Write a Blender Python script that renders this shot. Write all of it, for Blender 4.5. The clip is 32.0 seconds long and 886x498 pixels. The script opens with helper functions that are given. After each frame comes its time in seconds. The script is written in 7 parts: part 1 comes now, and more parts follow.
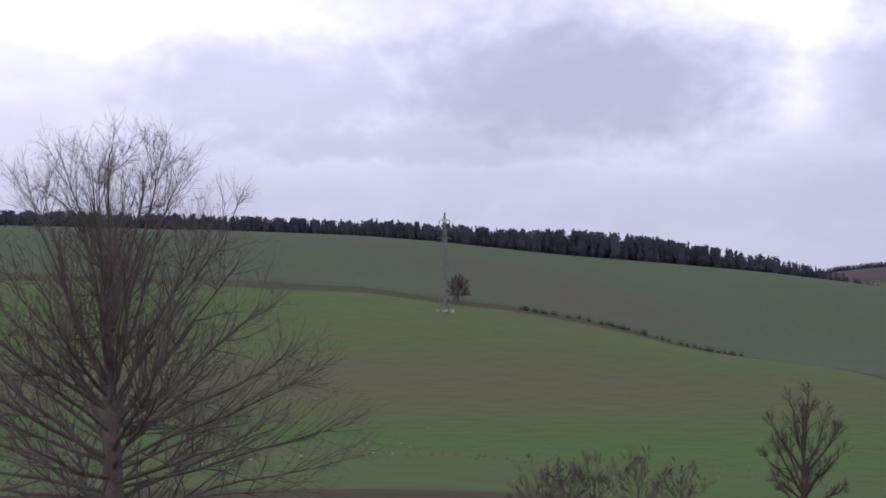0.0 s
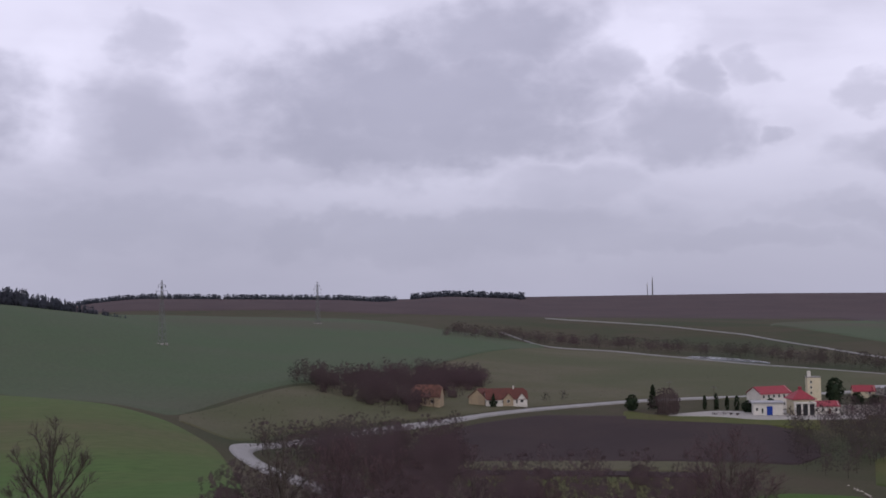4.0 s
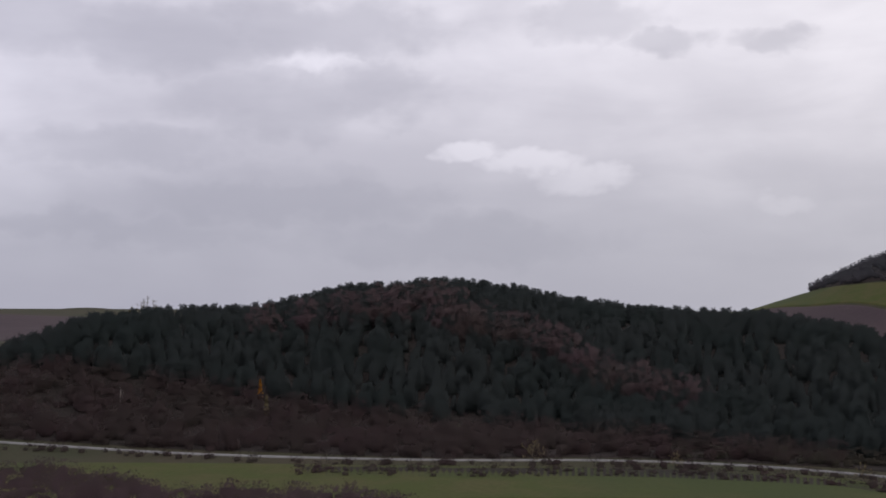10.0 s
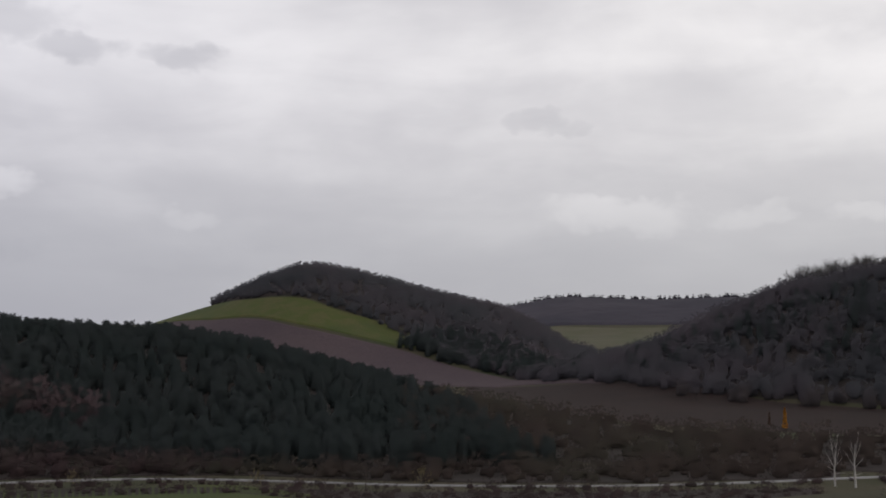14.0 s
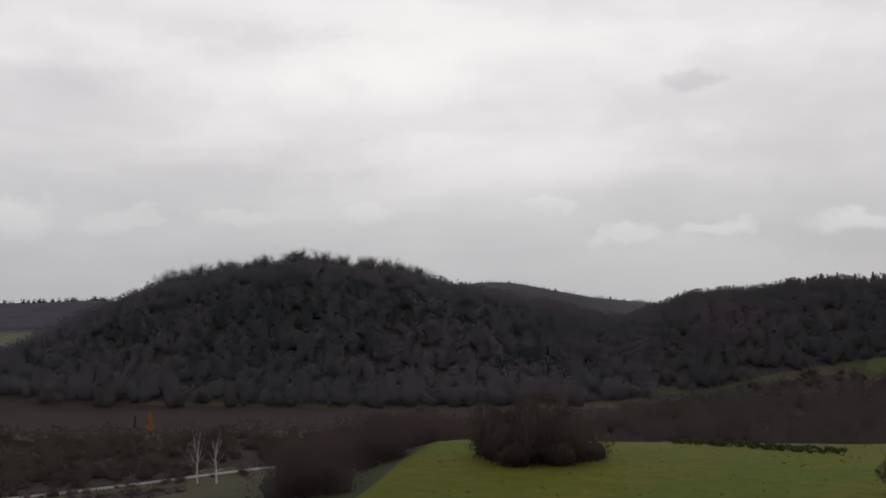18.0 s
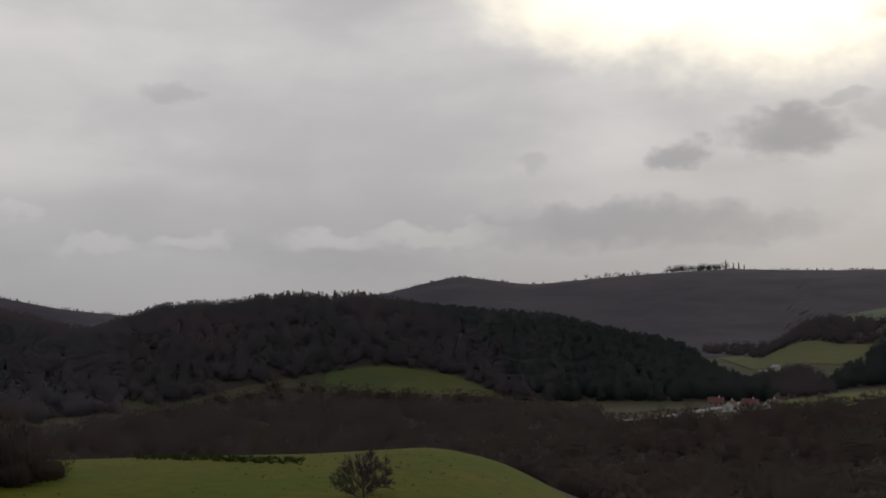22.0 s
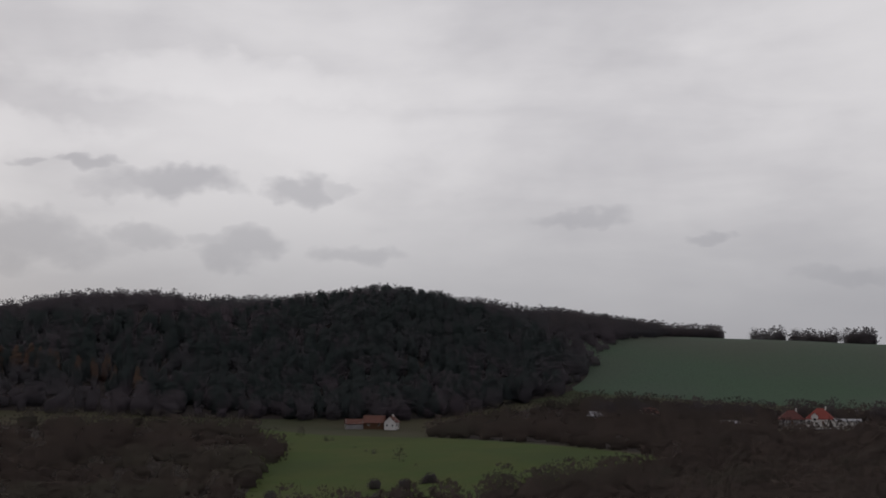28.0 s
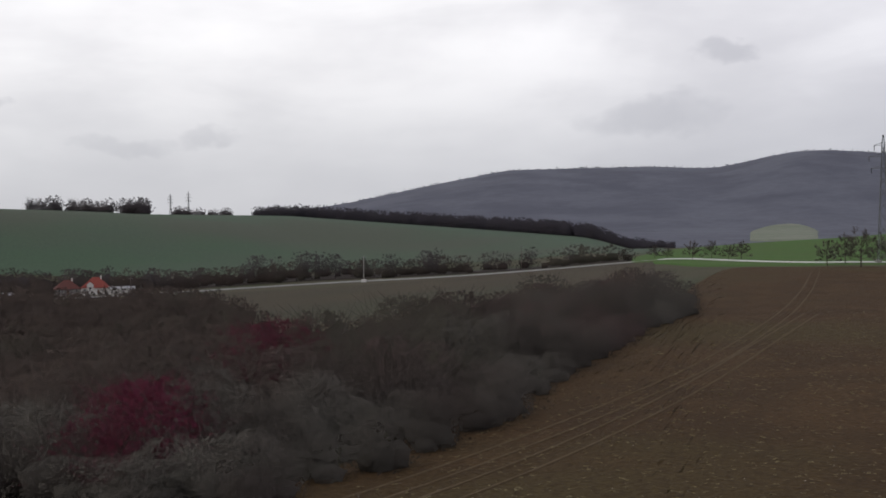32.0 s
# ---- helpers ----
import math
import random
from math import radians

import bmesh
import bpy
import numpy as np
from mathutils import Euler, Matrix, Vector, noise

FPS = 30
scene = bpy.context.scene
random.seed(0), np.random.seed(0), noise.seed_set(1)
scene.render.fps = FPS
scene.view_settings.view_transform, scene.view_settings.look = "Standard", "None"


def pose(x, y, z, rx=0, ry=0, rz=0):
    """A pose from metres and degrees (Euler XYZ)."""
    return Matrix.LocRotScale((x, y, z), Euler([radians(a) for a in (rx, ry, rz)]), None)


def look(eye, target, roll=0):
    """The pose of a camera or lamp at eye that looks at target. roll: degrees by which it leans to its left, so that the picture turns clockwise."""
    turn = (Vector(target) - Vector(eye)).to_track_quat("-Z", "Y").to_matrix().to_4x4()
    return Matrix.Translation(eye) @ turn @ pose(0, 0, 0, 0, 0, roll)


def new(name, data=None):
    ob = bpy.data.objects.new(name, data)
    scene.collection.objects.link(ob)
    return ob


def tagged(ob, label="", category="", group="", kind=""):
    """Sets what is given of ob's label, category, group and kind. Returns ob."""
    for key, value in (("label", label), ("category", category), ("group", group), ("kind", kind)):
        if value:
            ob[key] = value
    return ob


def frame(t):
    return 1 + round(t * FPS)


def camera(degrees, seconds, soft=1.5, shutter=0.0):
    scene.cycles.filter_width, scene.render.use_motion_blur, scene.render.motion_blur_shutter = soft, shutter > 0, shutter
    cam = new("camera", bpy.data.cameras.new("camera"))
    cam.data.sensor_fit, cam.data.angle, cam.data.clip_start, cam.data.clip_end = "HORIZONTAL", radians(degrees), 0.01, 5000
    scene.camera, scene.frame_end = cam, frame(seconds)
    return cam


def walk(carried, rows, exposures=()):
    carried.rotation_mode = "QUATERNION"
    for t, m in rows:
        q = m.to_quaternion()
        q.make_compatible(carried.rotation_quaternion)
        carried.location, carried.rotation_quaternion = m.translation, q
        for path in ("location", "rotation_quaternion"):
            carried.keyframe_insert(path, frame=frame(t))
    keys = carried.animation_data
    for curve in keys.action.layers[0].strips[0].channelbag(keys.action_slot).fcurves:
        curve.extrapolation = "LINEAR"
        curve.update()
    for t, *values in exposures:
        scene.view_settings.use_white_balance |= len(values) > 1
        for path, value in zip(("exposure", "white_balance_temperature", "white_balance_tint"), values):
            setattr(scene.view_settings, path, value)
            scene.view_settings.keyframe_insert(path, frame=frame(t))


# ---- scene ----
SWAY = ((0, -0.1), (21.5, -0.08), (22.5, -0.06), (23, -0.115), (23.5, -0.057), (24, 0.08), (24.5, 0.117), (25, 0.087), (25.5, 0.106), (27, 0.1), (32, 0.1))


def gaze(t, yaw, tilt, lean):
    """Pose at a time from compass angle, upward tilt and roll, in degrees; the eye sways a hand's width sideways."""
    side = float(np.interp(t, [s[0] for s in SWAY], [s[1] for s in SWAY]))
    turn = Euler((radians(90 + tilt), 0, -radians(yaw))).to_matrix().to_4x4()
    return Matrix.Translation((side * math.cos(radians(200)), -side * math.sin(radians(200)), 0)) @ turn @ pose(0, 0, 0, 0, 0, lean)


cam = camera(41.91, 32.0, soft=1.7)
WALK = [
    (0.0, 0.0, 1.35, -0.46), (0.5, 4.72, 1.59, -0.21), (1.0, 9.94, 1.92, -0.06), (1.5, 15.03, 2.06, -0.47),
    (2.0, 19.46, 1.8, -0.8), (2.5, 25.18, 2.01, -0.44), (3.0, 28.62, 2.11, -0.62), (3.5, 32.31, 2.41, -0.7),
    (5.5, 45.27, 1.78, -1.35), (6.0, 48.72, 1.56, -1.07), (6.5, 54.55, 1.63, -0.73), (7.0, 59.9, 1.57, -0.47),
    (7.5, 66.42, 1.81, -0.28), (8.0, 71.88, 2.14, 0.44), (8.5, 77.58, 2.99, 0.4), (9.0, 82.36, 2.64, 0.48),
    (9.5, 88.15, 2.58, 0.5), (10.0, 93.15, 2.94, 0.24), (10.5, 97.81, 2.98, 0.34), (11.0, 104.23, 3.05, 0.95),
    (11.5, 108.3, 3.56, 0.77), (12.0, 110.52, 3.38, 0.54), (12.5, 113.99, 3.56, 0.81), (13.0, 117.18, 3.98, 0.77),
    (13.5, 119.77, 4.0, 0.35), (15.5, 130.45, 3.71, -0.02), (16.0, 135.05, 4.27, -0.82), (16.5, 140.43, 3.99, -0.58),
    (17.0, 144.85, 3.89, -0.04), (17.5, 148.47, 3.71, -0.32), (18.0, 152.61, 3.76, -0.72), (18.5, 154.66, 3.4, -0.87),
    (19.0, 156.97, 3.26, -0.78), (19.5, 160.78, 3.44, -1.11), (20.0, 165.5, 3.54, -0.67), (20.5, 169.36, 3.71, -0.57),
    (21.0, 172.99, 4.23, -0.3), (21.5, 175.96, 4.34, 0.07), (22.0, 178.34, 4.25, -0.13), (22.5, 182.36, 4.27, -0.2),
    (23.0, 188.94, 4.46, -0.94), (23.5, 196.42, 4.85, -0.37), (24.0, 201.94, 5.38, -0.19), (24.5, 207.4, 5.26, 0.14),
    (25.0, 212.9, 5.33, 0.13), (25.5, 218.68, 5.18, 0.06), (26.0, 224.02, 4.85, -0.34), (26.5, 229.47, 5.19, 0.07),
    (28.5, 249.85, 5.91, 0.44), (29.0, 252.24, 5.56, 0.57), (29.5, 255.17, 5.08, 0.35), (30.0, 261.38, 4.23, -0.32),
    (30.5, 267.93, 3.18, -0.14), (31.0, 272.57, 2.18, -0.11), (31.5, 276.95, 0.64, -0.53), (32.0, 280.73, -0.45, -0.68),
]
walk(cam, [(t, gaze(t, a, b, c)) for t, a, b, c in WALK], exposures=[
    (0.0, 0.42, 6100, 18), (1.0, 0.25, 6100, 18), (2.0, 0.08, 6150, 18), (6.0, 0.0, 6400, 18), (9.0, -0.05, 6500, 15), (11.0, -0.08, 6600, 11), (13.0, -0.1, 6650, 9), (16.0, -0.2, 6700, 8), (19.0, -0.17, 6750, 8),
    (21.0, -0.42, 6800, 8), (22.0, -0.66, 6780, 8), (24.0, -0.98, 6550, 9), (26.0, -0.8, 6550, 9), (29.0, -0.5, 6600, 10), (30.5, -0.4, 6550, 10), (31.0, -0.25, 6550, 9), (32.0, 0.1, 6550, 8)])

# ---------------------------------------------------------------- light
SUN_AZ, SUN_EL = 206.7, 16.2
sun = new("sun", bpy.data.lights.new("sun", "SUN"))
sun.data.energy, sun.data.angle, sun.data.color = 0.45, radians(14), (1.0, 0.93, 0.82)
sun.matrix_world = look((0, 0, 60), (-60 * math.sin(radians(SUN_AZ)), -60 * math.cos(radians(SUN_AZ)), 60 - 60 * math.tan(radians(SUN_EL))))


class Nodes:
    """Short way to write node trees."""

    def __init__(self, tree):
        self.tree = tree
        tree.nodes.clear()

    def add(self, kind):
        return self.tree.nodes.new(kind)

    def link(self, a, b):
        self.tree.links.new(a, b)

    def put(self, socket, v):
        if isinstance(v, bpy.types.NodeSocket):
            self.link(v, socket)
        else:
            socket.default_value = v

    def math(self, op, a, b=0.0, c=0.0, clamp=False):
        n = self.add("ShaderNodeMath")
        n.operation, n.use_clamp = op, clamp
        for s, v in zip(n.inputs, (a, b, c)):
            self.put(s, v)
        return n.outputs[0]

    def step(self, v, lo, hi, a=0.0, b=1.0):
        n = self.add("ShaderNodeMapRange")
        n.interpolation_type = "SMOOTHSTEP"
        for s, x in zip(n.inputs, (v, lo, hi, a, b)):
            self.put(s, x)
        return n.outputs[0]

    def mix(self, f, a, b, mode="MIX"):
        n = self.add("ShaderNodeMix")
        n.data_type, n.blend_type = "RGBA", mode
        self.put(n.inputs[0], f)
        for s, v in ((n.inputs[6], a), (n.inputs[7], b)):
            self.put(s, v if isinstance(v, bpy.types.NodeSocket) else (*v, 1.0))
        return n.outputs[2]

    def noise(self, vector, scale, detail=4.0, rough=0.55, warp=0.0):
        n = self.add("ShaderNodeTexNoise")
        self.put(n.inputs["Vector"], vector)
        for k, v in (("Scale", scale), ("Detail", detail), ("Roughness", rough), ("Distortion", warp)):
            self.put(n.inputs[k], v)
        return n.outputs[0]

    def combine(self, x, y, z):
        n = self.add("ShaderNodeCombineXYZ")
        for s, v in zip(n.inputs, (x, y, z)):
            self.put(s, v)
        return n.outputs[0]


def build_sky():
    world = bpy.data.worlds.new("overcast")
    scene.world = world
    world.use_nodes = True
    k = Nodes(world.node_tree)
    way = k.add("ShaderNodeTexCoord").outputs["Generated"]
    sep = k.add("ShaderNodeSeparateXYZ")
    k.link(way, sep.inputs[0])
    x, y, z = sep.outputs
    az = k.math("WRAP", k.math("MULTIPLY", k.math("ARCTAN2", x, y), 180 / math.pi), 320.0, -40.0)
    el = k.math("MULTIPLY", k.math("ARCSINE", z), 180 / math.pi)
    puff = k.combine(x, y, k.math("MULTIPLY", z, 1.5))
    here = k.combine(az, el, 0.0)
    for scale, wide in ((9.0, 1.1), (22.0, 1.1), (52.0, 0.62), (120.0, 0.30)):
        n = k.add("ShaderNodeTexNoise")
        k.link(puff, n.inputs["Vector"])
        n.inputs["Scale"].default_value, n.inputs["Detail"].default_value, n.inputs["Roughness"].default_value = scale, 1.0, 0.4
        curl = k.add("ShaderNodeVectorMath")
        curl.operation = "MULTIPLY_ADD"
        k.link(n.outputs["Color"], curl.inputs[0])
        curl.inputs[1].default_value = (wide * 2, wide * 1.3, 0)
        curl.inputs[2].default_value = (-wide, -wide * 0.65, 0)
        moved = k.add("ShaderNodeVectorMath")
        k.link(here, moved.inputs[0])
        k.link(curl.outputs[0], moved.inputs[1])
        here = moved.outputs[0]
    streak = k.combine(x, y, k.math("MULTIPLY", z, 4.0))
    big = k.noise(puff, 3.2, 5.0, 0.5, 0.2)
    band = k.noise(streak, 5.0, 5.0, 0.5, 0.3)
    cover = k.math("ADD", k.math("MULTIPLY", big, 0.66), k.math("MULTIPLY", band, 0.34))
    cloud = k.mix(k.step(cover, 0.36, 0.66), (0.66, 0.66, 0.69), (0.48, 0.48, 0.515))
    # grey masses of cloud and bright gaps: compass angle, height, half-width, half-height, weight
    wob = k.math("MULTIPLY", k.math("SUBTRACT", k.noise(puff, 30.0, 4.0, 0.5, 0.2), 0.5), 1.2)
    dark = light = flare = 0.0
    for a, e, w, h, g in CLOUDS:
        off = k.add("ShaderNodeVectorMath")
        off.operation = "MULTIPLY_ADD"
        k.link(here, off.inputs[0])
        off.inputs[1].default_value, off.inputs[2].default_value = (1 / w, 1 / h, 0), (-a / w, -e / h, 0)
        dot = k.add("ShaderNodeVectorMath")
        dot.operation = "DOT_PRODUCT"
        k.link(off.outputs[0], dot.inputs[0])
        k.link(off.outputs[0], dot.inputs[1])
        if g < -0.85:
            m = k.step(k.math("ADD", dot.outputs["Value"], k.math("MULTIPLY", wob, 0.7)), 4.0, -0.1, 0.0, abs(g))
            flare = k.math("MAXIMUM", flare, k.math("POWER", m, 2.0))
            continue
        m = k.step(k.math("ADD", dot.outputs["Value"], wob), 1.55, 0.1, 0.0, min(0.95, abs(g) * (1.0 if g > 0 else 0.8)))
        if g > 0:
            dark = k.math("MAXIMUM", dark, m)
        else:
            light = k.math("MAXIMUM", light, m)
    cloud = k.mix(light, cloud, (0.76, 0.76, 0.79))
    cloud = k.mix(flare, cloud, (1.45, 1.38, 1.16))
    cloud = k.mix(dark, cloud, (0.285, 0.29, 0.33))
    # milky band above the horizon
    cloud = k.mix(k.step(el, 10.0, 0.5, 0.0, 0.78), cloud, (0.338, 0.350, 0.392))
    # brighter towards the sun behind the veil
    s = Vector((math.sin(radians(SUN_AZ)) * math.cos(radians(SUN_EL)), math.cos(radians(SUN_AZ)) * math.cos(radians(SUN_EL)), math.sin(radians(SUN_EL))))
    dot = k.add("ShaderNodeVectorMath")
    dot.operation = "DOT_PRODUCT"
    k.link(way, dot.inputs[0])
    dot.inputs[1].default_value = s
    off = k.math("MULTIPLY", k.math("ARCCOSINE", k.math("MINIMUM", dot.outputs["Value"], 1.0)), 180 / math.pi)
    gain = k.step(off, 150.0, 45.0, 1.10, 1.38)
    tint = k.mix(k.step(off, 150.0, 60.0), (0.97, 0.97, 1.07), (1.02, 1.0, 0.99))
    cloud = k.mix(1.0, cloud, tint, "MULTIPLY")
    gain = k.math("MULTIPLY", gain, k.step(el, 4.0, 13.0, 0.97, 1.08))
    bright = k.combine(gain, gain, gain)
    cloud = k.mix(1.0, cloud, bright, "MULTIPLY")
    near = k.math("ADD", off, k.math("MULTIPLY", wob, 1.7))
    thin = k.math("SUBTRACT", 1.0, k.math("MULTIPLY", dark, 0.8))
    cloud = k.mix(k.math("MULTIPLY", k.step(near, 8.5, 1.0, 0.0, 0.40), thin), cloud, (1.7, 1.62, 1.45))
    cloud = k.mix(k.step(near, 3.1, -0.9), cloud, (4.0, 3.8, 3.3))
    sky = k.add("ShaderNodeTexSky")
    sky.sky_type, sky.sun_disc, sky.sun_elevation, sky.sun_rotation = "NISHITA", False, radians(SUN_EL), radians(SUN_AZ)
    total = k.add("ShaderNodeMix")
    total.data_type, total.blend_type = "RGBA", "ADD"
    total.inputs[0].default_value = 0.004
    k.link(cloud, total.inputs[6])
    k.link(sky.outputs[0], total.inputs[7])
    bg = k.add("ShaderNodeBackground")
    k.link(total.outputs[2], bg.inputs[0])
    bg.inputs[1].default_value = 1.0
    k.link(bg.outputs[0], k.add("ShaderNodeOutputWorld").inputs[0])


CLOUDS_NORTH = [
    (6.4, 9.3, 10.2, 3.7, 0.8), (-8.4, 9.0, 7.4, 2.9, 0.55), (-0.6, 6.5, 13.0, 1.4, 0.55), (17.5, 9.7, 2.5, 3.2, -0.6), (-13.3, 12.2, 10.2, 1.9, -0.6),
    (-5.8, 11.5, 1.9, 1.8, -0.5), (-2.3, 4.3, 18.6, 1.3, 0.28),
]
CLOUDS_NORTH_NORTH_EAST = [
    (34.8, 9.8, 10.2, 3.5, 0.75), (35.6, 7.9, 10.8, 1.3, 0.72), (39.0, 12.9, 5.3, 1.9, 0.68), (44.3, 11.0, 1.9, 1.4, 0.45), (21.6, 12.4, 1.9, 1.3, 0.38),
    (20.9, 8.6, 3.4, 2.3, 0.45), (15.3, 3.7, 13.9, 1.6, 0.35), (37.4, 3.4, 11.8, 1.3, 0.35), (45.6, 12.6, 3.4, 1.4, -0.7), (18.0, 11.2, 1.9, 2.6, -0.4),
    (34.7, 5.3, 9.3, 0.9, -0.45),
]
CLOUDS_NORTH_EAST = [
    (44.9, 11.1, 1.5, 1.1, 0.45), (47.9, 8.4, 3.6, 2.1, 0.6), (48.9, 10.7, 1.4, 1.0, 0.5), (51.3, 11.1, 1.2, 0.7, 0.35), (56.4, 9.2, 1.4, 0.8, 0.35),
    (52.2, 7.6, 0.9, 0.5, 0.45), (61.1, 6.5, 6.2, 1.4, 0.55), (63.6, 8.3, 4.6, 1.9, 0.5), (66.7, 10.3, 4.0, 1.9, 0.5), (67.9, 7.1, 3.7, 1.1, 0.42),
    (42.5, 5.6, 3.7, 1.1, 0.3), (56.2, 3.8, 2.5, 0.7, 0.38), (29.0, 3.3, 2.2, 1.0, 0.45), (34.6, 3.0, 7.1, 1.3, 0.35), (47.8, 2.6, 9.3, 0.7, 0.32),
    (46.6, 12.7, 2.5, 1.9, -0.5), (36.8, 5.6, 4.0, 0.7, -0.4),
]
CLOUDS_EAST_NORTH_EAST = [
    (72.8, 13.1, 5.3, 1.6, 0.3), (80.1, 12.9, 6.8, 1.8, 0.38), (78.2, 7.7, 6.2, 1.1, 0.3), (86.1, 10.3, 7.4, 1.3, 0.32), (85.8, 5.2, 8.0, 1.2, 0.4),
    (55.9, 3.8, 6.2, 0.9, 0.28), (73.7, 3.7, 11.8, 0.8, 0.3),
]
CLOUDS_EAST = [
    (86.9, 13.6, 7.7, 1.6, 0.45), (89.9, 10.8, 2.8, 1.8, 0.4), (85.5, 9.9, 3.4, 1.9, 0.35), (100.3, 14.0, 3.4, 1.2, 0.33), (103.9, 12.9, 2.2, 0.7, 0.38),
    (109.0, 12.8, 2.2, 0.6, 0.38), (94.3, 7.7, 1.7, 0.6, -0.75), (97.3, 7.0, 2.5, 0.7, -0.72), (99.9, 6.3, 2.2, 0.7, -0.65), (87.5, 11.9, 2.3, 0.5, -0.6),
    (93.6, 3.3, 8.0, 1.2, 0.4), (86.1, 5.6, 5.6, 1.6, 0.22),
]
CLOUDS_EAST_SOUTH_EAST = [
    (127.6, 9.8, 2.2, 0.8, 0.32), (131.1, 5.4, 3.6, 0.8, -0.6), (109.5, 5.3, 1.5, 0.5, -0.4),
]
CLOUDS_SOUTH_EAST = [
    (131.7, 5.4, 2.2, 0.7, -0.5), (137.2, 5.3, 1.9, 0.6, -0.4), (142.5, 5.4, 1.9, 0.5, -0.4), (148.5, 5.5, 1.9, 0.5, -0.4), (145.4, 12.6, 9.3, 1.6, -0.25),
    (132.8, 9.9, 18.6, 2.6, 0.12),
]
CLOUDS_SOUTH = [
    (164.8, 11.6, 1.5, 0.6, 0.3), (183.1, 8.5, 0.9, 0.5, 0.25), (161.5, 4.3, 1.9, 0.5, -0.75), (165.7, 4.4, 1.8, 0.5, -0.75), (172.7, 4.8, 2.9, 0.6, -0.75),
    (178.1, 5.1, 3.4, 0.5, -0.7), (157.9, 5.8, 1.2, 0.5, -0.4), (174.3, 3.6, 6.2, 0.7, 0.25), (184.4, 5.0, 3.7, 1.2, 0.5),
]
CLOUDS_SOUTH_SOUTH_WEST = [
    (190.4, 8.9, 1.8, 0.7, 0.65), (195.4, 9.7, 2.8, 1.3, 0.80), (201.3, 10.2, 2.9, 1.2, 0.43), (197.9, 11.0, 1.2, 0.4, 0.38), (206.6, 9.6, 2.4, 0.8, 0.62),
    (216.0, 9.8, 2.5, 0.8, 0.62), (188.3, 5.3, 8.4, 1.3, 0.65), (208.3, 6.0, 7.1, 1.8, 0.72), (202.1, 15.1, 2.6, 2.0, 0.52), (217.2, 13.8, 7.4, 3.6, 0.39),
    (220.1, 7.9, 4.0, 0.9, -0.50),
]
CLOUDS_SOUTH_WEST = [
    (225.6, 9.6, 1.0, 0.3, 0.36), (232.8, 9.0, 3.0, 0.8, 0.54), (228.7, 9.7, 1.7, 0.4, 0.47), (238.7, 9.0, 1.7, 0.8, 0.47), (240.8, 9.0, 1.4, 0.4, 0.25),
    (224.5, 6.1, 6.5, 1.2, 0.52), (231.8, 6.4, 1.7, 0.7, 0.40), (235.8, 5.9, 1.7, 0.9, 0.45), (241.5, 5.4, 2.3, 0.6, 0.36), (211.3, 6.4, 9.0, 2.1, 0.60),
    (234.7, 14.0, 7.7, 1.2, -0.5), (224.5, 10.9, 6.2, 1.1, -0.5), (241.6, 11.5, 5.6, 1.8, -0.35),
]
CLOUDS_WEST_SOUTH_WEST = [
    (231.4, 8.8, 3.4, 0.8, 0.40), (238.1, 8.9, 1.5, 0.5, 0.36), (235.5, 6.3, 2.0, 0.6, 0.32), (252.7, 7.7, 2.6, 0.5, 0.32),
]
CLOUDS_WEST = [
    (259.3, 6.6, 1.0, 0.4, 0.35), (265.4, 4.8, 1.9, 0.5, 0.32), (269.0, 5.0, 1.5, 0.6, 0.32), (291.2, 5.9, 3.7, 0.9, 0.32),
]
CLOUDS_WEST_NORTH_WEST = [
    (294.4, 8.7, 1.4, 0.5, 0.42), (290.7, 5.9, 2.8, 0.8, 0.38), (269.1, 4.9, 1.5, 0.4, 0.35), (265.4, 4.9, 1.9, 0.5, 0.3),
]
CLOUDS_SUNLIT = [(195.0, 16.9, 6.4, 3.3, -1.0), (189.3, 17.3, 6.6, 2.7, -1.0), (208.2, 18.2, 1.3, 1.6, -1.0)]
CLOUDS = CLOUDS_NORTH + CLOUDS_NORTH_NORTH_EAST + CLOUDS_NORTH_EAST + CLOUDS_EAST_NORTH_EAST + CLOUDS_EAST + CLOUDS_EAST_SOUTH_EAST + CLOUDS_SOUTH_EAST + CLOUDS_SOUTH + CLOUDS_SOUTH_SOUTH_WEST + CLOUDS_SOUTH_WEST + CLOUDS_WEST_SOUTH_WEST + CLOUDS_WEST + CLOUDS_WEST_NORTH_WEST + CLOUDS_SUNLIT
build_sky()


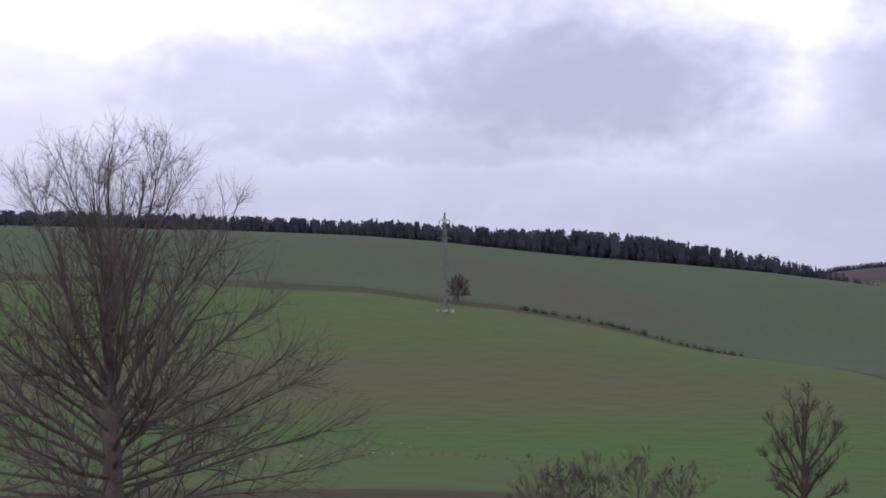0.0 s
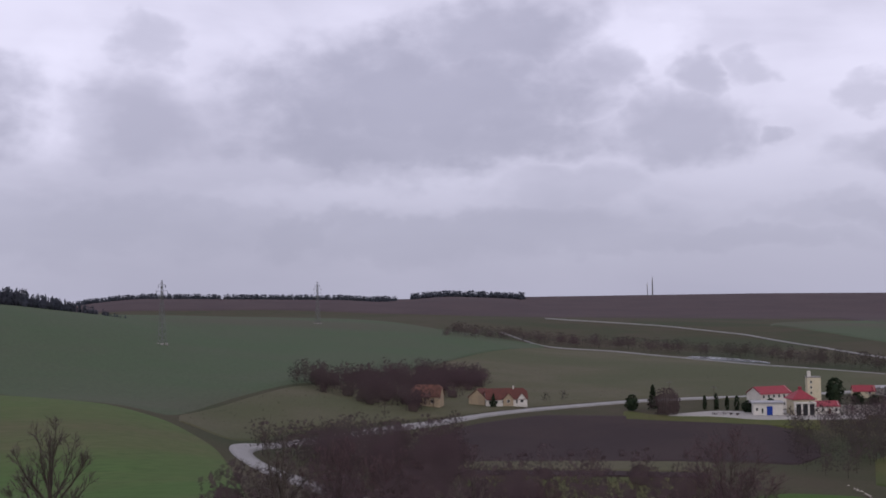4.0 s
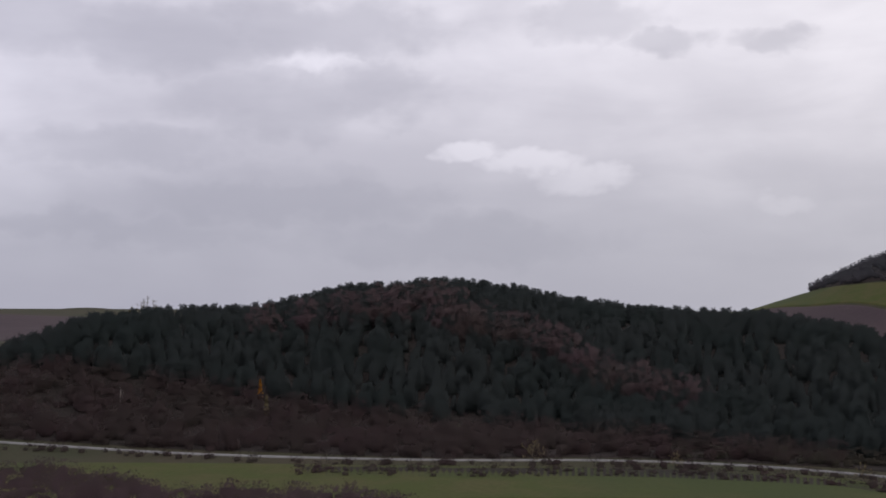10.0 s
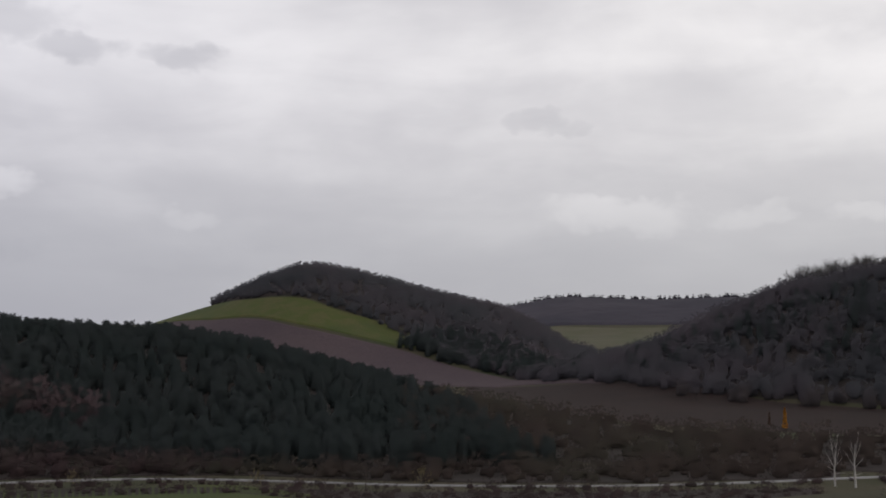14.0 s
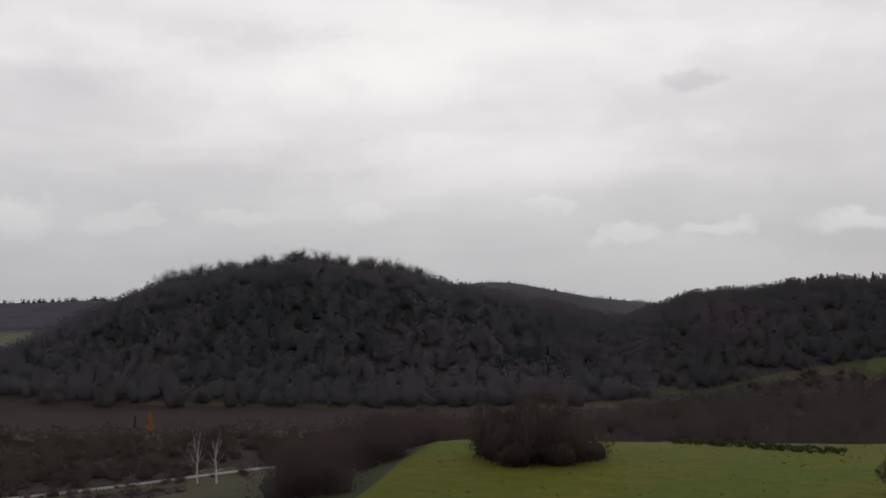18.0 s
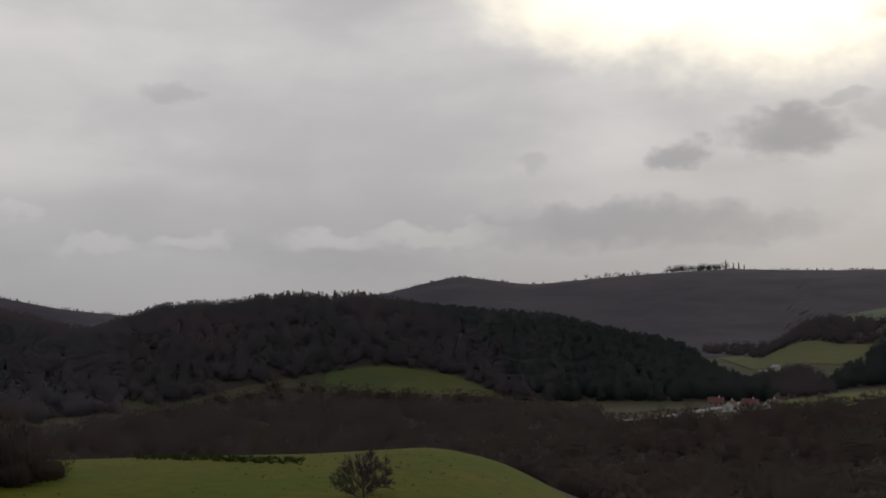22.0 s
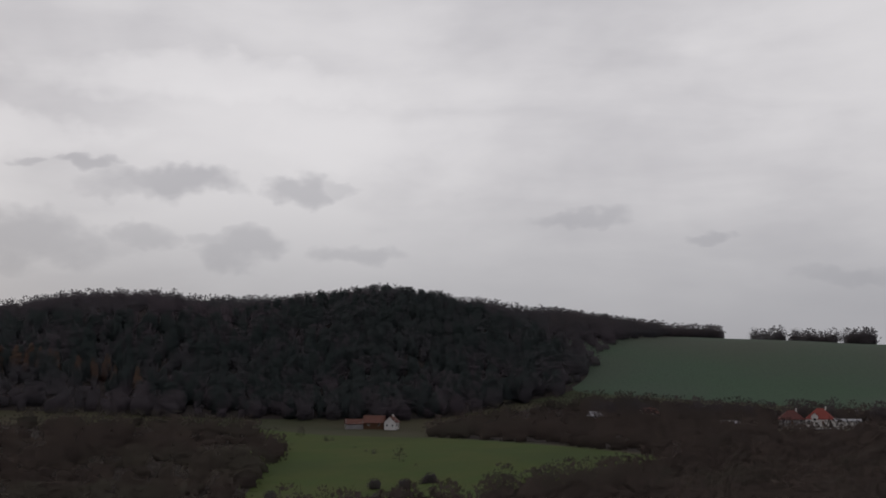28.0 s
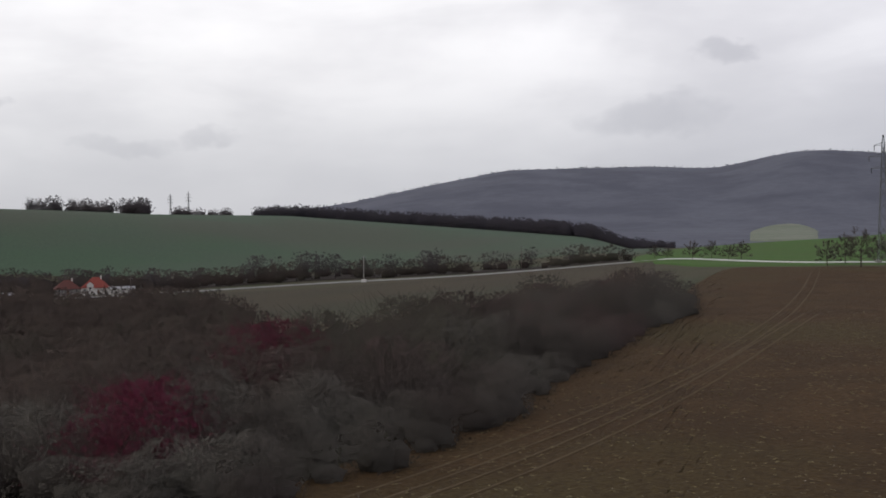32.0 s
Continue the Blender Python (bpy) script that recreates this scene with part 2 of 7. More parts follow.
# ---------------------------------------------------------------- materials
def make_material(name, base, other, scale=0.2, fine=3.0, rough=0.9, bump=0.3, island=0.0, third=None, spec=0.08, stretch=None, turn=0.0, grain=0.55, gauze=0.0, back_light=0.5):
    """Two-scale noise between a base and another colour, with fine grain, bump and a change from piece to piece."""
    m = bpy.data.materials.new(name)
    m.use_nodes = True
    k = Nodes(m.node_tree)
    where = k.add("ShaderNodeNewGeometry").outputs["Position"]
    if stretch:
        mp = k.add("ShaderNodeMapping")
        mp.vector_type = "TEXTURE"
        k.link(where, mp.inputs[0])
        mp.inputs["Rotation"].default_value = (0, 0, radians(turn))
        mp.inputs["Scale"].default_value = stretch
        where = mp.outputs[0]
    a = k.step(k.noise(where, scale, 5.0, 0.6, 0.3), 0.34, 0.66)
    col = k.mix(a, base, other)
    if third:
        col = k.mix(k.step(k.noise(where, scale * 0.23, 3.0, 0.5), 0.48, 0.66), col, third)
    g = k.noise(where, fine, 4.0, 0.65)
    col = k.mix(k.step(g, 0.3, 0.75, 0.0, grain), col, tuple(c * 0.55 for c in base))
    if island:
        r = k.add("ShaderNodeNewGeometry").outputs["Random Per Island"]
        hsv = k.add("ShaderNodeHueSaturation")
        k.put(hsv.inputs["Value"], k.step(r, 0.0, 1.0, 1.0 - island, 1.0 + island))
        k.put(hsv.inputs["Hue"], k.step(r, 0.0, 1.0, 0.49, 0.51))
        k.link(col, hsv.inputs["Color"])
        col = hsv.outputs[0]
    b = k.add("ShaderNodeBsdfPrincipled")
    k.put(b.inputs["Base Color"], col)
    b.inputs["Roughness"].default_value = rough
    b.inputs["Specular IOR Level"].default_value = spec
    if bump:
        n = k.add("ShaderNodeBump")
        n.inputs["Strength"].default_value = bump
        n.inputs["Distance"].default_value = 0.3
        k.link(g, n.inputs["Height"])
        k.link(n.outputs[0], b.inputs["Normal"])
    end = b.outputs[0]
    if gauze:
        # thin twigs with air between them, lit from both sides
        back = k.add("ShaderNodeBsdfTranslucent")
        k.put(back.inputs["Color"], col)
        both = k.add("ShaderNodeMixShader")
        both.inputs[0].default_value = back_light
        k.link(end, both.inputs[1])
        k.link(back.outputs[0], both.inputs[2])
        end = both.outputs[0]
        thin = k.add("ShaderNodeMixShader")
        thin.inputs[0].default_value = gauze
        k.link(end, thin.inputs[1])
        k.link(k.add("ShaderNodeBsdfTransparent").outputs[0], thin.inputs[2])
        end = thin.outputs[0]
    k.link(end, k.add("ShaderNodeOutputMaterial").inputs[0])
    return m


# many land and wood colours hold some extra blue for the veil of haze
M = {
    "earth": make_material("rough_pasture", (0.0465, 0.0465, 0.0251), (0.0620, 0.0527, 0.0353), 0.03, 1.2, third=(0.0372, 0.0465, 0.0235)),
    "winter_wheat": make_material("winter_wheat", (0.0580, 0.1080, 0.0307), (0.0840, 0.0960, 0.0425), 0.03, 0.8, third=(0.0980, 0.0800, 0.0519), stretch=(6, 1, 1), turn=20),
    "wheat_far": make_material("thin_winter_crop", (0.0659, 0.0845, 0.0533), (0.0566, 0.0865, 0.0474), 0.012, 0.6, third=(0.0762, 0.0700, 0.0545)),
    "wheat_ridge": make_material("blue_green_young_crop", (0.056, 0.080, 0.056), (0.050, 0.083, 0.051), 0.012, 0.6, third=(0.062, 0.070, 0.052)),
    "meadow": make_material("meadow_grass", (0.066, 0.088, 0.007), (0.094, 0.090, 0.011), 0.09, 0.8, third=(0.042, 0.062, 0.009)),
    "fallow": make_material("yellowing_grass", (0.0605, 0.0739, 0.0205), (0.0829, 0.0784, 0.0322), 0.06, 0.7, third=(0.0493, 0.0650, 0.0234)),
    "bright_grass": make_material("bright_grass", (0.045, 0.099, 0.018), (0.054, 0.09, 0.0225), 0.04, 1.5),
    "plough": make_material("ploughed_soil", (0.0473, 0.0275, 0.0121), (0.0704, 0.0407, 0.0176), 0.11, 2.6, bump=1.0, third=(0.0600, 0.0430, 0.0170), grain=0.85),
    "slope_soil": make_material("olive_brown_soil", (0.043, 0.036, 0.024), (0.052, 0.042, 0.027), 0.03, 1.0, bump=0.6, third=(0.038, 0.039, 0.024)),
    "pale_clearing": make_material("bleached_clearing_grass", (0.165, 0.176, 0.140), (0.140, 0.158, 0.118), 0.012, 0.1, bump=0),
    "plough_dark": make_material("dark_ploughed_soil", (0.0342, 0.0238, 0.0264), (0.0437, 0.0304, 0.0312), 0.03, 1.0, bump=0.6),
    "stubble": make_material("brown_stubble", (0.0600, 0.0440, 0.0502), (0.0740, 0.0540, 0.0581), 0.01, 0.4),
    "asphalt": make_material("worn_asphalt", (0.200, 0.197, 0.200), (0.250, 0.243, 0.245), 0.2, 6.0, rough=0.7, spec=0.5),
    "pine": make_material("pine_needles", (0.0348, 0.0445, 0.0432), (0.0445, 0.0517, 0.0515), 0.02, 2.0, bump=0, island=0.06, grain=0.3, gauze=0.4),
    "twigs": make_material("bare_twigs", (0.0759, 0.0667, 0.0708), (0.0897, 0.0759, 0.0772), 0.03, 0.3, bump=0, island=0.06, grain=0.3, gauze=0.35),
    "scrub": make_material("red_brown_scrub", (0.0800, 0.0540, 0.0560), (0.0694, 0.0572, 0.0523), 0.04, 0.3, bump=0, island=0.06, grain=0.3, gauze=0.45),
    # the next two carry the blue of distance haze in their base colour
    "far_twigs": make_material("haze_tinted_bare_wood", (0.050, 0.044, 0.056), (0.030, 0.028, 0.039), 0.006, 0.05, bump=0, island=0.06, grain=0.3),
    "hazy_wood": make_material("haze_tinted_mountain_wood", (0.100, 0.104, 0.132), (0.072, 0.074, 0.098), 0.006, 0.05, bump=0, island=0.06, grain=0.3),
    # sky reflected off the wet lane is painted in as a pale base
    "pale_lane": make_material("asphalt_with_sky_sheen", (0.46, 0.46, 0.46), (0.52, 0.51, 0.50), 0.2, 6.0, rough=0.5, spec=0.5),
    "bramble": make_material("dark_red_brown_bramble", (0.024, 0.017, 0.0155), (0.030, 0.020, 0.018), 0.05, 0.6, bump=0.8),
    "red_bush": make_material("red_brown_bush_twigs", (0.1176, 0.0784, 0.0870), (0.0952, 0.0694, 0.0706), 0.03, 0.4, bump=0, island=0.06, grain=0.3, gauze=0.45, third=(0.0896, 0.0784, 0.0682)),
    "dry_grass": make_material("dry_winter_grass", (0.0780, 0.0780, 0.0449), (0.0960, 0.0880, 0.0607), 0.03, 0.9, third=(0.0660, 0.0740, 0.0396)),
    "hill_wood": make_material("grey_hill_wood", (0.0892, 0.0921, 0.1011), (0.1198, 0.1027, 0.1173), 0.010, 0.15, bump=0, island=0.06, grain=0.3, gauze=0.45),
    "lime_bark": make_material("grey_brown_lime_bark", (0.105, 0.088, 0.082), (0.135, 0.115, 0.108), 1.5, 9.0, bump=0.5),
    "valley_pasture": make_material("valley_pasture_grass", (0.040, 0.064, 0.012), (0.056, 0.068, 0.017), 0.05, 0.8, third=(0.034, 0.052, 0.012)),
    # paler and bluer than the pine: haze over the ridge, put into the needle colour
    "ridge_pine": make_material("haze_lifted_conifer", (0.0620, 0.0719, 0.0929), (0.0744, 0.0794, 0.0988), 0.02, 2.0, bump=0, island=0.06, grain=0.3, gauze=0.15),
    "thorn": make_material("dark_thorn_thicket", (0.096, 0.074, 0.064), (0.056, 0.044, 0.040), 0.05, 0.3, bump=0, island=0.06, grain=0.3, gauze=0.28, third=(0.082, 0.076, 0.060)),
    "mixed": make_material("mixed_wood", (0.0675, 0.0710, 0.0736), (0.1047, 0.0845, 0.0955), 0.012, 0.15, bump=0, island=0.06, grain=0.3, gauze=0.4),
    "hedge": make_material("grey_hedge_twigs", (0.122, 0.112, 0.098), (0.056, 0.047, 0.042), 0.12, 0.5, bump=0, island=0.06, grain=0.3, gauze=0.28, back_light=0.45, third=(0.096, 0.066, 0.062)),
    "mist_twigs": make_material("pale_fine_twigs", (0.13, 0.125, 0.12), (0.11, 0.10, 0.10), 0.05, 0.5, bump=0, island=0.06, grain=0.3),
    # violet taken from the far woods: haze mixed into the twig colour
    "dusk_wood": make_material("haze_violet_bare_wood", (0.070, 0.062, 0.072), (0.056, 0.052, 0.062), 0.02, 0.2, bump=0, island=0.06, grain=0.3, gauze=0.4),
    "larch": make_material("yellow_larch", (0.42, 0.19, 0.03), (0.35, 0.16, 0.03), 0.2, 2.0, bump=0, island=0.3),
    "rust": make_material("rust_brown_larch", (0.150, 0.088, 0.062), (0.115, 0.082, 0.064), 0.2, 2.0, bump=0, island=0.1, grain=0.3, gauze=0.3),
    "bark": make_material("grey_bark", (0.070, 0.058, 0.050), (0.095, 0.082, 0.070), 1.5, 9.0, bump=0.5),
    # litter colour darkened to stand in for shade between the crowns
    "forest_floor": make_material("shade_darkened_litter", (0.034, 0.027, 0.025), (0.028, 0.025, 0.022), 0.03, 0.5),
}


# ---------------------------------------------------------------- more materials
M.update({
    "plaster": make_material("white_plaster", (0.62, 0.60, 0.57), (0.55, 0.53, 0.50), 0.6, 5.0, bump=0.1),
    "cream": make_material("cream_plaster", (0.60, 0.54, 0.40), (0.52, 0.47, 0.36), 0.6, 5.0, bump=0.1),
    "grey_wall": make_material("grey_plaster_wall", (0.26, 0.25, 0.24), (0.20, 0.19, 0.19), 0.5, 4.0, bump=0.2),
    "beige": make_material("old_beige_plaster", (0.36, 0.29, 0.20), (0.30, 0.24, 0.18), 0.5, 4.0, bump=0.2),
    "orange": make_material("orange_plaster", (0.40, 0.27, 0.16), (0.35, 0.24, 0.15), 0.6, 5.0, bump=0.1),
    "red_roof": make_material("red_metal_roof", (0.27, 0.045, 0.062), (0.22, 0.042, 0.056), 0.8, 4.0, rough=0.55, bump=0.2),
    "tile_roof": make_material("red_tile_roof", (0.12, 0.048, 0.042), (0.09, 0.042, 0.038), 0.9, 4.0, rough=0.8, bump=0.4),
    "orange_roof": make_material("orange_red_tile_roof", (0.230, 0.058, 0.046), (0.185, 0.052, 0.044), 0.9, 4.0, rough=0.8, bump=0.4),
    "brown_roof": make_material("brown_tile_roof", (0.14, 0.065, 0.05), (0.10, 0.055, 0.045), 0.9, 4.0, rough=0.8, bump=0.4),
    "grey_roof": make_material("grey_sheet_roof", (0.33, 0.33, 0.35), (0.27, 0.27, 0.29), 0.6, 4.0, rough=0.6, bump=0.2),
    "blue": make_material("blue_painted_steel", (0.02, 0.05, 0.30), (0.02, 0.05, 0.24), 0.8, 4.0, rough=0.5, bump=0.0),
    "pane": make_material("dark_window_glass", (0.02, 0.022, 0.026), (0.03, 0.03, 0.034), 0.5, 2.0, rough=0.08, bump=0.0, spec=0.6),
    "frame": make_material("white_window_frame", (0.6, 0.6, 0.58), (0.55, 0.55, 0.53), 1.0, 5.0, rough=0.5, bump=0.0),
    "wood": make_material("brown_door_wood", (0.10, 0.055, 0.03), (0.08, 0.045, 0.03), 1.0, 5.0, rough=0.6, bump=0.1),
    "steel": make_material("galvanised_steel", (0.17, 0.175, 0.18), (0.13, 0.135, 0.14), 1.0, 5.0, rough=0.55, bump=0.0),
    "concrete": make_material("pale_concrete", (0.33, 0.32, 0.31), (0.27, 0.26, 0.25), 0.6, 4.0, bump=0.2),
    "birch": make_material("white_birch_bark", (0.50, 0.48, 0.45), (0.30, 0.28, 0.26), 1.2, 6.0, bump=0.2),
    "dark_pole": make_material("weathered_dark_pole", (0.09, 0.09, 0.0828), (0.063, 0.063, 0.0594), 2.0, 14.0, rough=0.75, bump=0.3),
    "magenta": make_material("crimson_twigs", (0.115, 0.018, 0.040), (0.072, 0.022, 0.032), 0.3, 2.0, bump=0, island=0.1, grain=0.3, gauze=0.4, back_light=0.45),
    "yellow_bush": make_material("yellow_green_bush", (0.16, 0.13, 0.03), (0.12, 0.10, 0.03), 0.3, 2.0, bump=0, island=0.4),
    "evergreen": make_material("dark_evergreen", (0.018, 0.030, 0.018), (0.026, 0.036, 0.020), 0.4, 3.0, bump=0, island=0.5),
    "stone": make_material("pale_field_stone", (0.40, 0.37, 0.33), (0.30, 0.27, 0.24), 1.0, 8.0, bump=0.2),
    "clod": make_material("earth_clod", (0.075, 0.052, 0.034), (0.10, 0.075, 0.05), 0.8, 6.0, bump=0.3, island=0.4),
    "straw": make_material("pale_straw", (0.20, 0.17, 0.10), (0.15, 0.12, 0.07), 1.0, 8.0, bump=0, island=0.3),
    "dark_tuft": make_material("dark_long_grass", (0.034, 0.050, 0.010), (0.048, 0.056, 0.014), 0.5, 4.0, bump=0, island=0.3),
    "straw_tuft": make_material("straw_grass_tufts", (0.120, 0.108, 0.060), (0.095, 0.090, 0.048), 0.1, 2.0, bump=0, island=0.2, gauze=0.4),
    "tuft": make_material("grass_tuft", (0.0675, 0.0855, 0.0198), (0.0900, 0.0855, 0.0315), 0.5, 4.0, bump=0, island=0.4),
})


def water_material():
    m = bpy.data.materials.new("still_water")
    m.use_nodes = True
    k = Nodes(m.node_tree)
    where = k.add("ShaderNodeNewGeometry").outputs["Position"]
    b = k.add("ShaderNodeBsdfPrincipled")
    b.inputs["Base Color"].default_value = (0.05, 0.06, 0.06, 1)
    b.inputs["Roughness"].default_value = 0.12
    b.inputs["IOR"].default_value = 1.33
    n = k.add("ShaderNodeBump")
    n.inputs["Strength"].default_value = 0.15
    k.link(k.noise(where, 0.8, 3.0), n.inputs["Height"])
    k.link(n.outputs[0], b.inputs["Normal"])
    k.link(b.outputs[0], k.add("ShaderNodeOutputMaterial").inputs[0])
    return m


M["water"] = water_material()


# ---------------------------------------------------------------- lie of the land
FULL = np.arange(-60, 420, 0.1)


class Profile:
    """A value that changes smoothly with the compass angle."""

    def __init__(self, text, soft=0.8):
        pairs = [tuple(map(float, w.split(":"))) for w in text.split()]
        a, v = np.array(pairs).T
        y = np.interp(FULL, a, v)
        n = int(soft * 30)
        core = np.exp(-0.5 * (np.arange(-n, n + 1) / (soft * 10)) ** 2)
        self.y = np.convolve(np.pad(y, n, "edge"), core / core.sum(), "valid")

    def __call__(self, az):
        return np.interp(az, FULL, self.y)


# heights of the general ground, by distance in metres: compass angle : height
LEVELS = [
    (0, Profile("-60:-11 420:-11")),
    (30, Profile("-60:-11 420:-11")),
    (60, Profile("-60:-11.5 -20:-12 60:-13 120:-13 150:-11.6 180:-11.2 190:-13 220:-15 250:-14 270:-12.3 290:-11.6 300:-11 420:-11")),
    (110, Profile("-60:-13 -20:-16 0:-18 20:-22 40:-25 60:-25 100:-22 120:-20 140:-15 147:-13.5 151:-11.3 155:-10.9 160:-11.3 172:-11.3 178:-10.7 181:-12 184:-14.6 195:-22 220:-25 240:-25 260:-20 270:-16 280:-12.8 290:-11.3 300:-10.5 320:-11")),
    (200, Profile("-60:-15 -20:-23 0:-26 20:-32 40:-38 60:-42 80:-40 100:-40 120:-38 140:-34 160:-30 180:-30 200:-36 220:-38 240:-36 260:-30 275:-22 285:-13 292:-10.5 310:-10")),
    (350, Profile("-60:-10 -20:-13 0:-15 12:-24 20:-30 27:-43 35:-46.5 60:-47 80:-47.5 100:-46.8 120:-48 140:-46 160:-46 180:-46 200:-45 220:-42 240:-38 260:-31 275:-21.5 285:-13 292:-9 300:-8.3 320:-9")),
    (450, Profile("-60:0 -20:0 -10:-3 0:-9.4 9:-21 14:-29 22:-34 30:-38 36:-45 60:-46 75:-46 120:-47 140:-47 200:-45 220:-38 240:-35 250:-32 262:-27 275:-20.5 285:-13 292:-8 300:-8 320:-4")),
    (720, Profile("-60:31 -20:31 -10:28.3 -4:25 0:20.4 6:11 11:5 16:-2 20:-10 23:-20 30:-28 36:-36 42:-43 60:-46 75:-46 120:-46 135:-48 160:-49 185:-46 200:-40 215:-30 225:-27 245:-29 255:-24 265:-22 275:-14 285:-13 292:-7 296:-4.5 300:-2 304:2 320:8")),
    (1000, Profile("-60:20 -20:25 0:18 11:3 17:-6 22:-10 30:-18 37:-28 41:-40 50:-46 57:-45 65:-47 90:-46 125:-47 135:-48 160:-48 190:-44 205:-36 230:-30 250:-15 270:5 290:-8 300:-7 305:-3 320:5")),
    (1400, Profile("-60:5 0:0 15:-12 22:-15 30:-20 40:-24 50:-34 57:-38 65:-42 75:-40 100:-35 115:-30 125:-28 133:-22 150:-30 190:-28 210:-20 250:0 270:10 300:0")),
    (2200, Profile("-60:-5 20:-22 40:-32 57:-42 70:-50 100:-30 140:-10 200:-10 250:0 300:0")),
    (3200, Profile("-60:-2 20:-8 30:1 40:3 51:2.6 61:-3 66:-9 74:-26 80:-35 110:-20 200:0 300:0")),
    (4900, Profile("-60:-8 420:-8")),
]


class Ridge:
    """A hill: compass angle : distance of its crest, compass angle : angle of its crest above the eye, and its two flanks."""

    def __init__(self, far, rise, near_side, far_side):
        self.far, self.rise, self.near_side, self.far_side = Profile(far, 1.5), Profile(rise, 0.5), Profile(near_side, 1.5), far_side

    def lift(self, az, r, z):
        d = self.far(az)
        top = d * np.tan(np.radians(self.rise(az)))
        s = np.where(r < d, (d - r) / self.near_side(az), (r - d) / self.far_side)
        w = np.cos(np.clip(s, 0, 1) * np.pi / 2) ** 2
        return z + w * np.maximum(top - z, 0)


RIDGES = [
    Ridge("0:3000", "10:-2 17:-0.4 18.5:0.0 21:0.25 31:0.05 33:-0.1 36:0.15 40:-0.05 44:-2", "0:900", 700),
    Ridge("60:4200", "64:-2 68:-1 73:-0.25 76:0 84:-.6 90:-2", "0:900", 500),
    Ridge("0:2800", "166:-1.12 170:0.38 172:1.38 175.7:1.98 179:2.8 182.6:2.33 187:2.73 192:3.0 197:2.86 203:2.86 207:2.48 210:2.38 215:2.28 222:1.68 230:-0.12 240:-2.12", "0:1350", 900),
    Ridge("0:3300", "258:-1.12 264:0.08 271:1.08 276:1.73 280:2.53 284:3.25 288:3.28 291:3.28 294:3.13 297.5:3.8 299:3.85 302:3.58 310:3.08 320:1.88 330:-0.12 340:-2.12", "0:1700", 900),
    Ridge("0:2300", "116:-2 120:0.3 125:.75 128:1.33 132:1.15 136:1.3 140:1.1 145:.9 150:.5 156:-.5 160:-2", "0:750", 700),
    Ridge("0:2100", "142:-1.1 148:1.8 153:1.88 155.6:2.03 160:1.15 163.5:0.8 168:0.5 173:0.1 178:-1.1", "0:700", 600),
    Ridge("0:1450", "100:-2 105:-1 108.5:.12 111:.93 113:1.95 115.3:2.75 117.7:2.35 121.6:1.35 125:.62 127:-.3 129:-1.6 131:-2.5 134:-3", "0:560", 420),
    Ridge("190:1500 200:1750 217:1500 230:1500", "190:-3 193:-1.5 196:.6 203:1.75 207:2.32 212:2.9 214:3.05 217.3:3.4 220.4:3.2 222:3.0 226:2.5 232:1.5 240:0 246:-2", "0:850", 700),
    Ridge("0:950", "124:-3 127:-2.6 129:-2.1 132.6:-1.1 134.3:-.1 138.3:1.55 141:2.15 145.5:2.8 150.5:2.2 153:1.6 157:.8 160:0 163:-.6 168:-1.5 172:-3", "0:270", 320),
    Ridge("0:1050", "155:-3 158:-2 160:-1 161.3:-.3 164.6:.93 168:1.13 171:1.5 175:1.42 178:.85 184:.38 187:-.42 189.5:-.8 192:-2 194:-3", "0:330", 320),
    Ridge("0:1000", "206:-3 210:-2.2 212:-2 214:-.9 219:1.2 223:2.1 226:2.5 228.4:3.0 233:3.15 233.8:2.85 238:2.9 241:3.3 243.2:3.6 246:3.1 248:2.9 252.7:2.3 257:1.65 260:1.4 264:1.2 270:0.5 276:-1", "0:400", 400),
    Ridge("240:1250 270:1250 285:1050 296:800", "232:-3 240:-2 246:1.3 251.5:1.63 254:1.41 261:1.41 266:1.3 273:1.19 280:.64 288:0 291:-.85 294:-.85 298.8:-.6 302:-.3 312:-.3", "0:560", 500),
    Ridge("60:480 66:490 72:540 80:630 94:690 103:660 110:630 120:600 126:560", "60:-6.0 64:-5.3 66:-4.7 72:-2.9 74:-2.0 76:-1.3 80:-0.8 84:-0.7 88:0.3 93:0.75 96:0.5 99:-0.1 103:-0.7 109:-0.9 113:-1.6 118:-2.95 123:-3.9 127:-4.7 131:-6.0", "60:60 66:60 72:110 80:225 94:275 127:200", 300),
    Ridge("50:330 60:400 70:430", "52:-9 56:-7.9 60:-6.25 64.5:-5.5 68:-6.3 72:-7.2 78:-8.5 84:-9.5", "0:170", 90),
]


def land(az, r):
    """Height of the ground at a compass angle and distance; the last sector runs smoothly into the first."""
    az, r = np.broadcast_arrays(np.asarray(az, float), np.asarray(r, float))
    f = np.clip((az - 305) / 27, 0, 1)
    f = f * f * (3 - 2 * f)
    return (1 - f) * rise_of(az, r) + f * rise_of(np.where(az > 300, az - 360, az), r)


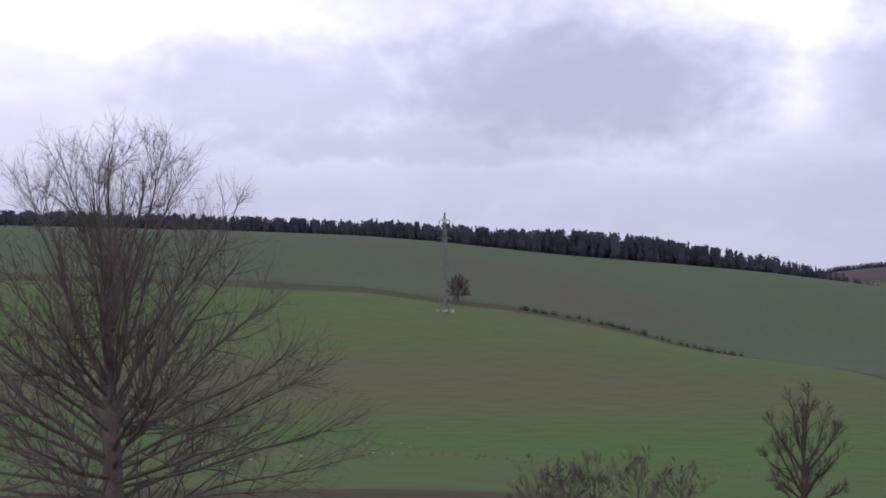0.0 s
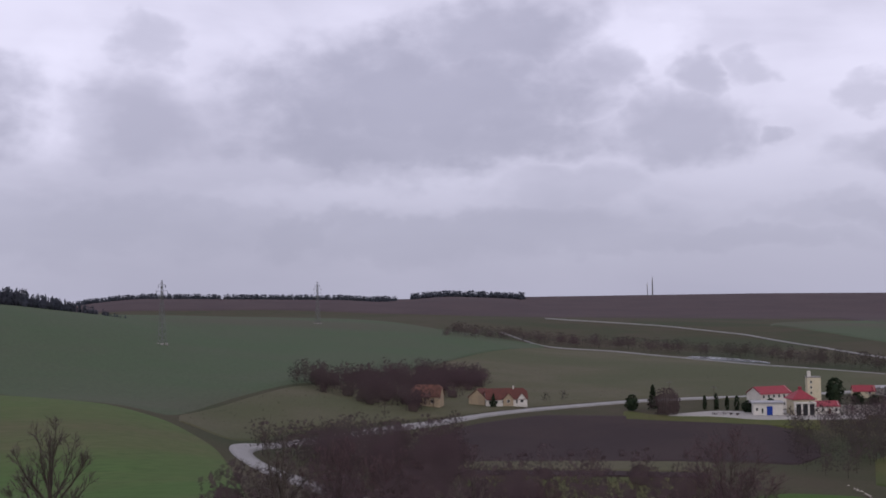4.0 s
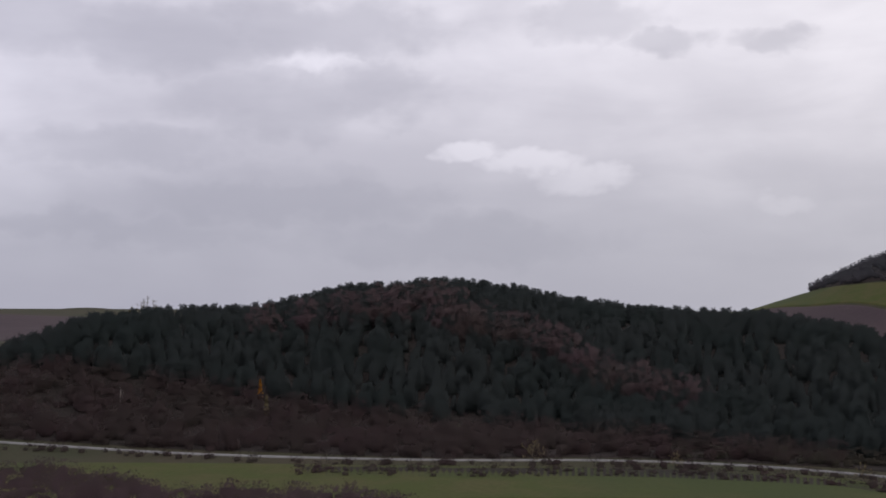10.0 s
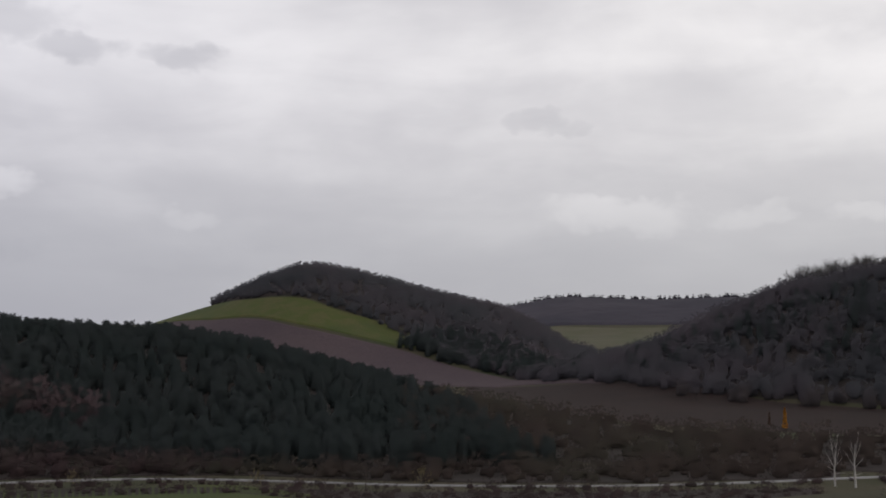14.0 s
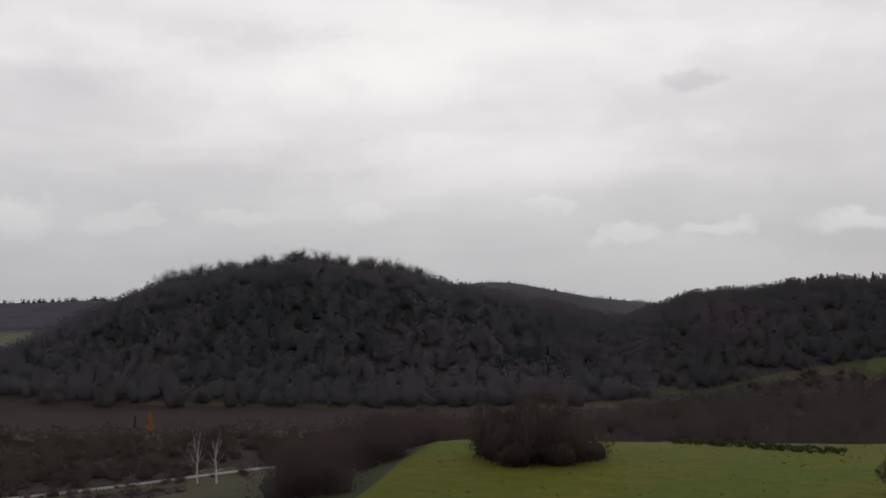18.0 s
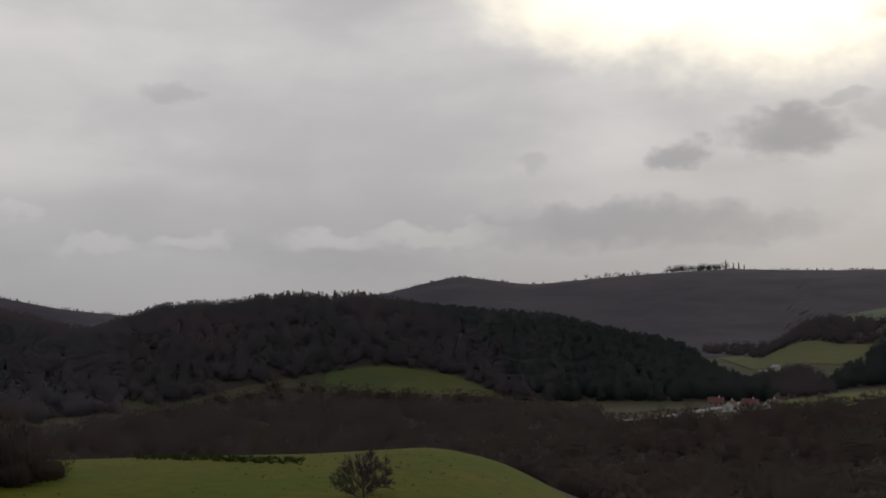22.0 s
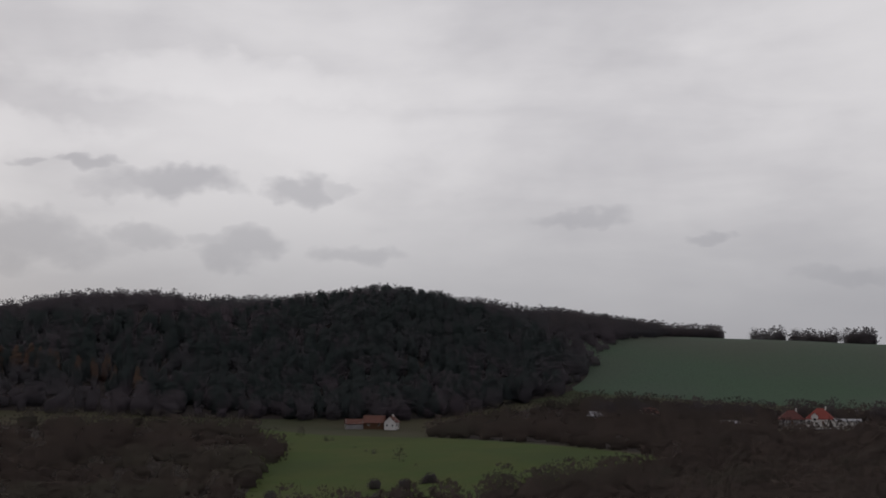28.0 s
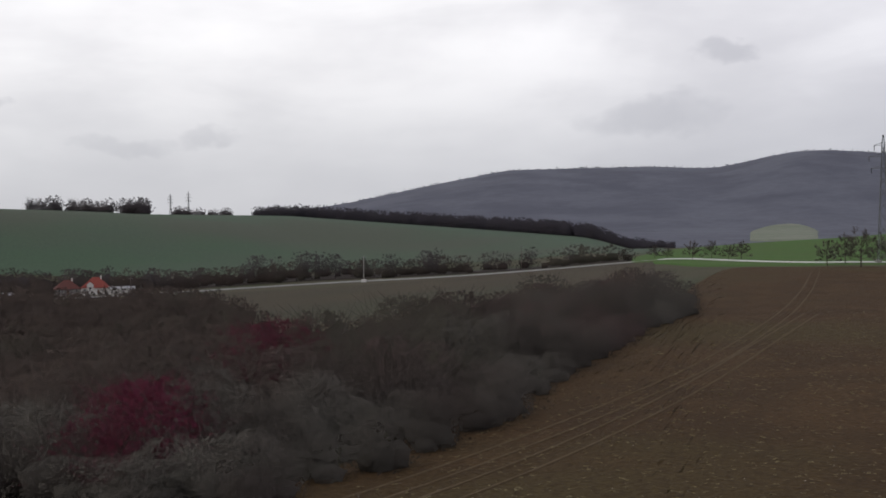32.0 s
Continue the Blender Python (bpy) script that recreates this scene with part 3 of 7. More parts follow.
def rise_of(az, r):
    rs = np.array([l[0] for l in LEVELS], float)
    zs = np.stack([l[1](az) for l in LEVELS])
    i = np.clip(np.searchsorted(rs, r, "right") - 1, 0, len(rs) - 2)
    pick = lambda j: np.take_along_axis(zs, np.clip(j, 0, len(rs) - 1)[None], 0)[0]
    f = (r - rs[i]) / (rs[i + 1] - rs[i])
    slope = lambda j: (pick(j + 1) - pick(j - 1)) / (rs[np.clip(j + 1, 0, len(rs) - 1)] - rs[np.clip(j - 1, 0, len(rs) - 1)])
    h = rs[i + 1] - rs[i]
    f2, f3 = f * f, f * f * f
    z = (2 * f3 - 3 * f2 + 1) * pick(i) + (f3 - 2 * f2 + f) * h * slope(i) + (3 * f2 - 2 * f3) * pick(i + 1) + (f3 - f2) * h * slope(i + 1)
    for ridge in RIDGES:
        z = ridge.lift(az, r, z)
    return z


def spot(az, r, up=0.0):
    """The place on the ground at a compass angle and distance."""
    a = radians(az)
    return Vector((r * math.sin(a), r * math.cos(a), float(land(az, r)) + up))


def mesh_object(name, verts, faces, material, parent=None, label="", smooth=False, normals=None):
    me = bpy.data.meshes.new(name)
    verts, faces = np.asarray(verts, np.float32), np.asarray(faces, np.int32)
    me.vertices.add(len(verts))
    me.vertices.foreach_set("co", verts.ravel())
    n = faces.shape[1]
    me.loops.add(faces.size)
    me.loops.foreach_set("vertex_index", faces.ravel())
    me.polygons.add(len(faces))
    me.polygons.foreach_set("loop_start", np.arange(0, faces.size, n, dtype=np.int32))
    me.update(calc_edges=True)
    if smooth:
        me.shade_smooth()
    if normals is not None:
        me.attributes.new("custom_normal", "FLOAT_VECTOR", "POINT").data.foreach_set("vector", np.asarray(normals, np.float32).ravel())
    me.materials.append(material)
    ob = new(name, me)
    if parent:
        ob.parent = parent
    if label:
        ob["label"] = label
    return ob


def grid_faces(rows, cols):
    i = np.arange(rows - 1)[:, None] * cols + np.arange(cols - 1)[None]
    return np.stack([i, i + 1, i + cols + 1, i + cols], -1).reshape(-1, 4)


def polar(az, r, z):
    a = np.radians(az)
    return np.stack([r * np.sin(a), r * np.cos(a), z], -1)


def build_ground():
    az = np.linspace(0, 360, 801)
    rings = np.concatenate([[0.01, 8, 16], np.geomspace(24, 4900, 210)])
    A, Rr = np.meshgrid(az, rings)
    verts = polar(A, Rr, land(A, Rr))
    verts[:, -1] = verts[:, 0]
    g = mesh_object("ground", verts.reshape(-1, 3), grid_faces(*A.shape), M["earth"], smooth=True)
    tagged(g, "rolling winter farmland with grass and bare soil", "ground", kind="structure")


def field(name, material, label, near, far, lo, hi, category="field", lift=0.0):
    """A field: a sheet on the ground between two lines of distance, from one compass angle to another."""
    return sheet(name, material, label, near, far, lo, hi, category, max(8, int((hi - lo) / 0.3)), 34, 0.0, lift)


def sheet(name, material, label, near, far, lo, hi, category, cols, rows, canopy, lift=0.0):
    near, far = Profile(near, 0.4), Profile(far, 0.4)
    az = np.linspace(lo, hi, cols)
    u = np.linspace(0, 1, rows)
    A, U = np.meshgrid(az, u)
    n, f = near(A), far(A)
    Rr = n * (np.maximum(f, n + 1) / n) ** U
    z = land(A, Rr) + 0.10 + 0.0008 * Rr + lift
    if canopy:
        rnd = np.random.default_rng(len(name) + cols)
        inner = (U > 0) & (U < 1)
        A = A + inner * rnd.uniform(-0.35, 0.35, A.shape) * (az[1] - az[0])
        z = z + canopy * (0.15 + 0.85 * rnd.random(z.shape))
    rim = np.minimum(np.minimum(U, 1 - U) * (rows - 1), np.minimum(A - lo, hi - A) / (az[1] - az[0]))
    z = np.where(rim < 0.5, land(A, Rr) - 0.6, z)
    ob = mesh_object(name, polar(A, Rr, z).reshape(-1, 3), grid_faces(*A.shape), material, smooth=canopy == 0 or canopy > 1)
    return tagged(ob, label, category, kind="structure")


def lane(name, label, points, width, material, lift=0.17):
    """A road along points (compass angle, distance)."""
    a, r = np.array(points, float).T
    x, y = r * np.sin(np.radians(a)), r * np.cos(np.radians(a))
    s = np.concatenate([[0], np.cumsum(np.hypot(np.diff(x), np.diff(y)))])
    t = np.arange(0, s[-1], 4.0)
    x, y = np.interp(t, s, x), np.interp(t, s, y)
    n = 9
    core = np.hanning(2 * n + 1)
    core /= core.sum()
    x, y = (np.convolve(np.pad(v, n, "reflect", reflect_type="odd"), core, "valid") for v in (x, y))
    dx, dy = np.gradient(x), np.gradient(y)
    ln = np.hypot(dx, dy)
    nx, ny = dy / ln, -dx / ln
    rows = []
    for o in (-1.05, -1.0, -0.5, 0, 0.5, 1.0, 1.05):
        px, py = x + nx * o * width / 2, y + ny * o * width / 2
        rr = np.hypot(px, py)
        aa = np.degrees(np.arctan2(px, py)) % 360
        aa = np.where(aa > 330, aa - 360, aa)
        rows.append(np.stack([px, py, land(aa, rr) + (lift + 0.0008 * rr if abs(o) <= 1 else -0.3)], -1))
    rows = np.array(rows)
    ob = mesh_object(name, rows.reshape(-1, 3), grid_faces(*rows.shape[:2]), material, smooth=True)
    return tagged(ob, label, "road", kind="structure")


# ---------------------------------------------------------------- woods
rng = np.random.default_rng(7)


def cards(points, size, rnd):
    """Small four-sided leaves or twig tufts at the points, turned at random."""
    n = len(points)
    a = rnd.normal(size=(n, 3))
    a /= np.linalg.norm(a, axis=1, keepdims=True)
    b = np.cross(a, rnd.normal(size=(n, 3)))
    b /= np.linalg.norm(b, axis=1, keepdims=True)
    s = size * rnd.uniform(0.6, 1.3, (n, 1))
    t = size * rnd.uniform(0.5, 1.0, (n, 1))
    v = np.stack([points - a * s, points - b * t, points + a * s * 0.9, points + b * t], 1)
    return v.reshape(-1, 3), np.arange(4 * n).reshape(n, 4)


def slivers(p, q, w, rnd):
    """Thin twigs from p to q as narrow blades that taper."""
    n = len(p)
    d = q - p
    side = np.cross(d, rnd.normal(size=(n, 3)))
    side /= np.linalg.norm(side, axis=1, keepdims=True) + 1e-9
    w = np.broadcast_to(np.asarray(w, float), (n,))[:, None]
    v = np.stack([p - side * w, p + side * w, q + side * w * 0.4, q - side * w * 0.4], 1)
    return v.reshape(-1, 3), np.arange(4 * n).reshape(n, 4)


def join(*pieces):
    vs, fs, k = [], [], 0
    for v, f in pieces:
        vs.append(v)
        fs.append(f + k)
        k += len(v)
    return np.concatenate(vs), np.concatenate(fs)


def soften(v, f, heart=0.35, up=0.25):
    """Faces turned outwards, and normals that follow the rounded crown instead of each single twig."""
    n = v - [0, 0, heart]
    n = n / (np.linalg.norm(n, axis=1, keepdims=True) + 1e-6) + [0, 0, up]
    n /= np.linalg.norm(n, axis=1, keepdims=True) + 1e-6
    q = v[f]
    own = np.cross(q[:, 2] - q[:, 0], q[:, 3 if f.shape[1] > 3 else 1] - q[:, 1])
    f = np.where(((own * n[f].mean(1)).sum(1) < 0)[:, None], f[:, ::-1], f)
    return v, f, n


def pine_shape(rnd, n=30, slim=0.24, blunt=0.55):
    """A conifer one metre high: a lumpy tapering heart under tufts that thin out towards the tip."""
    rings, segs = 6, 7
    u = np.linspace(0.0, 0.97, rings)
    A, H = np.meshgrid(np.linspace(0, 2 * np.pi, segs, endpoint=False), u)
    Rr = slim * 0.7 * (1.02 - H) ** blunt * rnd.uniform(0.7, 1.25, A.shape)
    H = H + rnd.uniform(-0.05, 0.03, A.shape)
    i, j = np.meshgrid(np.arange(rings - 1), np.arange(segs), indexing="ij")
    k = (j + 1) % segs
    heart = np.stack([Rr * np.cos(A), Rr * np.sin(A), H], -1).reshape(-1, 3), np.stack([i * segs + j, i * segs + k, (i + 1) * segs + k, (i + 1) * segs + j], -1).reshape(-1, 4)
    h = rnd.uniform(0.08, 1.0, n) ** 0.85
    a = rnd.uniform(0, 2 * np.pi, n)
    rad = slim * (1.04 - h) ** blunt * rnd.uniform(0.7, 1.1, n)
    crown = cards(np.stack([rad * np.cos(a), rad * np.sin(a), h], -1), 0.075, rnd)
    trunk = slivers(np.zeros((2, 3)), np.tile([0, 0, 0.4], (2, 1)), 0.012, rnd)
    return soften(*join(heart, crown, trunk), 0.3, 0.3)


def bare_shape(rnd, limbs=11, twigs=130, spread=0.36, low=0.25, fine=0.0055):
    """A leafless tree one metre high: trunk, limbs and a haze of twigs."""
    top = np.array([0, 0, 0.55])
    trunk = slivers(np.zeros((2, 3)), np.tile(top, (2, 1)), 0.013, rnd)
    a = rnd.uniform(0, 2 * np.pi, limbs)
    h0 = rnd.uniform(low, 0.5, limbs)
    out = spread * rnd.uniform(0.35, 0.85, limbs)
    p = np.stack([0 * a, 0 * a, h0], -1)
    q = np.stack([out * np.cos(a), out * np.sin(a), np.minimum(h0 + rnd.uniform(0.15, 0.42, limbs), 0.9)], -1)
    limb = slivers(p, q, 0.006, rnd)
    i = rnd.integers(0, limbs, twigs)
    s = p[i] + (q[i] - p[i]) * rnd.uniform(0.2, 1.05, (twigs, 1))
    d = rnd.normal(size=(twigs, 3)) * 0.105 + [0, 0, 0.07] + 0.25 * (q[i] - p[i]) * [1, 1, 0.5]
    e = s + d
    e[:, 2] = np.clip(e[:, 2], 0.02, 1.0)
    tw = slivers(s, e, fine, rnd)
    return soften(*join(trunk, limb, tw))


def dome(rnd, rings, segs, wide, tall, lumps=0.25):
    """The lumpy dense heart of a crown."""
    u = np.linspace(0.0, 1.0, rings)
    h = tall * np.sin(u * np.pi / 2)
    rad = wide * np.sqrt(np.clip(1 - ((u - 0.36) / 0.6402) ** 2, 0.0004, 1))
    ang = np.linspace(0, 2 * np.pi, segs, endpoint=False)
    A, H = np.meshgrid(ang, h)
    Rr = rad[:, None] * (1 + rnd.uniform(-lumps, lumps, A.shape))
    H = H + rnd.uniform(-0.5, 0.5, A.shape) * lumps * tall * ((H > 0) & (np.arange(rings)[:, None] < rings - 1))
    v = np.stack([Rr * np.cos(A), Rr * np.sin(A), H], -1).reshape(-1, 3)
    i, j = np.meshgrid(np.arange(rings - 1), np.arange(segs), indexing="ij")
    n = (j + 1) % segs
    return v, np.stack([i * segs + j, i * segs + n, (i + 1) * segs + n, (i + 1) * segs + j], -1).reshape(-1, 4)


def in_crown(rnd, n, wide, low, deep):
    """Points in the outer part of an egg-shaped crown one metre high."""
    a, h = rnd.uniform(0, 2 * np.pi, n), rnd.uniform(low, 0.97, n) ** 0.85
    rad = wide * np.sqrt(np.clip(1 - ((h - 0.42) / 0.58) ** 2, 0.02, 1)) * rnd.uniform(deep, 1.0, n) ** 0.6
    rad *= 1 + 0.16 * np.sin(2 * a + rnd.uniform(0, 6)) + 0.10 * np.sin(5 * a + rnd.uniform(0, 6))
    return np.stack([rad * np.cos(a), rad * np.sin(a), h], -1)


def shrub_shape(rnd, n=300, size=0.05, twigs=60, fine=0.005, rings=5, segs=8, wide=0.56):
    """A dense rounded leafless shrub one metre high: tufts of fine twigs round a small heart, and single twigs over them."""
    p = in_crown(rnd, twigs, wide, 0.1, 0.5)
    out = p - [0, 0, 0.2]
    q = p + (out * 0.5 + rnd.normal(size=(twigs, 3)) * 0.10 + [0, 0, 0.04]) * rnd.uniform(0.3, 1.0, (twigs, 1))
    q[:, 2] = np.clip(q[:, 2], 0, 1.05)
    return soften(*join(dome(rnd, rings, segs, wide * 0.5, 0.5, 0.35), cards(in_crown(rnd, n, wide, 0.0, 0.25), size, rnd), slivers(p, q, fine, rnd)))


def blob_shape(rnd, n=42, wide=0.44, size=0.085):
    """A leafless crown seen from far off: a rounded haze of twig tufts round a small heart."""
    return soften(*join(dome(rnd, 4, 6, wide * 0.6, 0.62, 0.3), cards(in_crown(rnd, n, wide, 0.08, 0.2), size, rnd)))


def hazy_shape(rnd, n=64):
    """A leafless tree one metre high whose stems show under a loose haze of fine twigs."""
    v, f, _ = bare_shape(rnd, 12, 60, 0.40, 0.16, 0.006)
    return soften(*join((v, f), cards(in_crown(rnd, n, 0.44, 0.22, 0.1), 0.055, rnd)), 0.5)


def scatter(name, label, shapes, az, r, height, material, parent=None, kind="stuff", category="woodland", jitter=0.3, sink=0.3):
    """Many trees in one mesh, each a turned and sized copy of one of the shapes."""
    z = land(az, r)
    base = polar(az, r, z - sink)
    vs, fs, ns, k = [], [], [], 0
    which = rng.integers(0, len(shapes), len(az))
    for s, (sv, sf, *sn) in enumerate(shapes):
        m = which == s
        n = int(m.sum())
        if not n:
            continue
        t = rng.uniform(0, 2 * np.pi, n)
        h = (np.broadcast_to(height, az.shape)[m] * rng.uniform(1 - jitter, 1 + jitter, n))
        wd = h * rng.uniform(0.85, 1.2, n)
        c, si = np.cos(t)[:, None], np.sin(t)[:, None]
        x = (sv[None, :, 0] * c - sv[None, :, 1] * si) * wd[:, None]
        y = (sv[None, :, 0] * si + sv[None, :, 1] * c) * wd[:, None]
        v = np.stack([x, y, np.broadcast_to(sv[None, :, 2] * h[:, None], x.shape)], -1) + base[m][:, None]
        f = sf[None] + (np.arange(n) * len(sv))[:, None, None] + k
        k += n * len(sv)
        vs.append(v.reshape(-1, 3))
        fs.append(f.reshape(-1, sf.shape[1]))
        if sn:
            nx, ny, nz = sn[0].T[:, None]
            ns.append(np.stack([nx * c - ny * si, nx * si + ny * c, np.broadcast_to(nz, x.shape)], -1).reshape(-1, 3))
    ob = mesh_object(name, np.concatenate(vs), np.concatenate(fs), material, parent, smooth=True, normals=np.concatenate(ns) if ns else None)
    return tagged(ob, label, category, kind=kind)


def spread_over(lo, hi, near, far, gap):
    """Random places (compass angle, distance) about one to every gap by gap metres between two lines of distance."""
    near, far = Profile(near, 0.5), Profile(far, 0.5)
    aa = np.linspace(lo, hi, 400)
    rmax = far(aa).max()
    rmin = near(aa).min()
    area = radians(hi - lo) * (rmax ** 2 - rmin ** 2) / 2
    n = int(area / gap ** 2)
    az = rng.uniform(lo, hi, n)
    r = np.sqrt(rng.uniform(rmin ** 2, rmax ** 2, n))
    m = (r > near(az)) & (r < far(az))
    return az[m], r[m]


HORIZON_AZ, HORIZON_R = np.arange(-60, 340.1, 0.5), np.geomspace(20, 4800, 260)
A, Rr = np.meshgrid(HORIZON_AZ, HORIZON_R)
HORIZON = np.maximum.accumulate(np.degrees(np.arctan2(land(A, Rr), Rr)), axis=0)


def in_the_open(az, r, height):
    """Whether a tree top rises over all the ground between it and the viewpoint: no trees are planted on the far sides of the hills."""
    i = np.clip(np.searchsorted(HORIZON_R, r * 0.97) - 1, 0, len(HORIZON_R) - 1)
    j = np.clip(np.round((az - HORIZON_AZ[0]) / 0.5).astype(int), 0, len(HORIZON_AZ) - 1)
    return np.degrees(np.arctan2(land(az, r) + height + 1.5, r)) > HORIZON[i, j]


PINES = [pine_shape(rng, 38, 0.36, 0.40) for _ in range(6)]
SPRUCES = [pine_shape(rng, 26, 0.19, 0.8) for _ in range(4)]
LARCHES = [pine_shape(rng, 40, 0.27, 0.8) for _ in range(4)]
BARE = [bare_shape(rng) for _ in range(6)]
BUSHY = [bare_shape(rng, 14, 140, 0.5, 0.04) for _ in range(6)]
SHRUBS = [shrub_shape(rng, 640, 0.030, 100, 0.004) for _ in range(6)]
BLOBS = [blob_shape(rng) for _ in range(8)]
FAR_BLOBS = [blob_shape(rng, 20, 0.46, 0.13) for _ in range(5)]
HAZY = [hazy_shape(np.random.default_rng(60 + k)) for k in range(7)]
GROVE = [bare_shape(np.random.default_rng(40 + k), 16, 170, 0.44, 0.16, 0.018) for k in range(4)]
THICKET = [shrub_shape(rng, 40, 0.095, 12, 0.008, 4, 6, 0.6) for _ in range(8)]


# ---------------------------------------------------------------- ground, fields, roads
build_ground()
field("wheat_field", M["winter_wheat"], "green winter wheat with brown thin patches on a slope", "-40:72 0:72 12:75 20:100 26:180",
      "-40:466 -8.5:461 -4:470 0.4:451 3.2:462 6:459 9:449 12.5:428 14.2:431 18:395 22.6:364 25:318 26.5:190", -40, 26.4)
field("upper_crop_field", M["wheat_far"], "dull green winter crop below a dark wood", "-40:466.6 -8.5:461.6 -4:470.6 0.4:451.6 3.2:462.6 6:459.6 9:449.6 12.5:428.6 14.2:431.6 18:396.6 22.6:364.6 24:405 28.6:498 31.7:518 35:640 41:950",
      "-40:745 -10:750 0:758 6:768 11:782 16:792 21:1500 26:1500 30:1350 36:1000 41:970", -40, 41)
field("pasture", M["dry_grass"], "pale olive pasture beside the road", "22.8:368 25.5:345 28:380 33:415 36:446 41.5:488 46:520 52:515 57.5:604", "22.8:375 24:404 28.6:495 31.7:515 35:630 40.7:955 44.2:930 48:842 51:765 57.5:685", 22.9, 57.4)
field("brown_plain", M["stubble"], "wide brown ploughed plain on the horizon", "18:2400 28:2400 40.8:2090 48:2060 54.7:2038 57.4:1500 69.6:1440 78:1500", "18:3300 78:3300", 18, 78)
field("dark_plough", M["plough_dark"], "dark ploughed strip in the valley", "35:330 40:325 50:335 53:330 54:360", "35:380 37:425 40.7:455 47:450 51.8:428 53.5:395 54:370", 35, 54)
field("olive_strip", M["dry_grass"], "narrow strip of dry grass in the valley", "36:306 49:310", "36:328 49:333", 36, 49)
field("dark_strip", M["plough_dark"], "narrow dark strip of turned soil", "36:292 49:298", "36:304 49:308", 36, 49)
field("lower_strip", M["fallow"], "olive grass below the ploughed strips", "36:215 49:225", "36:290 49:296", 36, 49)
field("valley_grass", M["bright_grass"], "bright green grass by the stream", "50:215 52:215 58:225", "50:262 52.3:276 56:278 57.2:238 58:228", 50, 57.8)
field("knoll_meadow", M["fallow"], "yellow-green meadow on a low knoll", "56:300 61:265 70:280 90:270 110:285 120:300", "56:345 60:425 64.5:452 69:420 72:380 80:368 90:350 103:345 112:350 117:310 120:302", 56, 119)
field("near_meadow", M["meadow"], "mossy green meadow on the near hilltop", "140:25 200:25", "140:50 147.4:78 149:85 151:98 153:118 160:125 172:124 178:128 181:112 183.7:105 186:85 190:60 200:40", 140, 200)
field("hill_field", M["fallow"], "green field on the flank of a wooded hill", "107:1400 110.5:1245 114.9:1125 120:1078 121:1078", "107:1405 108.5:1420 110.5:1400 111.5:1330 112.6:1265 116.6:1178 120.5:1140 121:1120", 107.8, 120.8)
field("hill_plough", M["stubble"], "brown ploughed field below the green one", "107:1390 110.5:1150 115:1000 120.5:900 126:880 130:800", "107:1398 110.5:1238 114.9:1118 120.2:1070 123:1010 125.2:967 128.7:841 130:835", 108.3, 130)
field("valley_plough", M["bramble"], "brown ploughed valley floor", "123:640 135:540 150:540 164:560", "123:900 128.7:826 138:718 148:690 155:685 161.5:655 164:560", 123, 163.5)
field("gap_field", M["dry_grass"], "pale green field between wooded hills", "126.6:1765 129:1320 130.6:1280 133.3:1660", "126.6:1775 127:1790 133.3:1760", 126.7, 133.3)
field("clearing", M["fallow"], "pale green clearing under a wooded hill", "172.3:820 174:795 178:788 181.5:772", "172.3:832 174:846 175.6:853 177.8:846 179:838 181.5:780", 172.4, 181.4)
field("long_slope", M["meadow"], "long green pasture rising between woods", "194:735 202.9:756 207:800 212.8:895 215.6:1010", "194:745 195.5:772 201.5:960 205:1000 208.4:1026 212:1032 215.6:1029", 194.2, 215.5)
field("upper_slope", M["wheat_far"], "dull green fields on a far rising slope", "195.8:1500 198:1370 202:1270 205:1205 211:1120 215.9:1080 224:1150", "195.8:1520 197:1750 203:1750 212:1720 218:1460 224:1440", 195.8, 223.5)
field("square_field", M["meadow"], "small square green field between woods", "215.1:557 221.9:531 222.6:560", "215.1:562 218.5:682 222.6:672", 215.2, 222.5)
field("slope_glade", M["meadow"], "tiny green glade in the dark thicket", "223.2:575 225.6:590", "223.2:590 224.5:635 225.6:640", 223.3, 225.5)
field("lower_meadow", M["valley_pasture"], "green meadow with a hedge in the valley", "235.8:335 240:300 247:300 256.6:380", "235.8:345 236.4:632 240.2:588 245.9:562 251:500 256.6:424", 235.9, 256.6)
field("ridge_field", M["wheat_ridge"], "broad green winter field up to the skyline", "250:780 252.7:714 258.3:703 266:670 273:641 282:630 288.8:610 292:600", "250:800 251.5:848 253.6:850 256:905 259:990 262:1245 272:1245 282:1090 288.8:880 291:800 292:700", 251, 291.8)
field("plough_slope", M["slope_soil"], "brown ploughed field beyond the thicket", "266:420 273:309 280.7:266 288:250 291.5:260", "266:540 273:500 280:480 287:445 291:430", 266, 291.3)
sheet("near_plough", M["plough"], "ploughed brown field with wheel tracks and stones", "262:14 335:14", "262:48 270:54 276.3:64 280:74 283.9:86 287.5:109 290:137 291.2:158 292.2:195 293.3:265 294.7:335 298:330 302:320 312:300 335:150", 262, 334, "field", 320, 280, 0.045)
field("verge", M["bright_grass"], "bright green grass beyond the lane", "289.5:440 293:345 298:338 302:330 310:310", "289.5:470 291.7:640 295:720 299:790 304:780 310:600", 289.8, 310)
field("village_far_field", M["wheat_far"], "green winter field behind the village", "51.5:1400 55:1200 57:1080 63:1120 69:1080 72:1180", "51.5:1420 54:1700 58:1980 64:1950 69:1640 72:1440", 51.6, 72)
field("far_valley_field", M["fallow"], "pale green field far up the side valley", "191.4:1400 194:1085 197:1060 199:1100", "191.4:1490 194:1330 197:1195 199:1200", 191.5, 199)
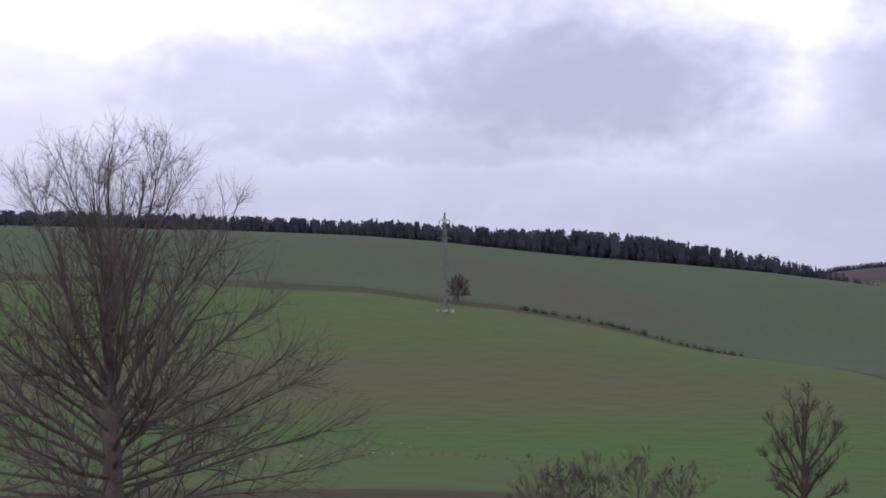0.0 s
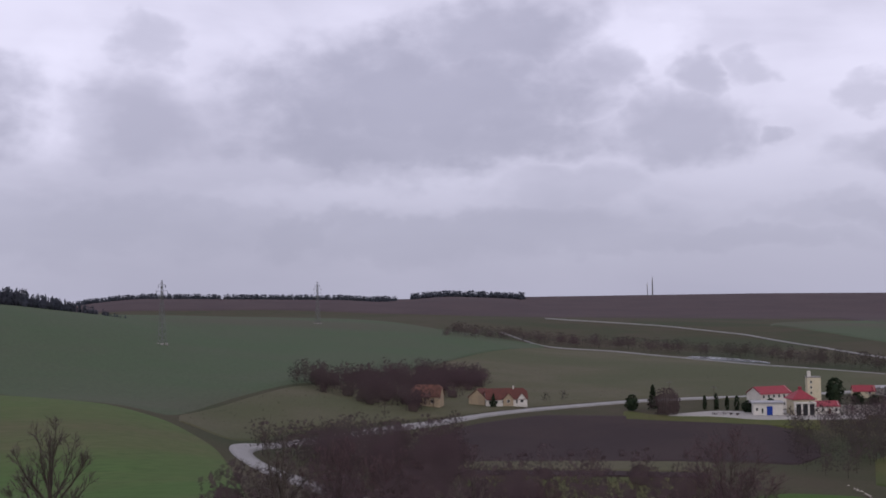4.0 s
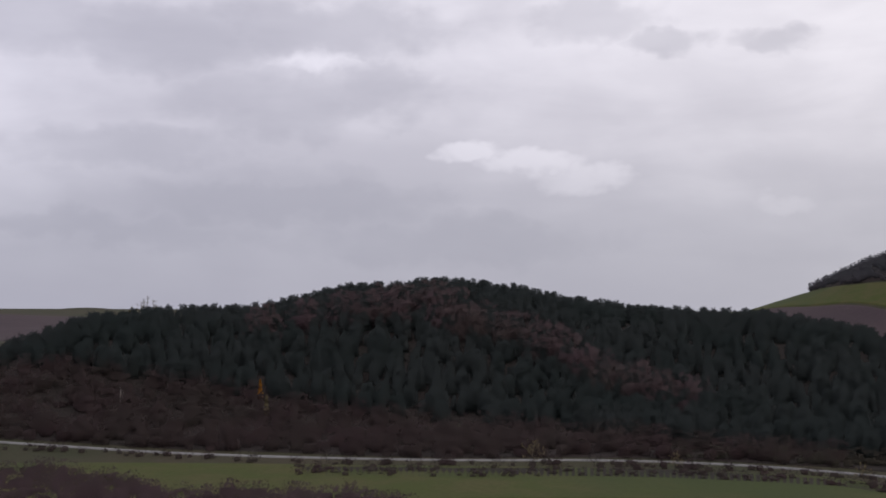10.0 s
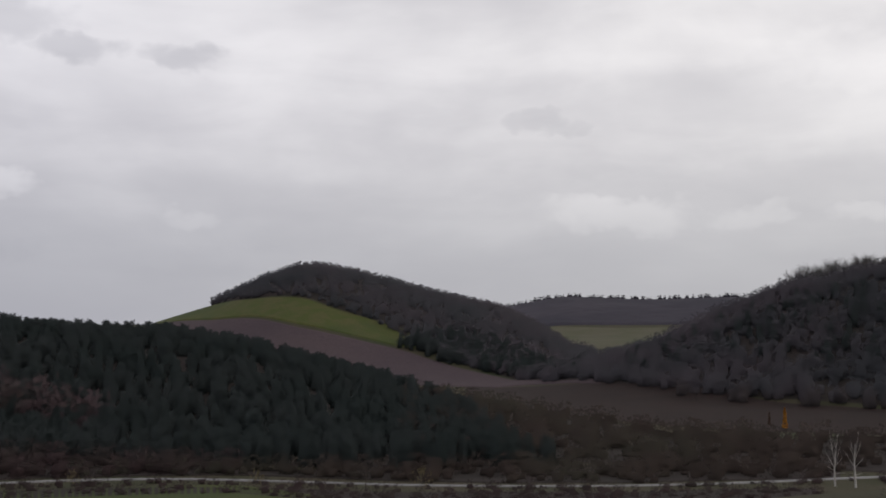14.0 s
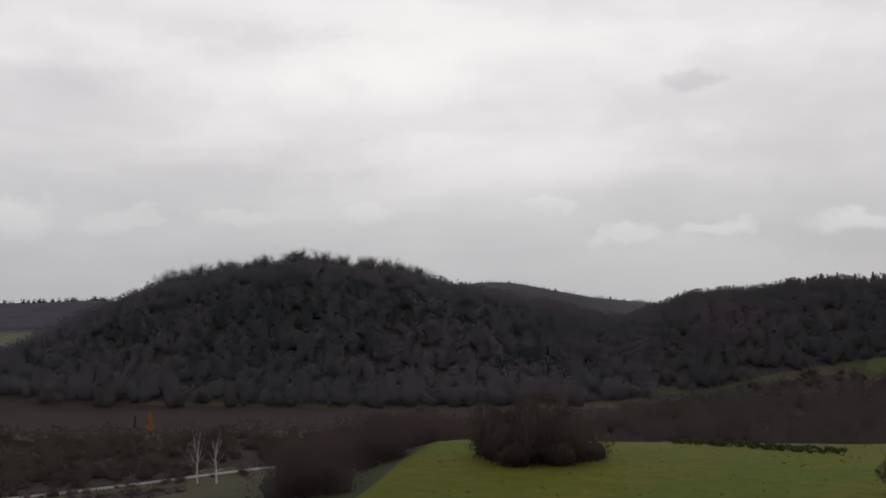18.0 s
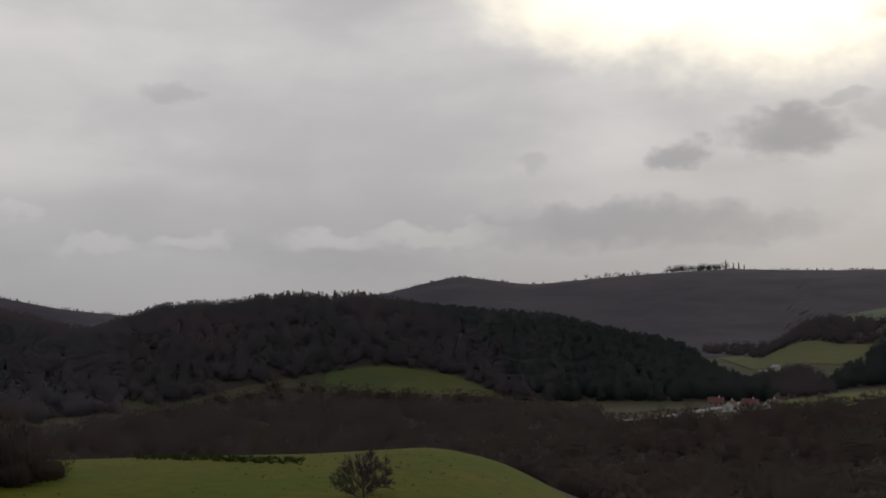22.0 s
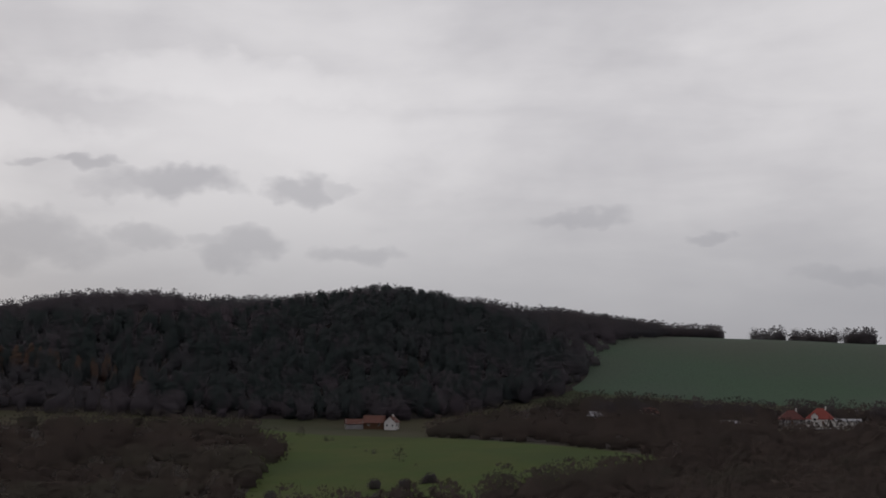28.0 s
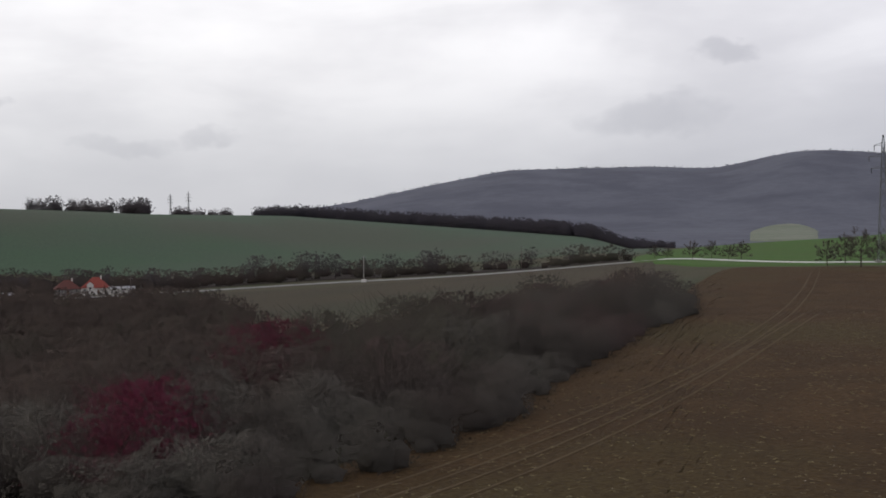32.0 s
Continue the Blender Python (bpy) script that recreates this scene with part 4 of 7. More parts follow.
field("mountain_clearing", M["pale_clearing"], "pale clearing at the foot of the mountain", "295.3:1050 297:1050 299:1050", "295.3:1500 295.8:1830 296.6:1900 297.6:1925 298.4:1880 299:1600", 295.4, 298.9, lift=2.6)

lane("main_road", "worn pale asphalt road with white edge lines", [(36, 180), (33, 205), (30.4, 231), (28.6, 262), (26.6, 298), (25.9, 318), (25.7, 332), (26.2, 345), (27.1, 352), (29, 365), (31.5, 385), (33.8, 408), (37.6, 451), (41.7, 481), (45.8, 512), (49, 525), (53, 545), (57.6, 596), (59.8, 651), (62, 700)], 6.2, M["asphalt"])
lane("village_lane", "narrow pale lane across the pasture", [(38.8, 1080), (40.7, 964), (44.2, 939), (48, 851), (50.9, 772), (56.8, 695), (59, 662)], 2.0, M["asphalt"])
lane("far_lane", "pale track across far fields", [(41.0, 1430), (41.9, 1386), (46.8, 1302), (50.5, 1204), (54, 1030), (56.9, 869), (57.5, 830)], 1.6, M["asphalt"])
lane("hill_road", "pale road along the foot of the pine hill", [(63, 530), (66.1, 466), (69.5, 446), (71.9, 427), (79.5, 390), (87, 370), (93.8, 361), (103, 368), (107.6, 368), (110.4, 365), (115.8, 354), (118.7, 350), (125, 340), (131.5, 341), (138.1, 364), (143, 392), (150, 420)], 1.9, M["asphalt"])
lane("east_lane", "pale lane beside the brown field", [(256, 575), (259.9, 578), (266.3, 562), (276.7, 520), (285.6, 462), (290.3, 440), (291.6, 432)], 2.0, M["asphalt"], 0.14)
lane("verge_lane", "wet lane along the bright verge, sky reflection in its pale colour", [(291.4, 433), (292.7, 425), (295.5, 385), (298.7, 353), (301.7, 345), (310, 330)], 3.2, M["pale_lane"], 0.34)
lane("valley_road", "pale road by the houses in the valley", [(186, 600), (189, 641), (191.2, 690), (193, 760)], 6, M["asphalt"])


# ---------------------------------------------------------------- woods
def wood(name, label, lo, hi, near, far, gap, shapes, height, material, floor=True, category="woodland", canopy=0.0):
    """A wood: leaf litter on the ground, coloured dark for the shade under the crowns, or where it is far off a closed
    canopy of twigs, and many trees over it.
    """
    if canopy:
        n0, f0 = Profile(near, 0.4), Profile(far, 0.4)
        mid = np.linspace(lo, hi, 60)
        cell = max(2.2, float(f0(mid).mean()) / 260)
        cols = int(radians(hi - lo) * float(f0(mid).mean()) / cell)
        rows = max(8, int(float((f0(mid) - n0(mid)).max()) / cell / 1.3))
        under = sheet(name + "_canopy", material, "rough closed canopy of the wood", near, far, lo, hi, "woodland", min(cols, 420), min(rows, 150), canopy * height)
        tagged(under, kind="stuff")
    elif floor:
        field(name + "_floor", M["forest_floor"], "leaf litter darkened for the shade under the trees", near, far, lo, hi, "forest floor")
    if not shapes:
        return None
    az, r = spread_over(lo, hi, near, far, gap)
    if isinstance(height, str):
        height = Profile(height, 0.4)(az)
    keep = in_the_open(az, r, height)
    az, r, height = az[keep], r[keep], np.broadcast_to(height, keep.shape)[keep]
    return scatter(name, label, shapes, az, r, height, material, category=category)


wood("pine_wood", "dark green pine wood covering a hill", 70, 127.5, "70:528 73:522 78:502 84:482 90:455 95:438 105:408 118:384 127.5:390", "70:530 74:600 80:680 94:740 103:720 110:700 118:660 122:560 125:460 127.5:394", 5.4, PINES, 8.8, M["pine"])
wood("hill_scrub", "red-brown leafless scrub at the hill foot", 63.5, 112, "63.5:500 67:468 72:434 80:397 90:372 95:368 104:376 112:376", "63.5:540 67:540 71:535 75:520 80:500 86:478 92:450 97:436 105:412 112:396", 5.0, THICKET, 6.5, M["scrub"])
wood("hill_thinning", "brown leafless strip across the pine hill", 84, 106, "84:560 92:575 98:520 102:470 106:450", "84:585 92:610 98:560 102:505 106:470", 9, THICKET, 15, M["red_bush"], floor=False)
wood("road_brush", "bare roadside bushes along the hill road", 64, 143, "64:440 70:418 80:374 87:352 94:345 104:350 112:345 119:332 131:325 143:375", "64:456 70:432 80:384 87:362 94:354 104:361 112:356 119:343 131:334 143:385", 5.5, THICKET, 3.0, M["scrub"], floor=False)
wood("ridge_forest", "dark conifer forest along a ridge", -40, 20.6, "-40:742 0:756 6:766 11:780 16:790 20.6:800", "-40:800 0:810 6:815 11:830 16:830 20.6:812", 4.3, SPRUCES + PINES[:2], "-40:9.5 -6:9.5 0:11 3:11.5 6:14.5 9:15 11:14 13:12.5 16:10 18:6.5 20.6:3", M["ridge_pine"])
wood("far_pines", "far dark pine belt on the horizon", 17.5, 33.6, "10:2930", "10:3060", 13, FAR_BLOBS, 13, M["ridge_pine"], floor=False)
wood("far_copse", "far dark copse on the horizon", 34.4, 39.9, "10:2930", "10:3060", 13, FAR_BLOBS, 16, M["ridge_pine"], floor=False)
wood("summit_wood", "bare brown wood over a hilltop", 110.8, 129.5, "110.8:1400 111.5:1340 112.6:1270 116.6:1183 119:1150 120.6:1085 125.2:972 128.7:850 129.5:850", "110:1500 126:1500 129.5:1290", 6.8, FAR_BLOBS, 9, M["hill_wood"])
wood("west_wood", "bare grey-brown wood over a round hill", 127, 163, "127:880 130:800 134:740 138:720 148:692 156:690 163:720", "127:1000 135:1020 163:1020", 6.4, BLOBS, 10, M["hill_wood"])
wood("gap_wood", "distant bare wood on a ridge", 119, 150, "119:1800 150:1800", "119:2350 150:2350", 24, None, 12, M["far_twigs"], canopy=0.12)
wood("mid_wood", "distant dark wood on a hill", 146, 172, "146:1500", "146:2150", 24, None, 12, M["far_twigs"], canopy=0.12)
wood("south_wood", "dark mixed wood along a ridge", 157.5, 184, "157.5:790 165:740 172:832 174:848 176:856 179:842 182:770 194:760", "157.5:1110 188:1110 194:900", 6.6, BLOBS, 10.5, M["mixed"])
wood("south_pines", "dark conifer wood at the end of the ridge", 176, 194, "176:1060 178:1000 180:930 182:800 183.5:770 194:762", "176:1110 188:1110 194:900", 6.0, PINES, 11, M["pine"])
wood("east_pines", "dark conifers on the steep hill", 212, 252, "212:880 214:850 216:830 218:760 225:745 231:690 236.7:650 246:655 252:715", "212:960 216:1040 222:1000 226:860 232:840 240:930 246:950 252:800", 8.0, PINES, 12, M["pine"], floor=False)
wood("corner_pines", "dark block of conifers beside the green hill field", 119.9, 129, "119.9:1073 121:1050 123:1015 125.5:978 128.7:868 129:868", "119.9:1080 121:1120 123:1150 125.5:1120 129:1000", 6.2, PINES, 9.5, M["pine"], floor=False)
wood("west_pines", "dark conifers scattered over the round hill", 131, 158, "131:830 140:775 158:770", "131:900 140:880 158:880", 12, PINES, 10, M["pine"], floor=False)
wood("foot_trees", "pale grey bare trees along the foot of the hill", 133, 160, "133:725 138:702 148:676 160:680", "133:745 138:722 148:700 160:705", 9, BLOBS[:4] + BARE, 10, M["twigs"], floor=False)
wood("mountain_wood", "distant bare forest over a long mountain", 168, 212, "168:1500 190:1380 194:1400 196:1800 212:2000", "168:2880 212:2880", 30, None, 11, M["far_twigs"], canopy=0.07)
wood("slope_conifers", "dark conifer clump on the slope", 196.4, 203, "196.4:880 201:965 203:985", "196.4:890 197.2:960 198.0:1080 198.9:1180 203:1160", 7, PINES, 11, M["pine"])
wood("slope_hedge", "bare brown wood above the long pasture", 202, 216, "202:975 205:1005 208.4:1032 212:1038 216:1033", "202:1190 208:1150 212:1095 216:1060", 6.5, BLOBS, 9, M["twigs"])
wood("upper_belt", "narrow bare wood across the far slope", 201.5, 211.6, "201.5:1470 206:1420 211.6:1310", "201.5:1520 206:1480 211.6:1335", 6.5, BLOBS, 9, M["dusk_wood"])
wood("side_belt", "bare wood running up the far slope", 209.5, 223, "209.5:1130 216:1060 223:1140", "209.5:1165 216:1150 223:1230", 6.5, BLOBS, 9, M["twigs"])
wood("mound_trees", "round-topped bare trees on a grassy mound", 211.5, 222.6, "211.5:1440 213.4:1455 217.3:1415 222.6:1425", "211.5:1450 213.4:1480 217.3:1500 222.6:1440", 8, BLOBS[:4] + GROVE, "211.5:4 214:7 216:12 218.5:14 220:10 222.6:5", M["mist_twigs"], floor=False)
wood("east_wood", "dark conifer wood over a steep hill", 212, 256.5, "212:900 214:860 216:830 218:692 225:668 236.7:645 246:650 251:700 252.7:718 253.6:765 254.2:850 256.5:905", "212:960 216:1050 246:1050 256.5:1050", 8.2, BLOBS, 11, M["mixed"])
wood("skyline_trees", "bare trees on the skyline beyond the field", 251.5, 259.5, "251.5:860 254:860 256:912 259.5:1010", "251.5:1050 259.5:1050", 6.5, BLOBS, 11, M["twigs"])
wood("field_clump", "clump of bare trees on the field's skyline", 260.9, 266.4, "260:1215", "260:1265", 8.0, BLOBS[:4] + BARE, "260.9:15 262:16 264:14.5 266.4:16", M["twigs"], floor=False)
wood("small_clump", "small low clump of trees on the skyline", 267.6, 270.4, "267:1235", "267:1262", 7, BLOBS, 9, M["twigs"], floor=False)
wood("valley_thicket", "bare brown thicket in the valley", 120, 186, "120:410 133:400 145:400 150:420 162:360 175:330 186:300", "120:600 126:640 133:520 145:500 160:560 165:735 171:812 175:785 178:780 182:765 186:680", 8.0, THICKET, 7.0, M["thorn"])
wood("south_thicket", "dense dark brown thicket on the near slope", 184, 238.4, "184:230 192:215 200:200 225:200 235:230 236.2:340 237:385 238.4:495", "184:560 188:585 192:600 195:690 203:740 208:800 213:880 214.9:830 215.1:515 222:485 223:640 230:630 236.5:630 238.4:500", 8.0, THICKET, 7.5, M["thorn"])
wood("mountain_forest", "distant bare forest on a mountain, tinted blue-grey for haze", 262, 330, "262:1450 275:1400 284:1250 288:1050 292:900 296:860 302:860 330:900", "262:3380 330:3380", 34, None, 11, M["hazy_wood"], canopy=0.12)
wood("skyline_wood", "dark wood behind the green ridge field", 271.5, 292, "271:1250 280:1130 285:1010 289:880 292:780", "271:1330 280:1240 285:1110 292:900", 5.4, BLOBS, "271.5:9 272.2:12 273.5:13 285:12 288.5:10 290.5:7 292:4", M["dusk_wood"])
wood("hedge_trees", "bare trees and bushes along the lane", 253, 290, "253:622 260:610 266:590 274:560 282:510 290:462", "253:700 258:690 266:655 272:625 282:540 290:480", 7.5, THICKET, 7.0, M["thorn"])
wood("hollow_thicket", "dark leafless trees in the hollow", 238, 286, "238:250 246:200 256:150 266:135 272:150 280:170 286:190", "238:300 247:305 256:380 262:480 266:500 270:430 272.5:300 281:255 286:240", 5.5, THICKET, "238:7 266:7 270:5.5 274:4 286:3.4", M["thorn"])
wood("hollow_trees", "taller bare trees standing in the hollow", 238, 286, "238:250 246:200 256:160 266:145 272:160 280:175 286:195", "238:300 247:305 256:380 262:480 266:490 270:420 272.5:290 281:250 286:235", 17, HAZY + BLOBS[:2], "238:10 264:10 268:8.5 272:6 286:4.5", M["thorn"], floor=False)
wood("near_thicket", "dense bare thicket on the bank", 252, 292.6, "252:75 262:60 270:60 276.3:70 280:80 283.9:92 287.5:118 290:145 292.6:178", "252:150 266:140 276:150 284:190 289:215 292.6:190", 4.4, SHRUBS, 4.8, M["hedge"])
wood("edge_shrubs", "dense rounded bare shrubs along the ploughed field", 262, 292.8, "262:46 270:47 276.3:56 280:65 283.9:76 287.5:98 290:126 292.8:160", "262:72 270:72 276.3:84 280:94 283.9:106 287.5:130 290:160 292.8:190", 2.4, SHRUBS, 2.9, M["hedge"], floor=False)
wood("crimson_shrubs", "crimson-twigged shrubs in the thicket", 263.0, 268.0, "262:54 268.5:58", "262:74 268.5:74", 2.8, SHRUBS, 4.6, M["magenta"], floor=False)
wood("crimson_clump", "small crimson clump in the thicket", 270.6, 273.4, "270:98", "270:112", 3.2, SHRUBS, 7.0, M["magenta"], floor=False)
wood("orchard_trees", "dark bare trees behind the lower meadow", 245.5, 262, "245.5:568 251:506 256.6:430 262:400", "245.5:612 251:690 257:690 262:560", 7, THICKET, 7, M["thorn"])
wood("side_valley_wood", "bare wood on the side of the valley", 191, 203, "191:1500 194:1340 197:1205 203:1205", "191:1620 196:1560 198:1400 203:1240", 9, BLOBS, 9, M["twigs"])
wood("field_hedge", "low red-brown hedge between two fields", 3.6, 14.6, "3.6:458 6:458 9:448 12.5:427 14.6:427", "3.6:462 6:463 9:453 12.5:432 14.6:432", 2.4, SHRUBS[:2], 1.7, M["scrub"], floor=False, category="hedge")
wood("slope_thicket", "dark thicket between the pasture and a small field", 211, 219, "211:852 213:872 214.9:822 215.1:578 218.5:692 219:694", "211:872 213:902 216:852 218:742 219:722", 6, THICKET, 7, M["thorn"])
wood("valley_belt", "dark bare trees below the conifers in the valley", 193.3, 197, "193.3:790 195.5:800 197:860", "193.3:1060 196:1040 197:900", 7, BLOBS, 7, M["twigs"])
wood("bank_thicket", "dark red-brown thicket below the near meadow", 176, 200, "176:150 184:122 188:105 200:80", "176:260 184:232 192:212 200:202", 4.6, THICKET, 4.2, M["thorn"])
wood("lower_brush", "dark brown brush between the road and the pines", 104, 141, "104:376 112:374 119:360 125:350 131:351 141:378", "104:386 112:386 119:384 125:394 131:402 141:404", 5, THICKET, 5, M["thorn"])
wood("roadside_scrub", "dark low scrub below the hill road", 86, 140, "86:325 94:318 104:325 112:325 119:290 131:285 140:310", "86:348 94:340 104:346 112:342 119:328 131:322 140:345", 4.6, THICKET, 2.6, M["scrub"])
wood("valley_trees", "tall bare trees standing in the valley thicket", 158, 187, "158:385 175:350 187:320", "158:560 165:700 175:740 187:600", 15, BARE + BUSHY[:2], 11, M["twigs"], floor=False)
wood("slope_bare_trees", "tall bare trees standing in the dark thicket", 187, 236, "187:250 200:225 225:225 236:350", "187:560 195:640 206:700 214:560 222:500 236:580", 15, BARE + BUSHY[:2], 10, M["thorn"], floor=False)
wood("rust_larches", "rust-coloured larches at the wood's edge", 216.6, 231.5, "216.6:800 219:790 222:745 226:745 231.5:705", "216.6:825 219:815 222:770 226:775 231.5:720", 8.5, LARCHES, 13, M["rust"], floor=False)
wood("pasture_bushes", "scattered dark bushes on the pasture edge", 196, 214, "196:735 203:745 207:790 214:890", "196:745 203:770 207:815 214:915", 11, SHRUBS[:2], 3, M["twigs"], floor=False)
wood("far_meadow_hedge", "dark hedge curving through the meadow", 238.4, 245.6, "238.4:322 242:330 244:340 245.6:385", "238.4:328 242:337 244:350 245.6:398", 3.2, SHRUBS[:3], 2.2, M["twigs"], floor=False, category="hedge")
wood("meadow_divide", "thin row of bushes across the meadow", 240, 245.5, "240:560 241.5:500 243.5:455 245.5:400", "240:580 241.5:510 243.5:462 245.5:408", 7, SHRUBS[:3], 2.0, M["twigs"], floor=False, category="hedge")
wood("slope_undergrowth", "red-brown low undergrowth on the near slope", 24.5, 51, "24.5:105 51:105", "24.5:150 27:185 31:200 36:205 46:215 51:205", 4.4, THICKET, 3.0, M["red_bush"], floor=False)
wood("strip_bushes", "row of small dark bushes along the field strip", 37, 50, "37:338 50:342", "37:342 50:346", 7, SHRUBS[:2], 2.2, M["red_bush"], floor=False, category="bushes")
wood("bend_trees", "red-brown bare trees beside the road bend", 26.8, 36.5, "26.8:322 28:302 29.3:278 31:248 34:235 36.5:235", "26.8:337 28:344 29.3:352 31:366 34:385 36.5:385", 6.0, HAZY, 9.0, M["red_bush"], floor=False)
wood("clump_undergrowth", "low bushes under the skyline trees", 260.9, 266.4, "260:1220", "260:1255", 5, THICKET, 2.6, M["thorn"], floor=False)
wood("knoll_brush", "dark brush behind the grassy knoll", 57.5, 65, "57.5:450 60:462 65:470", "57.5:560 60:610 65:570", 6, THICKET[:3] + BUSHY, 4.5, M["twigs"], floor=False)
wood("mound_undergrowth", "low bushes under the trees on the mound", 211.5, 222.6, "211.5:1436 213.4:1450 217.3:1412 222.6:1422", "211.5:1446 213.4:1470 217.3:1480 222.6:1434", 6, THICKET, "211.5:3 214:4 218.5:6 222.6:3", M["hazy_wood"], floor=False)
wood("slope_trees", "bare brown trees on the near slope", 24.5, 51, "24.5:105 51:105", "24.5:150 27:200 29:205 31.5:215 33:330 36:320 40:290 46:285 51:270", 7.5, HAZY + BLOBS[:2], 7.5, M["red_bush"], floor=False)
wood("bank_trees", "red-brown trees and scrub above the stream", 51, 92, "51:100 92:110", "51:205 57:200 60:215 70:200 80:190 92:170", 7.5, HAZY, 6.0, M["red_bush"], floor=False)
wood("stream_trees", "bare trees along the stream", 52.5, 62, "52.5:318 55:300 57:345 60:435 62:470", "52.5:420 55:455 57:510 60:530 62:520", 7.0, HAZY, 7.5, M["red_bush"], floor=False)
wood("meadow_scrub", "red-brown scrub patch on the meadow", 69, 92, "69:305 74:285 80:240 92:215", "69:330 74:366 80:300 92:265", 3.6, THICKET, 3.6, M["red_bush"], floor=False)
wood("edge_scrub", "dark red-brown scrub below the hilltop meadow", 144.3, 154.3, "141:50 147:79 151:99 154.3:119", "141:110 147:125 151:140 154.3:150", 2.9, SHRUBS, 3.4, M["scrub"], floor=False)
wood("house_copse", "bare trees round the farmhouse", 28.5, 38, "28.5:500 33:425 35:455 38:560", "28.5:515 31:530 35:600 38:600", 5.0, HAZY + BLOBS[:2], 8.5, M["red_bush"], floor=False)
wood("lane_trees", "bare trees along the village lane", 36, 58, "36:890 40:985 44:960 47:925 48:902 51:845 53:775 58:690", "36:960 40:1040 44:1010 48:960 51:930 54:800 58:760", 9, HAZY, 9.0, M["red_bush"], floor=False)
wood("village_trees", "bare and dark trees round the village houses", 58.5, 72, "58.5:700 62:690 66:700 70:600 72:560", "58.5:860 62:1000 66:1080 70:1000 72:900", 13, HAZY + SPRUCES[:1], 8.5, M["twigs"], floor=False)
wood("hedge_crowns", "rounded crowns of bare trees along the lane", 253, 288, "253:624 260:612 266:592 274:562 282:512 288:476", "253:660 258:650 266:620 272:590 282:530 288:485", 8.5, HAZY, "253:10 260:11 266:10 270:7.5 271.5:12 275:13 276.5:7.5 279:11 283:9 288:6", M["twigs"], floor=False)
wood("dome_shrubs", "large rounded bare shrubs standing above the thicket", 258, 291, "258:75 270:66 276.3:72 280:82 283.9:95 287.5:120 291:160", "258:125 266:118 276:128 284:160 291:190", 8.5, SHRUBS, 6.6, M["thorn"], floor=False)


# ---------------------------------------------------------------- round bars
def tube(points, radii, sides=10):
    """A round bar through points, with its radius at each."""
    P = np.array([tuple(p) for p in points], float)
    vs = []
    for i, p in enumerate(P):
        d = P[min(i + 1, len(P) - 1)] - P[max(i - 1, 0)]
        d /= np.linalg.norm(d)
        u = np.cross(d, [0.3, 0.9, 0.1] if abs(d[2]) > 0.9 else [0, 0, 1])
        u /= np.linalg.norm(u)
        w = np.cross(d, u)
        a = np.arange(sides) * 2 * np.pi / sides
        vs.append(p + radii[i] * (np.cos(a)[:, None] * u + np.sin(a)[:, None] * w))
    n = len(P)
    f = [(i * sides + j, i * sides + (j + 1) % sides, (i + 1) * sides + (j + 1) % sides, (i + 1) * sides + j) for i in range(n - 1) for j in range(sides)]
    return np.concatenate(vs), np.array(f)


def along(az, r, el):
    a = radians(az)
    return Vector((r * math.sin(a), r * math.cos(a), r * math.tan(radians(el))))


# ---------------------------------------------------------------- building blocks
def part(name, bm, material, parent=None, label=""):
    me = bpy.data.meshes.new(name)
    bmesh.ops.recalc_face_normals(bm, faces=bm.faces)
    bm.to_mesh(me)
    bm.free()
    me.materials.append(material)
    ob = new(name, me)
    if parent:
        ob.parent = parent
    if label:
        ob["label"] = label
    return ob


def add_box(bm, x0, x1, y0, y1, z0, z1):
    v = [bm.verts.new(p) for p in ((x0, y0, z0), (x1, y0, z0), (x1, y1, z0), (x0, y1, z0), (x0, y0, z1), (x1, y0, z1), (x1, y1, z1), (x0, y1, z1))]
    for q in ((3, 2, 1, 0), (4, 5, 6, 7), (0, 1, 5, 4), (1, 2, 6, 5), (2, 3, 7, 6), (3, 0, 4, 7)):
        bm.faces.new([v[i] for i in q])


def box(x0, x1, y0, y1, z0, z1):
    bm = bmesh.new()
    add_box(bm, x0, x1, y0, y1, z0, z1)
    return bm


def slab(corners, depth):
    """A flat plate: its upper corners, and how thick it is downwards."""
    bm = bmesh.new()
    a = [bm.verts.new(c) for c in corners]
    b = [bm.verts.new((c[0], c[1], c[2] - depth)) for c in corners]
    bm.faces.new(a)
    bm.faces.new(b[::-1])
    for i in range(len(a)):
        j = (i + 1) % len(a)
        bm.faces.new((a[i], b[i], b[j], a[j]))
    return bm


def thing(name, az, r, label, category, turn=0.0, up=0.0, group=""):
    """An Empty on the ground whose x axis runs to the right and whose y axis away from the middle of the place."""
    ob = new(name)
    ob.matrix_world = Matrix.Translation(spot(az, r, up + 0.1 + 0.0008 * r)) @ pose(0, 0, 0, 0, 0, turn - az)
    return tagged(ob, label, category, group)


def window(parent, x, y, z, w, h, side="front"):
    """A framed window on a wall face: its frame with a dark pane in it."""
    d = 0.08
    if side == "front":
        fr, pa = box(x - w / 2, x + w / 2, y - d, y + 0.02, z, z + h), box(x - w / 2 + 0.12, x + w / 2 - 0.12, y - d - 0.03, y - d + 0.02, z + 0.12, z + h - 0.12)
    else:
        fr, pa = box(y - d, y + 0.02, x - w / 2, x + w / 2, z, z + h), box(y - d - 0.03, y - d + 0.02, x - w / 2 + 0.12, x + w / 2 - 0.12, z + 0.12, z + h - 0.12)
    f = part("window", fr, M["frame"], parent)
    part("pane", pa, M["pane"], f)


